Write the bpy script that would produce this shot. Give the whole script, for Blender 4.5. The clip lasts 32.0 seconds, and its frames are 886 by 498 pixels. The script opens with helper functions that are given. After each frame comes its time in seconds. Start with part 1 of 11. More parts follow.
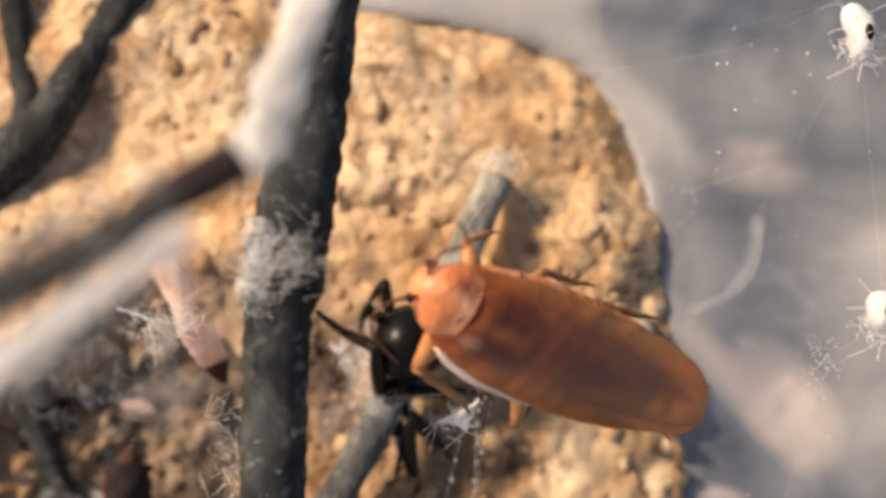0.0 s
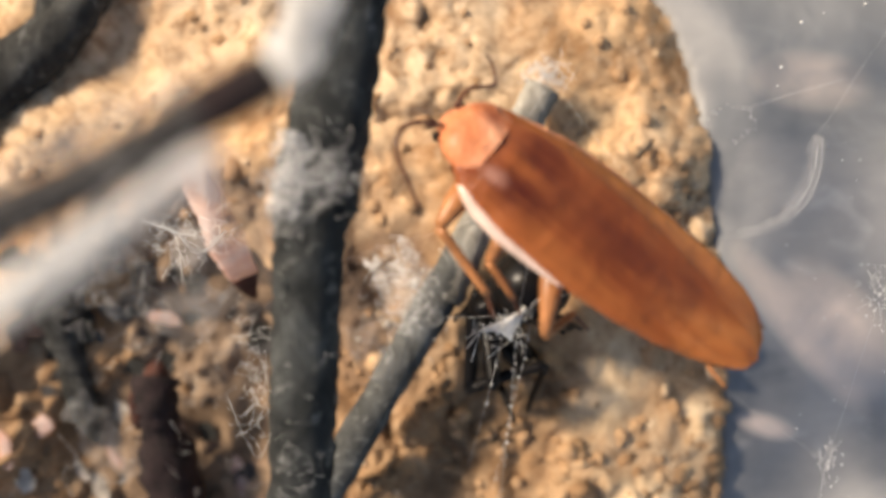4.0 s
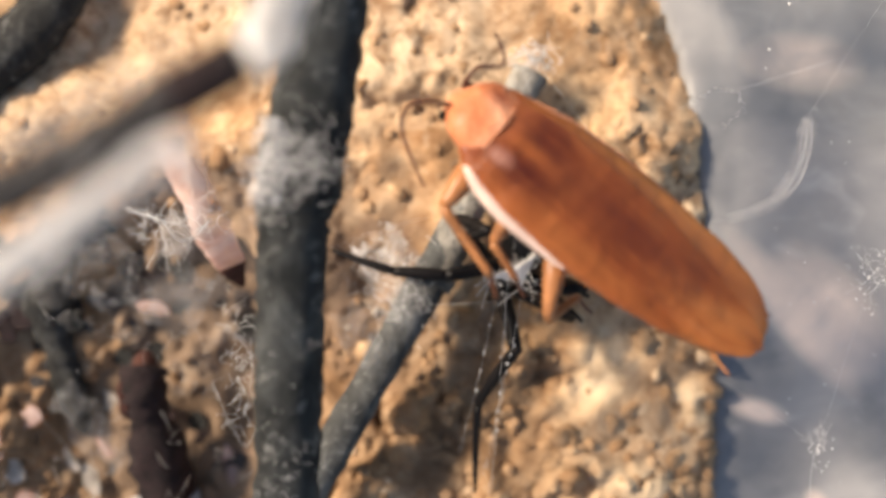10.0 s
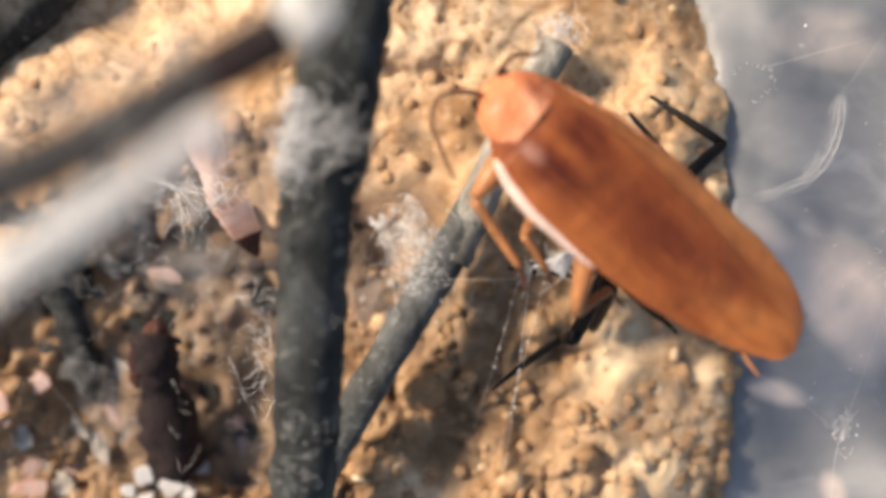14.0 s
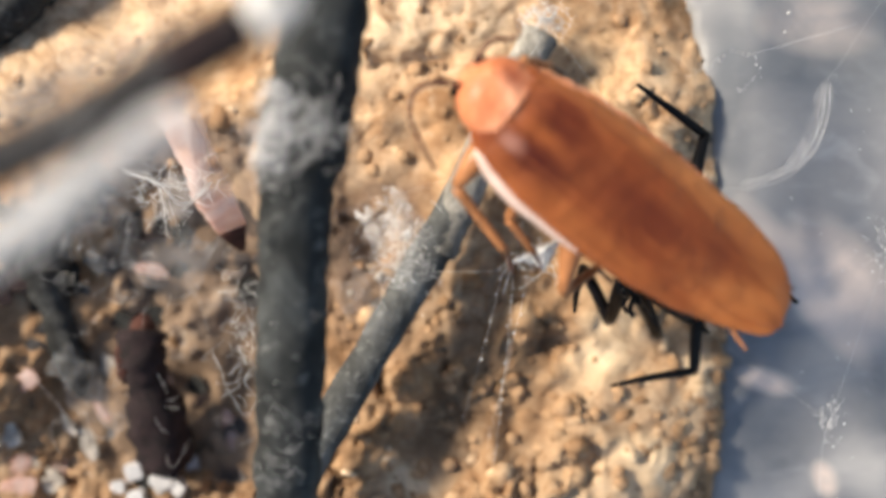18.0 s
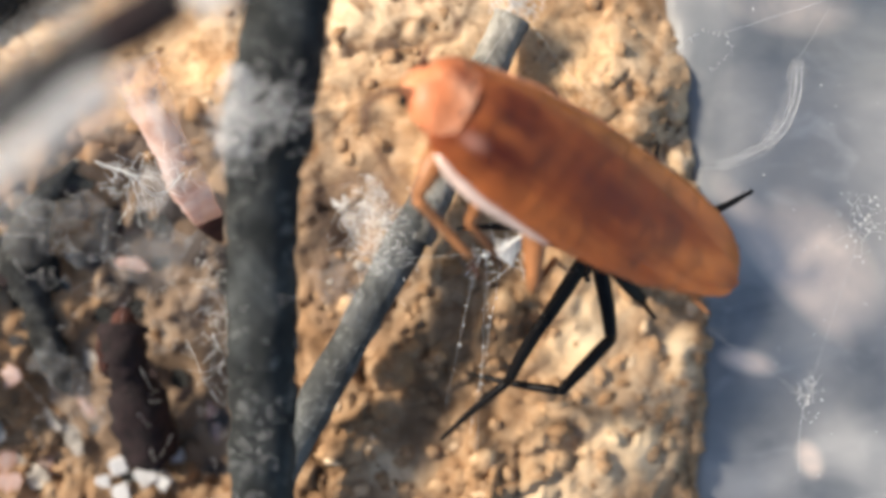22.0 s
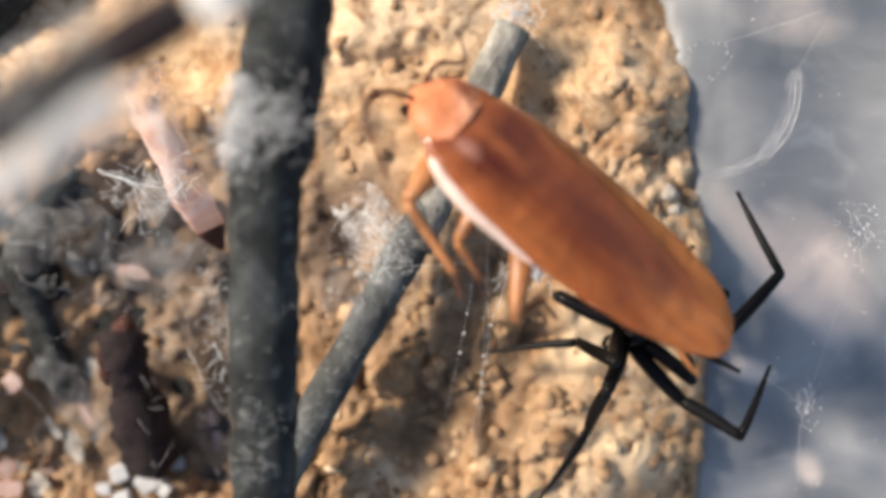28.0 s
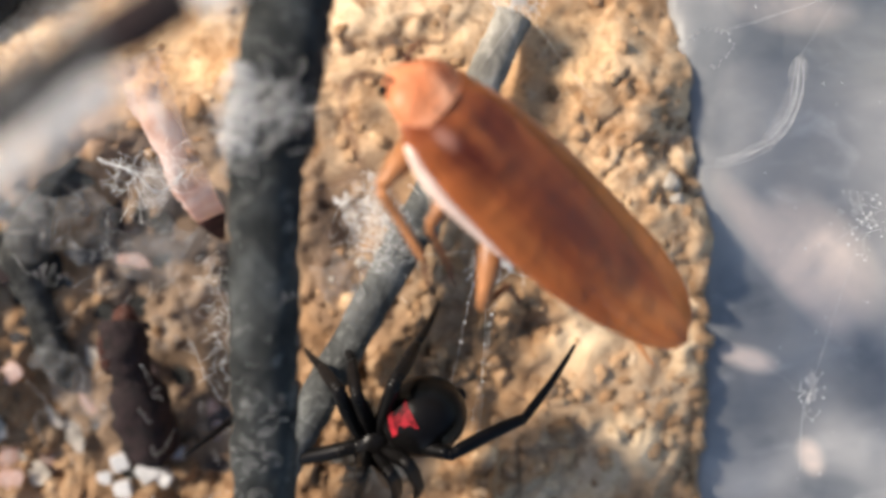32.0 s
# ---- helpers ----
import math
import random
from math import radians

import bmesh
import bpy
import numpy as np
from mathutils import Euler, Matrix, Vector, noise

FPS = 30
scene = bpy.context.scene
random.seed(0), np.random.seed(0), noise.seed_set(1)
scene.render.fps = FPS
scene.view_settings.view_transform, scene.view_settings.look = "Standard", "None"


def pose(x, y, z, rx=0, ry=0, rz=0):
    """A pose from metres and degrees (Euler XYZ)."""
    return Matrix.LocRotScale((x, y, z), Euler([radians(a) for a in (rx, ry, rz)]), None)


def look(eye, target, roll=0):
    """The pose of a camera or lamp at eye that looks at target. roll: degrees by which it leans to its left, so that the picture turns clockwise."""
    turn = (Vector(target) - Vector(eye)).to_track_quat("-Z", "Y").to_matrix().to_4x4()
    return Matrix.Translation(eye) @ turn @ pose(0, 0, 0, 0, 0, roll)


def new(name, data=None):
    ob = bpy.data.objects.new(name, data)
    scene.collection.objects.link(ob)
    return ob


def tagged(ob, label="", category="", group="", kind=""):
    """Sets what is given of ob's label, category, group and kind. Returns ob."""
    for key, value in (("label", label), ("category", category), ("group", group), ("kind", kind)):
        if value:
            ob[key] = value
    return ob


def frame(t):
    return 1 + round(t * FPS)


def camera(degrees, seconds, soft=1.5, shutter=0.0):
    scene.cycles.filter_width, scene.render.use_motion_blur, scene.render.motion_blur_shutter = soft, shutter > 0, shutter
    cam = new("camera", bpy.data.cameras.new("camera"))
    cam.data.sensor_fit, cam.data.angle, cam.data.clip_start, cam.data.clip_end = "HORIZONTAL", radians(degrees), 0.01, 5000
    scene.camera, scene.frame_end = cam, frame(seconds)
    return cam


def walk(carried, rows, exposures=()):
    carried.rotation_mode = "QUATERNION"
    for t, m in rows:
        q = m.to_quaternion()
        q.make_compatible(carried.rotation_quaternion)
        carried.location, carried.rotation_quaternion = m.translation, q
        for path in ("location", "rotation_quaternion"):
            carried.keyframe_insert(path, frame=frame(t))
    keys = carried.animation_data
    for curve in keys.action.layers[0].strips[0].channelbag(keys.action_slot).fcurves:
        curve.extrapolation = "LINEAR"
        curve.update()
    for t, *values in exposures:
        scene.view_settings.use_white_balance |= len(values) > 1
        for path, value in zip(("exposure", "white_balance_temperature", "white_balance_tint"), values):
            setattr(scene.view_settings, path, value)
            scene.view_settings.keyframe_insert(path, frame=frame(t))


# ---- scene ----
# lengths below are in millimetres; the ground is at z = -14
MM = 0.001
cam = camera(41.3, 32.0, soft=3.5, shutter=0.5)
PATH = [
    (0.0, -0.00, 0.00, 106.00, 0.00, -0.00, -0.00),
    (0.5, -0.28, 0.38, 105.20, -1.07, 0.60, 0.44),
    (1.0, -0.32, 0.45, 104.14, -2.37, 1.00, 0.73),
    (1.5, -0.59, 0.55, 103.47, -3.29, 1.12, 0.95),
    (2.0, -0.98, 0.77, 102.86, -3.93, 1.27, 1.23),
    (2.5, -1.18, 0.93, 102.37, -4.63, 1.30, 1.34),
    (3.0, -1.17, 0.87, 102.18, -4.81, 1.39, 1.32),
    (3.5, -0.86, 0.85, 102.29, -4.70, 1.55, 1.27),
    (5.5, 0.09, 0.41, 102.02, -5.13, 1.25, 0.41),
    (6.0, 0.59, 0.03, 101.90, -4.94, 1.44, 0.13),
    (6.5, 0.48, 0.09, 101.84, -5.25, 1.16, -0.03),
    (7.0, 1.08, 0.26, 101.56, -5.44, 1.43, -0.16),
    (7.5, 1.00, 0.55, 101.61, -5.51, 1.52, 0.04),
    (8.0, 0.86, 0.59, 101.67, -5.38, 1.49, 0.10),
    (8.5, 0.28, 0.77, 101.86, -5.19, 1.30, 0.40),
    (9.0, 0.26, 0.87, 102.02, -5.05, 1.26, 0.48),
    (9.5, 0.35, 0.84, 102.11, -5.09, 1.28, 0.50),
    (10.0, 0.14, 0.78, 101.77, -5.41, 1.45, 0.67),
    (10.5, -0.43, 1.11, 101.57, -5.72, 1.30, 1.02),
    (11.0, -0.75, 1.27, 101.13, -6.20, 1.36, 1.31),
    (11.5, -0.93, 1.18, 100.67, -6.74, 1.29, 1.32),
    (12.0, -0.86, 1.11, 100.46, -7.05, 1.57, 1.40),
    (12.5, -1.20, 1.17, 100.23, -7.24, 1.48, 1.61),
    (13.0, -1.24, 1.44, 100.34, -7.29, 1.56, 1.80),
    (13.5, -1.51, 1.50, 100.41, -7.12, 1.40, 1.94),
    (14.0, -1.49, 1.35, 100.23, -7.24, 1.38, 1.89),
    (14.5, -1.66, 1.57, 100.28, -7.20, 1.39, 2.02),
    (15.0, -1.68, 1.61, 99.87, -7.66, 1.40, 2.04),
    (15.5, -1.49, 1.57, 99.70, -8.00, 1.45, 1.90),
    (17.5, -1.39, 1.38, 99.70, -7.84, 1.29, 1.70),
    (18.0, -0.39, 1.32, 99.88, -7.62, 1.43, 1.25),
    (18.5, 0.08, 1.02, 100.01, -7.57, 1.38, 0.86),
    (19.0, 0.45, 0.85, 100.25, -7.22, 1.47, 0.68),
    (19.5, 0.73, 0.77, 100.19, -7.38, 1.48, 0.47),
    (20.0, 1.02, 0.62, 100.24, -7.34, 1.37, 0.21),
    (20.5, 1.50, 0.34, 99.79, -7.87, 1.37, -0.16),
    (21.0, 1.60, 0.28, 99.96, -7.63, 1.49, -0.16),
    (21.5, 1.56, 0.39, 99.91, -7.76, 1.48, -0.15),
    (22.0, 1.54, 0.36, 99.95, -7.60, 1.56, -0.02),
    (22.5, 1.19, 0.45, 99.93, -7.66, 1.37, 0.05),
    (23.0, 1.23, 0.39, 100.00, -7.44, 1.48, 0.17),
    (23.5, 1.22, 0.51, 100.06, -7.44, 1.44, 0.12),
    (24.0, 1.14, 0.55, 100.00, -7.56, 1.37, 0.14),
    (24.5, 1.11, 0.53, 99.97, -7.70, 1.31, 0.13),
    (25.0, 1.28, 0.39, 99.76, -7.83, 1.44, 0.08),
    (25.5, 1.31, 0.55, 99.93, -7.75, 1.42, 0.05),
    (27.5, 1.33, 0.54, 100.16, -7.38, 1.46, 0.08),
    (28.0, 1.37, 0.50, 100.21, -7.27, 1.46, 0.05),
    (28.5, 1.42, 0.56, 100.23, -7.32, 1.50, 0.02),
    (29.0, 1.31, 0.60, 100.27, -7.34, 1.43, 0.15),
    (29.5, 1.30, 0.57, 100.32, -7.27, 1.40, 0.11),
    (30.0, 1.28, 0.43, 100.37, -7.10, 1.34, 0.10),
    (30.5, 1.30, 0.29, 100.07, -7.28, 1.37, 0.07),
    (31.0, 1.45, 0.58, 99.87, -7.85, 1.49, 0.05),
    (31.5, 1.41, 0.55, 99.76, -8.06, 1.47, 0.03),
    (32.0, 1.37, 0.46, 99.96, -7.80, 1.52, 0.05),
]
walk(cam, [(t, pose(x * MM, y * MM, z * MM, rx, ry, rz)) for t, x, y, z, rx, ry, rz in PATH],
     exposures=[(0.0, 0.28, 8000, 18), (3.0, 0.37, 7600, 14), (9.0, 0.47, 7400, 16), (15.0, 0.50, 7150, 14), (20.0, 0.51, 6680, 10), (32.0, 0.49, 6720, 12)])
cam.data.dof.use_dof = True
cam.data.dof.focus_distance = 0.071
cam.data.dof.aperture_fstop = 20.0

# ---------------------------------------------------------------- light
SUN_EL, SUN_AZ = 35.0, 152.0  # degrees above the floor; direction of the sun, anticlockwise from +x
world = bpy.data.worlds.new("sky")
scene.world = world
world.use_nodes = True
nt = world.node_tree
sky = nt.nodes.new("ShaderNodeTexSky")
sky.sky_type = "NISHITA"
sky.sun_disc = False
sky.sun_elevation = radians(SUN_EL)
sky.sun_rotation = radians(90 - SUN_AZ)
nt.links.new(sky.outputs[0], nt.nodes["Background"].inputs[0])
nt.nodes["Background"].inputs[1].default_value = 0.13
sun_data = bpy.data.lights.new("sun", "SUN")
sun_data.energy, sun_data.angle, sun_data.color = 4.8, radians(9.0), (1.0, 0.92, 0.80)
sun = new("sun", sun_data)
sx, sy = math.cos(radians(SUN_AZ)), math.sin(radians(SUN_AZ))
sun.matrix_world = look((sx, sy, math.tan(radians(SUN_EL))), (0, 0, 0))


# ---------------------------------------------------------------- materials
class Mat:
    """A small helper round a node material."""

    def __init__(self, name, rough=0.7, metal=0.0, spec=0.5):
        self.m = bpy.data.materials.new(name)
        self.m.use_nodes = True
        self.t = self.m.node_tree
        self.b = self.t.nodes["Principled BSDF"]
        self.b.inputs["Roughness"].default_value = rough
        self.b.inputs["Metallic"].default_value = metal
        self.b.inputs["Specular IOR Level"].default_value = spec
        self.tc = self.t.nodes.new("ShaderNodeTexCoord")

    def noise(self, scale, detail=5, rough=0.6, dist=0.0, stretch=None):
        n = self.t.nodes.new("ShaderNodeTexNoise")
        n.inputs["Scale"].default_value = scale
        n.inputs["Detail"].default_value = detail
        n.inputs["Roughness"].default_value = rough
        n.inputs["Distortion"].default_value = dist
        self.coord(n, stretch)
        return n.outputs["Fac"]

    def coord(self, n, stretch=None):
        if stretch:
            mp = self.t.nodes.new("ShaderNodeMapping")
            if len(stretch) == 4:
                mp.inputs["Rotation"].default_value = (0, 0, radians(stretch[3]))
                stretch = stretch[:3]
            mp.inputs["Scale"].default_value = stretch
            self.t.links.new(self.tc.outputs["Object"], mp.inputs["Vector"])
            self.t.links.new(mp.outputs[0], n.inputs["Vector"])
        else:
            self.t.links.new(self.tc.outputs["Object"], n.inputs["Vector"])

    def ramp(self, fac, stops):
        r = self.t.nodes.new("ShaderNodeValToRGB")
        el = r.color_ramp.elements
        while len(el) < len(stops):
            el.new(0.5)
        for e, (p, c) in zip(el, stops):
            e.position = p
            e.color = (*c, 1) if len(c) == 3 else c
        self.t.links.new(fac, r.inputs[0])
        return r.outputs[0]

    def mix(self, fac, a, b, mode="MIX"):
        x = self.t.nodes.new("ShaderNodeMix")
        x.data_type, x.blend_type = "RGBA", mode
        if isinstance(fac, float):
            x.inputs[0].default_value = fac
        else:
            self.t.links.new(fac, x.inputs[0])
        for s, v in ((x.inputs[6], a), (x.inputs[7], b)):
            if isinstance(v, tuple):
                s.default_value = (*v, 1)
            else:
                self.t.links.new(v, s)
        return x.outputs[2]

    def val(self, fac, lo, hi, a=0.35, b=0.65):
        r = self.t.nodes.new("ShaderNodeMapRange")
        r.inputs[1].default_value, r.inputs[2].default_value = a, b
        r.inputs[3].default_value, r.inputs[4].default_value = lo, hi
        self.t.links.new(fac, r.inputs[0])
        return r.outputs[0]

    def blob(self, cx, cy, rx, ry, inner=0.35, turn=0.0):
        """1 in a rounded patch of the x-y plane, fading to 0 at its rim."""
        mv = self.t.nodes.new("ShaderNodeMapping")
        mv.inputs["Location"].default_value = (-cx, -cy, 0)
        self.t.links.new(self.tc.outputs["Object"], mv.inputs["Vector"])
        tu = self.t.nodes.new("ShaderNodeMapping")
        tu.inputs["Rotation"].default_value = (0, 0, radians(-turn))
        self.t.links.new(mv.outputs[0], tu.inputs["Vector"])
        mp = self.t.nodes.new("ShaderNodeMapping")
        mp.inputs["Scale"].default_value = (1 / rx, 1 / ry, 0)
        self.t.links.new(tu.outputs[0], mp.inputs["Vector"])
        ln = self.t.nodes.new("ShaderNodeVectorMath")
        ln.operation = "LENGTH"
        self.t.links.new(mp.outputs[0], ln.inputs[0])
        return self.val(ln.outputs["Value"], 1, 0, inner, 1.0)

    def times(self, a, b):
        m = self.t.nodes.new("ShaderNodeMath")
        m.operation = "MULTIPLY"
        self.t.links.new(a, m.inputs[0])
        if isinstance(b, float):
            m.inputs[1].default_value = b
        else:
            self.t.links.new(b, m.inputs[1])
        return m.outputs[0]

    def color(self, c):
        if isinstance(c, tuple):
            self.b.inputs["Base Color"].default_value = (*c, 1)
        else:
            self.t.links.new(c, self.b.inputs["Base Color"])
        return self

    def put(self, key, v):
        if isinstance(v, (int, float)):
            self.b.inputs[key].default_value = v
        else:
            self.t.links.new(v, self.b.inputs[key])
        return self

    def bump(self, h, dist, strength=1.0):
        n = self.t.nodes.new("ShaderNodeBump")
        n.inputs["Strength"].default_value = strength
        n.inputs["Distance"].default_value = dist
        self.t.links.new(h, n.inputs["Height"])
        old = self.b.inputs["Normal"].links
        if old:
            self.t.links.new(old[0].from_socket, n.inputs["Normal"])
        self.t.links.new(n.outputs[0], self.b.inputs["Normal"])
        return self

    def thin(self, share, color):
        """Lets light through a thin skin."""
        tr = self.t.nodes.new("ShaderNodeBsdfTranslucent")
        if isinstance(color, tuple):
            tr.inputs[0].default_value = (*color, 1)
        else:
            self.t.links.new(color, tr.inputs[0])
        mx = self.t.nodes.new("ShaderNodeMixShader")
        mx.inputs[0].default_value = share
        self.t.links.new(self.b.outputs[0], mx.inputs[1])
        self.t.links.new(tr.outputs[0], mx.inputs[2])
        self.t.links.new(mx.outputs[0], self.t.nodes["Material Output"].inputs[0])
        return self

    def clear(self, share):
        """Lets a share of the light pass straight (a loose, gauzy film)."""
        out = self.t.nodes["Material Output"]
        was = out.inputs[0].links[0].from_socket
        tr = self.t.nodes.new("ShaderNodeBsdfTransparent")
        mx = self.t.nodes.new("ShaderNodeMixShader")
        if isinstance(share, float):
            mx.inputs[0].default_value = share
        else:
            self.t.links.new(share, mx.inputs[0])
        self.t.links.new(was, mx.inputs[1])
        self.t.links.new(tr.outputs[0], mx.inputs[2])
        self.t.links.new(mx.outputs[0], out.inputs[0])
        return self


def rock_material():
    k = Mat("sandy stone", 0.92, spec=0.25)
    base = k.ramp(k.noise(160, 6, 0.65), [(0.3, (0.34, 0.175, 0.078)), (0.5, (0.56, 0.33, 0.165)), (0.68, (0.72, 0.49, 0.275))])
    dust = k.mix(k.val(k.noise(70, 4), 0.1, 1, 0.40, 0.62), base, (0.70, 0.52, 0.34))
    dark = k.mix(k.val(k.noise(300, 6, 0.72, 0.7), 0, 0.85, 0.55, 0.68), dust, (0.15, 0.075, 0.035))
    dark = k.mix(k.val(k.noise(130, 6, 0.66, 0.9), 0, 0.85, 0.53, 0.66), dark, (0.24, 0.12, 0.05))
    dark = k.mix(k.val(k.noise(230, 7, 0.7, 1.0), 0, 0.75, 0.54, 0.64), dark, (0.30, 0.15, 0.065))
    dark = k.mix(k.val(k.noise(430, 7, 0.75, 1.4), 0, 0.7, 0.47, 0.62), dark, (0.30, 0.16, 0.075))
    dark = k.mix(k.val(k.noise(1300, 4, 0.6, 0.5), 0, 0.3, 0.56, 0.70), dark, (0.80, 0.66, 0.48))
    # soil ground into the lower end of the stone
    sp = k.t.nodes.new("ShaderNodeSeparateXYZ")
    k.t.links.new(k.tc.outputs["Object"], sp.inputs[0])
    low = k.val(sp.outputs[1], 1, 0, -0.006, 0.008)
    near = k.val(sp.outputs[0], 1, 0.4, 0.010, 0.024)
    soil = k.t.nodes.new("ShaderNodeMath")
    soil.operation = "MULTIPLY"
    k.t.links.new(low, soil.inputs[0])
    k.t.links.new(near, soil.inputs[1])
    both = k.t.nodes.new("ShaderNodeMath")
    both.operation = "MULTIPLY"
    k.t.links.new(soil.outputs[0], both.inputs[0])
    k.t.links.new(k.val(k.noise(210, 5, 0.65), 0.35, 1, 0.36, 0.6), both.inputs[1])
    dark = k.mix(both.outputs[0], dark, (0.20, 0.115, 0.060))
    # cream patches, then darker grey-brown patches
    for cx, cy, rx, ry, turn in ((0.0225, -0.0050, 0.0042, 0.0034, 40), (0.0250, -0.0140, 0.0040, 0.0034, 0), (0.0288, -0.0078, 0.0020, 0.0030, 0), (0.0178, -0.0180, 0.0050, 0.0026, 20), (0.0090, -0.0150, 0.0026, 0.0020, 0)):
        dark = k.mix(k.times(k.blob(cx, cy, rx, ry, 0.4, turn), k.val(k.noise(260, 6, 0.65, 0.8), 0.2, 1.0, 0.40, 0.56)), dark, (0.74, 0.56, 0.36))
    for cx, cy, rx, ry, turn in ((0.0150, -0.0064, 0.0036, 0.0046, 0), (0.0262, -0.0180, 0.0016, 0.0046, 0), (0.0120, -0.0112, 0.0030, 0.0060, -25)):
        dark = k.mix(k.times(k.blob(cx, cy, rx, ry, 0.35, turn), k.val(k.noise(300, 6, 0.68, 0.8), 0.25, 0.9, 0.40, 0.58)), dark, (0.17, 0.115, 0.07))
    # dark brown patch between the upright stick and the thin twig
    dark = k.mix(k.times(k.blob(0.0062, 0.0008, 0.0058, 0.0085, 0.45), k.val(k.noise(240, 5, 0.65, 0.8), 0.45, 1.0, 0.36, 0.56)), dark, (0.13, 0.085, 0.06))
    dark = k.mix(k.times(k.blob(-0.0065, 0.0062, 0.0095, 0.0065, 0.3), k.val(k.noise(200, 5, 0.65, 0.8), 0.35, 0.95, 0.36, 0.58)), dark, (0.26, 0.19, 0.14))
    k.color(dark)
    k.bump(k.noise(700, 7, 0.72, 0.6), 0.00032, 0.6).bump(k.noise(3200, 3), 0.0001, 0.6)
    return k.m


def litter_material():
    """Rotted debris: brown, blackish, grey and pinkish patches."""
    k = Mat("dark plant litter", 0.95, spec=0.15)
    c = k.ramp(k.noise(150, 5, 0.6, 0.8), [(0.32, (0.10, 0.070, 0.050)), (0.47, (0.21, 0.142, 0.092)), (0.59, (0.29, 0.205, 0.14)), (0.74, (0.46, 0.37, 0.285))])
    c = k.mix(k.val(k.noise(85, 4, 0.55, 0.8), 0, 0.85, 0.51, 0.6), c, (0.04, 0.039, 0.041))
    c = k.mix(k.val(k.noise(140, 4, 0.6, 1.2, (1, 1.3, 1)), 0, 0.6, 0.60, 0.72), c, (0.40, 0.36, 0.33))
    c = k.mix(k.val(k.noise(170, 4, 0.6, 1.0, (1.2, 1, 1.4)), 0, 0.6, 0.6, 0.72), c, (0.42, 0.26, 0.18))
    k.color(c)
    k.bump(k.noise(800, 4), 0.0002, 0.5).bump(k.noise(300, 4, 0.55, 0.8), 0.0004, 0.5)
    return k.m


def bark_material(name="grey weathered bark", light=1.0, tint=(1.0, 1.0, 0.93), specks=0.45):
    def c(v):
        return tuple(v * light * q for q in tint)
    k = Mat(name, 0.9, spec=0.12)
    a = k.ramp(k.noise(420, 8, 0.72, 0.6, (1, 0.55, 0.8)), [(0.3, c(0.026)), (0.5, c(0.072)), (0.7, c(0.17))])
    a = k.mix(k.val(k.noise(150, 4, 0.6, 0.5), 0, 0.65, 0.50, 0.64), a, c(0.03))
    k.color(k.mix(k.val(k.noise(1100, 5, 0.65, 0.6), 0, specks, 0.58, 0.7), a, (0.38, 0.38, 0.36)))
    k.bump(k.noise(800, 8, 0.75, 0.5, (1, 0.4, 0.8)), 0.0006, 0.9).bump(k.noise(260, 5, 0.6, 0.4, (1, 0.4, 1)), 0.0007, 0.7)
    return k.m


def plain(name, c, rough=0.7, spec=0.4, vary=0.35, scale=600, bump=0.0):
    k = Mat(name, rough, spec=spec)
    lo = tuple(v * (1 - vary) for v in c)
    hi = tuple(min(1, v * (1 + vary)) for v in c)
    k.color(k.ramp(k.noise(scale, 5), [(0.33, lo), (0.67, hi)]))
    if bump:
        k.bump(k.noise(scale * 3, 5), bump, 0.7)
    return k.m


def plastic_material():
    """Film with dull dust, tan dried mud in slanting smears, darker clean patches and painted shade along the stone."""
    k = Mat("dusty grey plastic", 0.45, spec=0.3)
    base = k.ramp(k.noise(80, 6, 0.58, 0.5, (0.45, 1.0, 0.6, 52)), [(0.34, (0.235, 0.235, 0.235)), (0.5, (0.32, 0.315, 0.305)), (0.66, (0.42, 0.405, 0.385))])
    mud = k.noise(200, 7, 0.66, 0.8, (0.6, 1, 0.6, 52))
    c = base
    # darker clean patches; the two long upright ones paint the stone's shadow along its edge
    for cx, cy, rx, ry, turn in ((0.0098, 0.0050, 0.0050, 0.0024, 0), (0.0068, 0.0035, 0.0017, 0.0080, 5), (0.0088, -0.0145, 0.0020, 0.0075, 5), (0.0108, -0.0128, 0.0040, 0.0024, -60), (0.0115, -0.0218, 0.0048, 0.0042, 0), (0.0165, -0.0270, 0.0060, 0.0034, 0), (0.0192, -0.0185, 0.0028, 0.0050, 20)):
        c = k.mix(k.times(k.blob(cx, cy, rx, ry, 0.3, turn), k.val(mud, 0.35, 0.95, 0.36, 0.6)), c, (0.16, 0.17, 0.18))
    for cx, cy, rx, ry, turn in ((0.0128, -0.0098, 0.0086, 0.0019, -50), (0.0155, -0.0098, 0.0066, 0.0036, -50), (0.0106, -0.0170, 0.0026, 0.0011, -15), (0.0152, -0.0242, 0.0011, 0.0018, 25), (0.0140, 0.0084, 0.0060, 0.0026, 0)):
        c = k.mix(k.times(k.blob(cx, cy, rx, ry, 0.35, turn), k.val(mud, 0.5, 1.0, 0.34, 0.56)), c, (0.80, 0.65, 0.54))
    c = k.mix(k.val(k.noise(420, 6, 0.7, 0.8, (0.4, 1.0, 0.5, 60)), 0, 0.35, 0.56, 0.74), c, (0.55, 0.54, 0.52))
    k.color(c)
    k.put("Roughness", k.val(k.noise(120, 4, 0.6, 1.0), 0.35, 0.65))
    k.bump(k.noise(260, 5, 0.6, 1.0), 0.0003, 0.4)
    return k.m


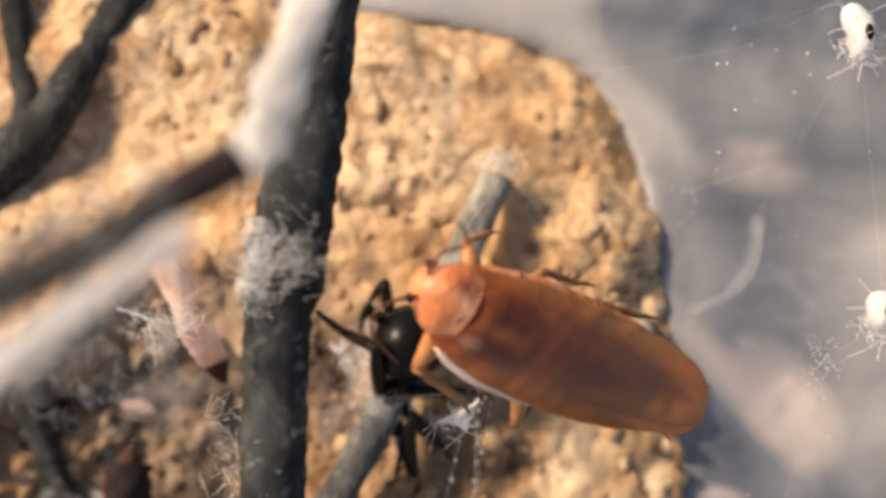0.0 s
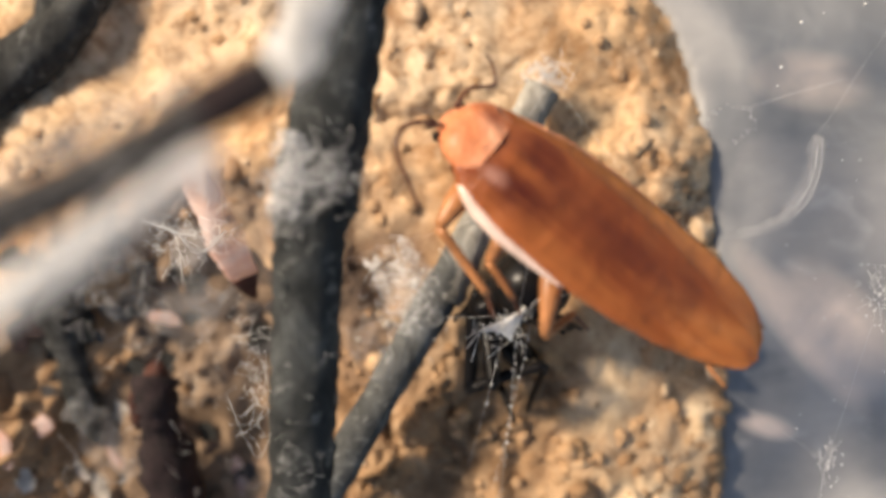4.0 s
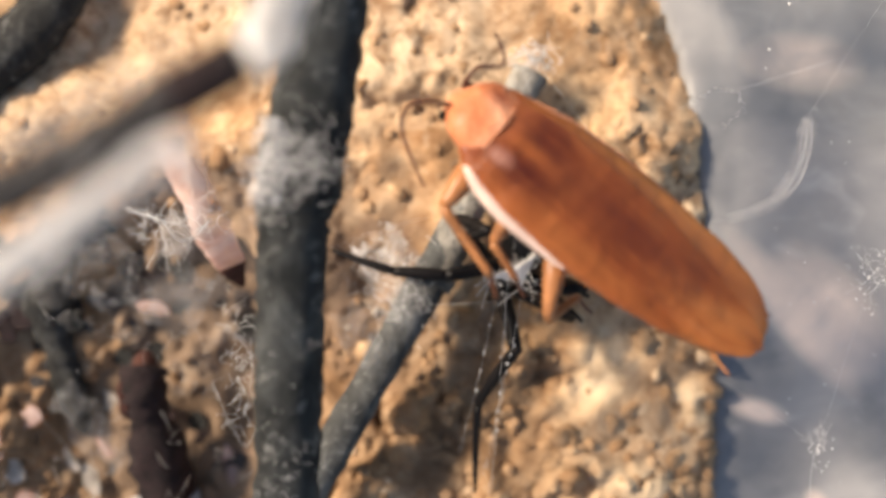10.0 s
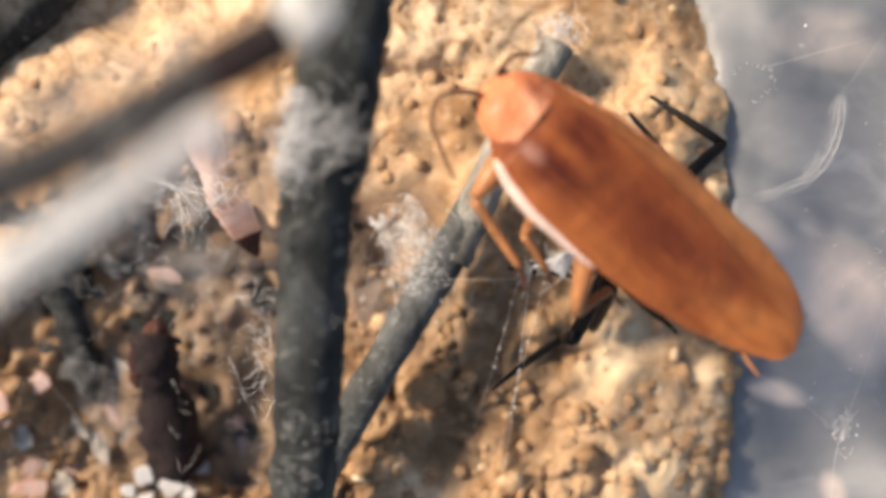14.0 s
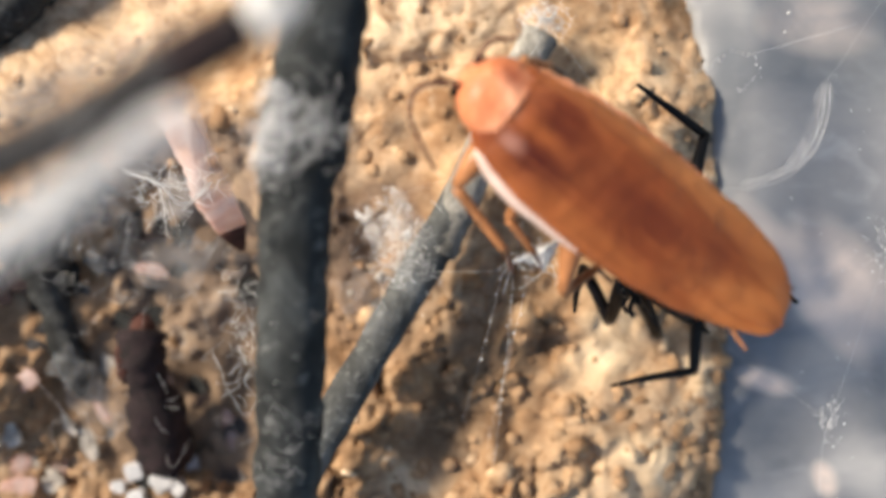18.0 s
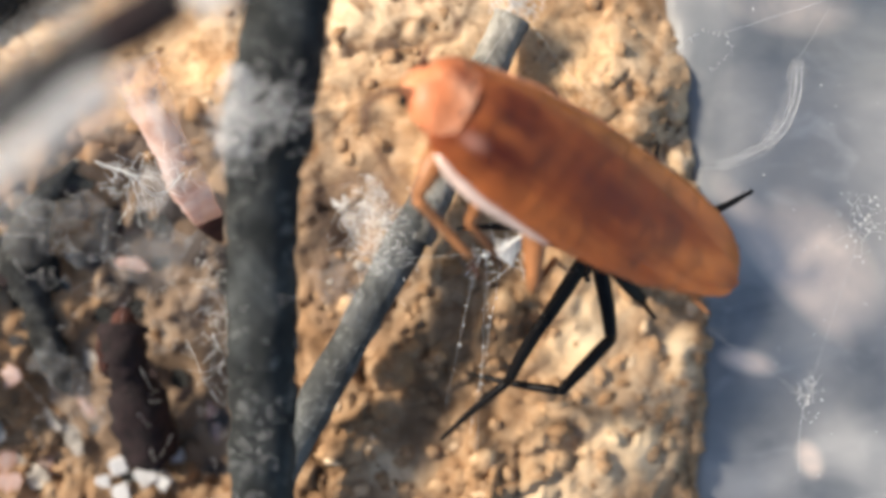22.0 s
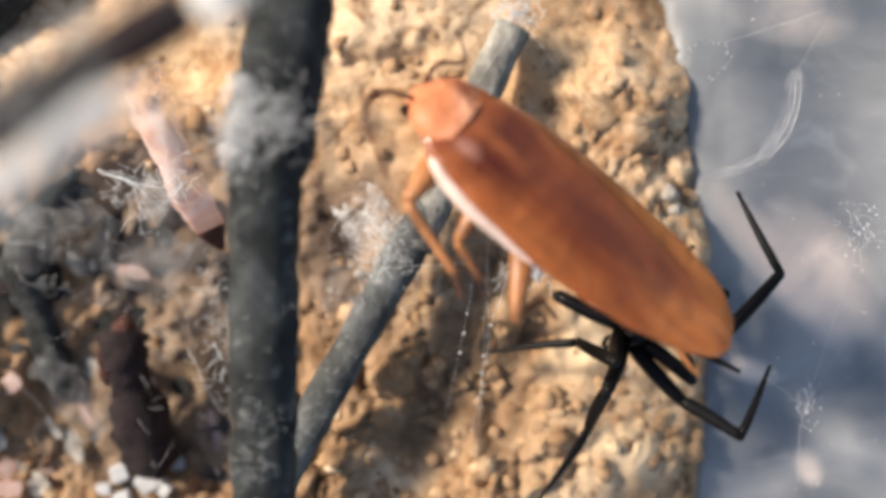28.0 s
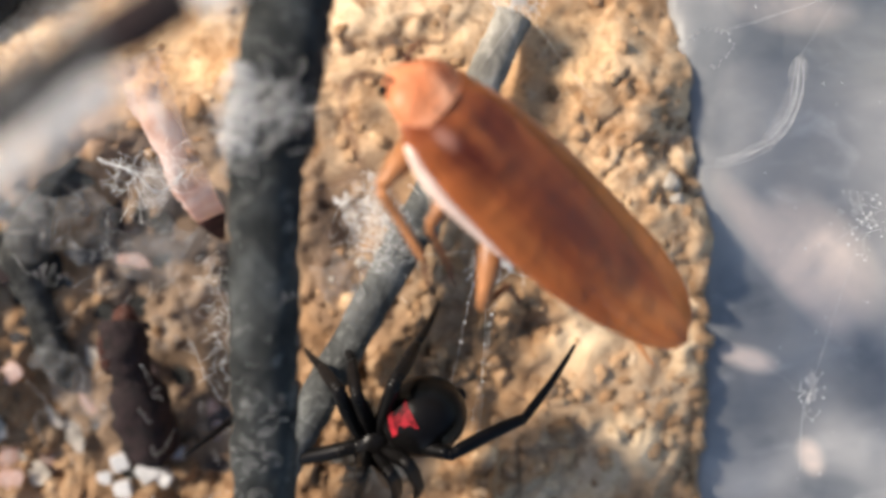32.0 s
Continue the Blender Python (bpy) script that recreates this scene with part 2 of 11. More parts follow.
def wing_material():
    k = Mat("amber wing", 0.38, spec=0.3)
    sp = k.t.nodes.new("ShaderNodeSeparateXYZ")
    k.t.links.new(k.tc.outputs["Object"], sp.inputs[0])
    vein = k.noise(900, 4, 0.55, 0.6, (0.12, 1.3, 1))
    cloud = k.noise(210, 4, 0.55, 0.6, (0.55, 1, 1))
    c = k.ramp(cloud, [(0.3, (0.16, 0.040, 0.014)), (0.5, (0.32, 0.095, 0.027)), (0.7, (0.50, 0.185, 0.055))])
    # lighter costal margins, amber tip
    c = k.mix(k.val(sp.outputs[1], 0.85, 0, -0.0033, -0.0018), c, (0.66, 0.27, 0.08))
    c = k.mix(k.val(sp.outputs[1], 0, 0.6, 0.0019, 0.0033), c, (0.40, 0.12, 0.03))
    c = k.mix(k.times(k.val(sp.outputs[0], 1, 0, -0.0100, -0.0058), k.val(cloud, 0.25, 0.85)), c, (0.54, 0.21, 0.055))
    # maroon shoulder marks and a dark middle field
    ragged = k.val(k.noise(620, 4, 0.6, 0.5), 0.6, 1.0, 0.36, 0.56)
    c = k.mix(k.times(k.blob(-0.0005, -0.0002, 0.0072, 0.0025, 0.0), 0.8), c, (0.13, 0.024, 0.009))
    c = k.mix(k.times(k.blob(0.0048, 0.0016, 0.0026, 0.0012, 0.25), ragged), c, (0.05, 0.009, 0.007))
    c = k.mix(k.times(k.blob(0.0054, -0.0013, 0.0027, 0.0011, 0.25), ragged), c, (0.07, 0.010, 0.006))
    c = k.mix(k.times(k.blob(0.0054, 0.0002, 0.0020, 0.0006, 0.1), 0.6), c, (0.52, 0.16, 0.04))
    # pale pink sheen on the left shoulder, painted into the colour
    c = k.mix(k.times(k.blob(0.0064, 0.0014, 0.0010, 0.0006, 0.1), 0.8), c, (0.60, 0.34, 0.26))
    streak = k.noise(1500, 3, 0.5, 0.3, (0.05, 1.0, 1))
    c = k.mix(k.val(streak, 0, 0.3, 0.5, 0.66), c, (0.44, 0.13, 0.033))
    c = k.mix(k.val(vein, 0, 0.4, 0.45, 0.7), c, (0.13, 0.026, 0.007))
    k.color(c)
    k.put("Coat Weight", 0.55).put("Coat Roughness", k.val(cloud, 0.08, 0.28))
    k.bump(vein, 0.00014, 0.5).bump(k.noise(260, 4, 0.55), 0.0009, 0.7)
    k.thin(0.34, (0.85, 0.27, 0.07))
    return k.m


def silk_material(name="white silk", gauzy=0.0, loosest=1.0):
    k = Mat(name, 0.45, spec=0.5)
    k.color((0.9, 0.89, 0.87))
    k.thin(0.4, (0.9, 0.89, 0.87))
    if gauzy:
        k.clear(k.val(k.noise(330, 6, 0.65, 0.8), loosest, gauzy, 0.38, 0.7))
    return k.m


STONE = rock_material()
LITTER = litter_material()
BARK = bark_material("grey weathered bark", 0.55, (0.93, 1.0, 0.98))
BARK_PALE = bark_material("pale dry bark", 1.7, (0.98, 1.0, 0.95))
BARK_BLEACHED = bark_material("bleached bark", 3.4, (1.0, 0.93, 0.80), 0.35)
BARK_BROWN = bark_material("brownish bark", 1.1, (1.0, 0.94, 0.91), 0.5)
BARK_DARK = bark_material("blackened bark", 0.55)
PLASTIC = plastic_material()
WING = wing_material()
SILK = silk_material()
GAUZE = silk_material("gauzy silk film", 0.25)
MATTED = silk_material("matted silk film", 0.0001, 0.5)
HAZE = silk_material("sparse silk film", 0.78)


def shield_material():
    k = Mat("orange chitin", 0.55, spec=0.2)
    c = k.ramp(k.noise(420, 4, 0.6, 0.5), [(0.3, (0.46, 0.12, 0.04)), (0.52, (0.66, 0.23, 0.10)), (0.72, (0.78, 0.38, 0.22))])
    c = k.mix(k.times(k.blob(0.0084, -0.0012, 0.0012, 0.0008, 0.2), 0.8), c, (0.22, 0.04, 0.015))
    k.color(c)
    k.put("Coat Weight", 0.25).put("Coat Roughness", 0.35)
    k.bump(k.noise(420, 4), 0.0009, 0.8)
    return k.m


PRONOTUM = shield_material()
CHITIN = plain("amber leg chitin", (0.33, 0.135, 0.05), 0.38, 0.35, 0.55, 500)
BELLY = plain("dark brown belly", (0.09, 0.022, 0.008), 0.4, 0.5, 0.3, 400)
BLACK = plain("glossy black chitin", (0.005, 0.0045, 0.0045), 0.3, 0.12, 0.3, 700)
BLACK_MATT = plain("matt black chitin", (0.006, 0.005, 0.005), 0.5, 0.15, 0.3, 700)
RED = plain("red marking", (0.20, 0.010, 0.016), 0.6, 0.1, 0.9, 1100)
def husk_material():
    k = Mat("pinkish dry husk", 0.5, spec=0.4)
    c = k.ramp(k.noise(230, 6, 0.65, 0.8), [(0.32, (0.66, 0.32, 0.22)), (0.48, (0.88, 0.66, 0.58)), (0.6, (0.95, 0.90, 0.87))])
    k.color(c)
    k.bump(k.noise(600, 4, 0.5, 0.3, (1.5, 0.5, 1)), 0.0003, 0.4)
    k.thin(0.4, (0.93, 0.66, 0.56))
    k.clear(k.val(k.noise(160, 4, 0.5, 0.4), 0.3, 0.85, 0.38, 0.62))
    return k.m


PINK = husk_material()
EARTH = plain("brown earth", (0.16, 0.11, 0.07), 0.95, 0.2, 0.4, 30, 0.002)
WOOD = plain("pale broken wood", (0.34, 0.27, 0.19), 0.85, 0.3, 0.4, 1500, 0.0002)
WHITE = plain("white crumb", (0.56, 0.55, 0.54), 0.6, 0.4, 0.2, 900, 0.0001)
WOOD_PALE = plain("bleached wood", (0.42, 0.37, 0.31), 0.85, 0.3, 0.5, 700, 0.0004)
WOOD_RED = plain("reddish rotten wood", (0.06, 0.022, 0.015), 0.85, 0.3, 0.5, 900, 0.0003)
CHAR = plain("charred reddish wood", (0.018, 0.010, 0.010), 0.85, 0.3, 0.6, 900, 0.0003)


# ---------------------------------------------------------------- geometry helpers
def mesh_of(name, verts, faces, material, smooth=True):
    me = bpy.data.meshes.new(name)
    me.from_pydata([tuple(v) for v in verts], [], faces)
    me.materials.append(material)
    if smooth:
        me.polygons.foreach_set("use_smooth", [True] * len(me.polygons))
    me.update()
    return me


def thing(name, verts, faces, material, smooth=True):
    """A top-level mesh from points in millimetres of the place; its origin is at its base."""
    v = np.asarray(verts, float) * MM
    o = np.array([v[:, 0].mean(), v[:, 1].mean(), v[:, 2].min()])
    ob = new(name, mesh_of(name, v - o, faces, material, smooth))
    ob.location = o
    return ob


def holder(name, at):
    ob = new(name)
    ob.empty_display_size = 0.002
    ob.location = [c * MM for c in at]
    return ob


def part(name, verts, faces, material, parent, label="", smooth=True, at=(0, 0, 0)):
    """A mesh under a thing, its points in millimetres of the thing's space."""
    ob = new(name, mesh_of(name, np.asarray(verts, float) * MM, faces, material, smooth))
    ob.parent = parent
    ob.location = [c * MM for c in at]
    if label:
        ob["label"] = label
    return ob


def tube(points, radii, sides=8, caps=True, rough=0.0, seed=0):
    """A tapered round bar along points."""
    p = np.asarray(points, float)
    n = len(p)
    r = np.broadcast_to(np.asarray(radii, float), (n,))
    tan = np.gradient(p, axis=0)
    tan /= np.linalg.norm(tan, axis=1)[:, None] + 1e-12
    ref = np.array([0, 0, 1.0]) if abs(tan[0][2]) < 0.9 else np.array([1.0, 0, 0])
    u = np.cross(ref, tan[0])
    u /= np.linalg.norm(u)
    rng = np.random.RandomState(seed)
    verts, faces = [], []
    for i in range(n):
        u = u - tan[i] * np.dot(u, tan[i])
        u /= np.linalg.norm(u)
        w = np.cross(tan[i], u)
        for s in range(sides):
            a = 2 * math.pi * s / sides
            k = r[i] * (1 + rough * rng.uniform(-1, 1))
            verts.append(p[i] + k * (math.cos(a) * u + math.sin(a) * w))
    for i in range(n - 1):
        for s in range(sides):
            a, b = i * sides + s, i * sides + (s + 1) % sides
            faces.append((a, b, b + sides, a + sides))
    if caps:
        faces.append(tuple(range(sides))[::-1])
        faces.append(tuple((n - 1) * sides + s for s in range(sides)))
    return verts, faces


def join(pieces):
    verts, faces = [], []
    for v, f in pieces:
        k = len(verts)
        verts.extend(v)
        faces.extend(tuple(i + k for i in q) for q in f)
    return verts, faces


def spline(points, n):
    """n points of a smooth line through the given ones."""
    p = np.asarray(points, float)
    t = np.linspace(0, len(p) - 1, n)
    out = []
    for x in t:
        i = min(int(x), len(p) - 2)
        f = x - i
        a, b, c, d = p[max(i - 1, 0)], p[i], p[i + 1], p[min(i + 2, len(p) - 1)]
        out.append(0.5 * (2 * b + (c - a) * f + (2 * a - 5 * b + 4 * c - d) * f * f + (3 * b - a - 3 * c + d) * f ** 3))
    return np.array(out)


def ball(center, radii, nu=14, nv=10, lump=0.0, seed=0):
    """A rounded body, its poles along x."""
    rng = np.random.RandomState(seed)
    c = np.asarray(center, float)
    verts, faces = [c + (radii[0], 0, 0)], []
    for j in range(1, nv):
        a = math.pi * j / nv
        for i in range(nu):
            b = 2 * math.pi * i / nu
            k = 1 + lump * rng.uniform(-1, 1)
            verts.append(c + k * np.array([radii[0] * math.cos(a), radii[1] * math.sin(a) * math.cos(b), radii[2] * math.sin(a) * math.sin(b)]))
    verts.append(c - (radii[0], 0, 0))
    for i in range(nu):
        faces.append((0, 1 + i, 1 + (i + 1) % nu))
        for j in range(nv - 2):
            a, b = 1 + j * nu + i, 1 + j * nu + (i + 1) % nu
            faces.append((a, a + nu, b + nu, b))
        a = 1 + (nv - 2) * nu
        faces.append((len(verts) - 1, a + (i + 1) % nu, a + i))
    return verts, faces


LATTICE = np.random.RandomState(5).rand(4, 256, 256)


def value_noise(x, y, scale, layer=0):
    """Smooth noise, -1 to 1, of a plane."""
    g = LATTICE[layer]
    x, y = x / scale + 31.7 * layer, y / scale + 17.3 * layer
    i, j = np.floor(x).astype(int), np.floor(y).astype(int)
    fx, fy = x - i, y - j
    fx, fy = fx * fx * (3 - 2 * fx), fy * fy * (3 - 2 * fy)
    i0, j0, i1, j1 = i % 256, j % 256, (i + 1) % 256, (j + 1) % 256
    return 2 * ((g[i0, j0] * (1 - fx) + g[i1, j0] * fx) * (1 - fy) + (g[i0, j1] * (1 - fx) + g[i1, j1] * fx) * fy) - 1


def fbm(x, y, scale, octaves=4, layer=0, gain=0.5):
    s, a, out = scale, 1.0, 0
    for k in range(octaves):
        out = out + a * value_noise(x, y, s, (layer + k) % 4)
        s, a = s * 0.5, a * gain
    return out


def lumps(x, y, cell, layer=0):
    """Round grains: 1 at each grain's middle, falling to 0 between grains."""
    g = LATTICE[layer]
    x, y = x / cell, y / cell
    i, j = np.floor(x).astype(int), np.floor(y).astype(int)
    best = np.full(x.shape, 9.0)
    for di in (-1, 0, 1):
        for dj in (-1, 0, 1):
            a, b = (i + di) % 256, (j + dj) % 256
            px, py = i + di + g[a, b], j + dj + LATTICE[(layer + 1) % 4][a, b]
            best = np.minimum(best, (x - px) ** 2 + (y - py) ** 2)
    return np.clip(1 - best / 0.55, 0, 1) ** 0.7


def inside(x, y, outline):
    """Distance from a closed outline, positive inside."""
    o = np.asarray(outline, float)
    d = np.full(x.shape, 1e9)
    odd = np.zeros(x.shape, bool)
    for (ax, ay), (bx, by) in zip(o, np.roll(o, -1, 0)):
        ex, ey = bx - ax, by - ay
        f = np.clip(((x - ax) * ex + (y - ay) * ey) / (ex * ex + ey * ey), 0, 1)
        d = np.minimum(d, np.hypot(x - ax - f * ex, y - ay - f * ey))
        hit = (ay > y) != (by > y)
        odd ^= hit & (x < ex * (y - ay) / (ey if ey else 1e-9) + ax)
    return np.where(odd, d, -d)


def grid_faces(nx, ny):
    i, j = np.meshgrid(np.arange(nx - 1), np.arange(ny - 1), indexing="ij")
    a = (i * ny + j).ravel()
    return np.stack([a, a + ny, a + ny + 1, a + 1], -1).tolist()


# ---------------------------------------------------------------- the place: ground, sheet
ground = thing("ground", [(-180, -180, -14), (180, -180, -14), (180, 180, -14), (-180, 180, -14)], [(0, 1, 2, 3)], EARTH)
tagged(ground, "bare brown earth under the plastic sheet", "ground", kind="structure")


OUTLINE = [(-45, 24), (-30, 22.5), (-18, 20.5), (-8, 18.6), (-1, 17.8), (5.5, 16.4), (10.8, 13.8), (13.5, 10.8), (15.2, 6.8), (16.1, 1.7),
           (16.8, -2.5), (17.4, -7), (18.0, -15), (18.2, -22), (17.7, -30), (12, -42), (-10, -46), (-45, -40)]


def sheet_height(x, y):
    """The sheet bears the stone and slopes away beyond it."""
    f = np.clip((y - 7) / 11, 0, 1)
    hinge = x - 19.4 + 8 * f * f * (3 - 2 * f)
    g = np.clip((y + 1) / 8, 0, 1)
    z = 16.9 - 1.0 * np.clip((y - 3) / 6, 0, 1) - (0.02 + 0.62 * g * g * (3 - 2 * g)) * np.maximum(0, np.sqrt(hinge ** 2 + 1.0) * 0.5 + hinge * 0.5 - 0.2)
    z = z + 0.40 * fbm(x, y, 13.0, 3, 1) * np.clip((x - 13) / 5, 0.0, 1) + 0.16 * fbm(x, y, 5.0, 3, 2) * np.clip((x - 15) / 6, 0.0, 1)
    z = z - 0.35 * np.maximum(0, y - 19) * np.clip((30 - x) / 20, 0, 1)
    z = z - 12.5 * np.clip((inside(x, y, OUTLINE) - 0.4) / 2.0, 0, 1)
    edge = np.maximum(np.abs(x) / 112, np.abs(y) / 108)
    z = np.maximum(z, np.where(x < 22, 4.8, -10)) - 22 * np.clip((edge - 0.8) / 0.2, 0, 1) ** 2
    return np.maximum(z, -13.6 + 0.3 * fbm(x, y, 9.0, 2, 3))


def plastic_sheet():
    """A crumpled sheet of plastic laid over the ground, with thickness."""
    xs = np.concatenate([np.arange(-112, 12, 2.5), np.arange(12, 45, 0.5), np.arange(45, 113, 2.5)])
    ys = np.concatenate([np.arange(-108, -34, 2.5), np.arange(-34, 26, 0.6), np.arange(26, 109, 2.5)])
    x, y = np.meshgrid(xs, ys, indexing="ij")
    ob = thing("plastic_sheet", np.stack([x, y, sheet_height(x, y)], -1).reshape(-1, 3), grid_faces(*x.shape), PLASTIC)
    so = ob.modifiers.new("thickness", "SOLIDIFY")
    so.thickness, so.offset = 0.0002, -1
    return tagged(ob, "dusty grey plastic sheet laid under the stone", "sheet", kind="structure")


plastic_sheet()

# ---------------------------------------------------------------- the stone
STONE_TOP = 18.5


def stone_height(x, y):
    d = inside(x, y, OUTLINE) + 0.5 * fbm(x, y, 3.0, 3, 1)
    hollow = np.clip(1.25 - np.hypot((x + 21.5) / 12.5, (y + 20) / 17.0), 0, 1)
    hollow = hollow * hollow * (3 - 2 * hollow)
    crumbly = np.clip(0.22 - 0.022 * y + 1.1 * fbm(x, y, 8.0, 4, 2), 0.0, 1)
    crumbly = crumbly * (0.3 + 0.7 * np.clip((-y - 1) / 9, 0, 1))
    crumbly = np.maximum(crumbly, 0.4 * np.clip(1.2 - np.hypot((x - 11.5) / 3.6, (y - 1.2) / 2.2) + 0.3 * fbm(x, y, 2.0, 2, 0), 0, 1))
    z = STONE_TOP + 0.03 * (x + 5) - 0.03 * y + 1.1 * fbm(x, y, 8.0, 4, 0)
    wx, wy = x + 1.9 * fbm(x, y, 3.6, 4, 3), y + 1.9 * fbm(x + 40, y, 3.6, 4, 2)
    billow = np.abs(value_noise(wx, wy, 4.2, 1)) + 0.55 * np.abs(value_noise(wx + 5, wy, 2.3, 2)) + 0.26 * np.abs(value_noise(wx, wy + 7, 1.25, 3)) + 0.12 * np.abs(value_noise(wx, wy, 0.7, 0))
    z += (0.02 + crumbly) * (0.5 + 1.35 * np.clip((-y - 8) / 6, 0, 1)) * billow + 0.62 * fbm(x + 1.2 * fbm(x, y, 3.0, 3, 1), y, 5.2, 6, 3, 0.45) + 0.35 * crumbly * lumps(wx, wy, 2.9, 1) + (0.16 + 0.3 * np.clip((-y - 8) / 6, 0, 1)) * crumbly * fbm(wx, wy, 1.5, 4, 1, 0.6)
    pits = np.clip(fbm(x, y, 2.9, 4, 3) - 0.30, 0, 1)
    z -= 1.9 * pits * np.clip(crumbly + 0.08, 0, 1)
    crack = np.abs(fbm(x + 13, y, 5.2, 4, 0))
    z -= 0.9 * np.clip(1 - crack / 0.07, 0, 1) * np.clip(crumbly * 2, 0, 1)
    z -= 5.0 * hollow
    z -= 1.6 * np.clip(1.3 - np.hypot((x - 2.2) / 2.6, (y + 11.4) / 1.9) + 0.3 * fbm(x, y, 1.6, 2, 1), 0, 1)
    e = np.clip(d / 4.5, 0, 1)
    z -= 2.6 * (1 - e) ** 1.6
    side = np.clip(-d / 1.6, 0, 1)
    return z * (1 - side) + 4.0 * side


xs, ys = np.arange(-47, 21.5, 0.24), np.arange(-48, 26.5, 0.24)
gx, gy = np.meshgrid(xs, ys, indexing="ij")
gz = stone_height(gx, gy)
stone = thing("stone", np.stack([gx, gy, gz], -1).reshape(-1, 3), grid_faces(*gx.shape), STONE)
tagged(stone, "crumbly tan sandstone lump with a rounded corner", "stone")


# ---------------------------------------------------------------- sticks
def stick(points, radii, material, label, n=60, sides=18, knots=0.10, seed=1, buds=(), end=None):
    """A stick with its bark, its pale broken ends and its knots."""
    p = spline(points, n)
    r = np.interp(np.linspace(0, 1, n), np.linspace(0, 1, len(radii)), radii)
    rng = np.random.RandomState(seed)
    r = r * (1 + knots * np.convolve(rng.uniform(-1, 1, n + 6), np.ones(7) / 4, "valid"))
    k = int(np.argmin(p[:, 2]))
    base = np.array([p[k][0], p[k][1], p[k][2] - r[k]])
    ob = holder("stick", base)
    part("bark", *tube(p - base, r, sides, False, 0.07, seed), material, ob)
    for a, b in ((0, 1), (n - 1, n - 2)):
        d = (p[a] - p[b]) / np.linalg.norm(p[a] - p[b])
        part("broken_end", *tube([p[a] - base - d * 0.3, p[a] - base, p[a] - base + d * 0.12, p[a] - base + d * 0.16], [r[a] * 0.97, r[a] * 0.96, r[a] * 0.7, 0.05], sides, True, 0.07, seed), end or WOOD, ob, "broken end")
    for f, a, size in buds:
        q = int(f * (n - 1))
        c = p[q] - base + r[q] * 0.9 * np.array([math.cos(radians(a)), 0, math.sin(radians(a))])
        part("knot", *ball(c, (size * 0.7, size, size * 0.7), 10, 8, 0.12, q), material, ob, "small bark knot")
    return tagged(ob, label, "stick")


stick([(10, 88, 12), (4.0, 66, 27), (-1.5, 45, 38), (-4.6, 27, 40.5), (-6.2, 14.5, 41), (-7.2, 7.5, 41), (-8.2, 1.5, 41.5), (-8.7, -1.6, 41.5), (-9.05, -3.4, 41.5), (-9.3, -9, 41), (-9.5, -15, 40.5), (-10.0, -23, 38.5), (-11, -33, 32), (-12.5, -44, 19.5)],
      [1.5, 1.55, 1.6, 1.7, 1.75, 1.95, 2.1, 2.2, 1.85, 1.78, 1.74, 1.72, 1.72, 1.7], BARK, "upright grey weathered stick with silk fuzz leaning over the stone", n=140, knots=0.06,
      buds=[(0.3, 5, 0.8), (0.31, 100, 0.5), (0.37, 20, 0.6), (0.5, 170, 0.7), (0.58, 60, 0.45), (0.66, 120, 0.5)])
twig = stick([(4.0, 5.3, 21.4), (2.2, 1.5, 21.5), (-1.3, -6.2, 22.3), (-5.2, -13.3, 24), (-10.5, -23, 25.5), (-14.8, -32, 24), (-18.2, -43, 19)],
      [1.15, 1.2, 1.25, 1.28, 1.3, 1.3, 1.3], BARK_PALE, "thinner grey twig with a cut end lying on the stone", n=70, seed=3,
      buds=[(0.08, 120, 0.3), (0.3, 100, 0.45), (0.36, 60, 0.4), (0.5, 130, 0.35)])
high_twig = stick([(-6.9, 3.1, 66), (-9.2, 1.8, 66), (-11.2, 0.5, 66), (-15.4, -1.7, 66.5), (-24, -6, 69), (-42, -14, 64), (-62, -21, 46), (-84, -27, 14)],
      [0.78, 0.80, 0.84, 0.82, 0.9, 0.95, 1.0, 1.0], BARK_BROWN, "brownish broken twig high above the stone", n=80, seed=5, end=CHAR)
stick([(-20.8, 25, 17), (-24.3, 18.2, 17.6), (-27.8, 12.6, 17.8), (-29.8, 9.4, 18), (-32.2, 7.2, 18), (-36.6, 3.8, 18), (-44, 0, 17.5)],
      [1.5, 1.55, 1.5, 1.8, 2.2, 2.2, 2.2], BARK_DARK, "dark forked branch lying across the stone", seed=7)
stick([(-32.5, 20, 17.6), (-31.6, 14, 17.6), (-31.0, 10.5, 17.8), (-31.6, 7.5, 18)],
      [1.2, 1.1, 1.2, 1.5], BARK_DARK, "dark side twig of the forked branch", seed=8)
stick([(-26.5, -4.4, 17.8), (-29.2, -7.6, 18.0), (-30.6, -11.5, 17.8), (-29.9, -15.0, 17.4), (-29.2, -18.5, 16.9), (-28.4, -21.5, 16.4)],
      [0.4, 1.0, 1.5, 0.9, 1.2, 0.4], BARK_DARK, "curved blackish bark piece lying in the litter", n=50, seed=9, knots=0.35)


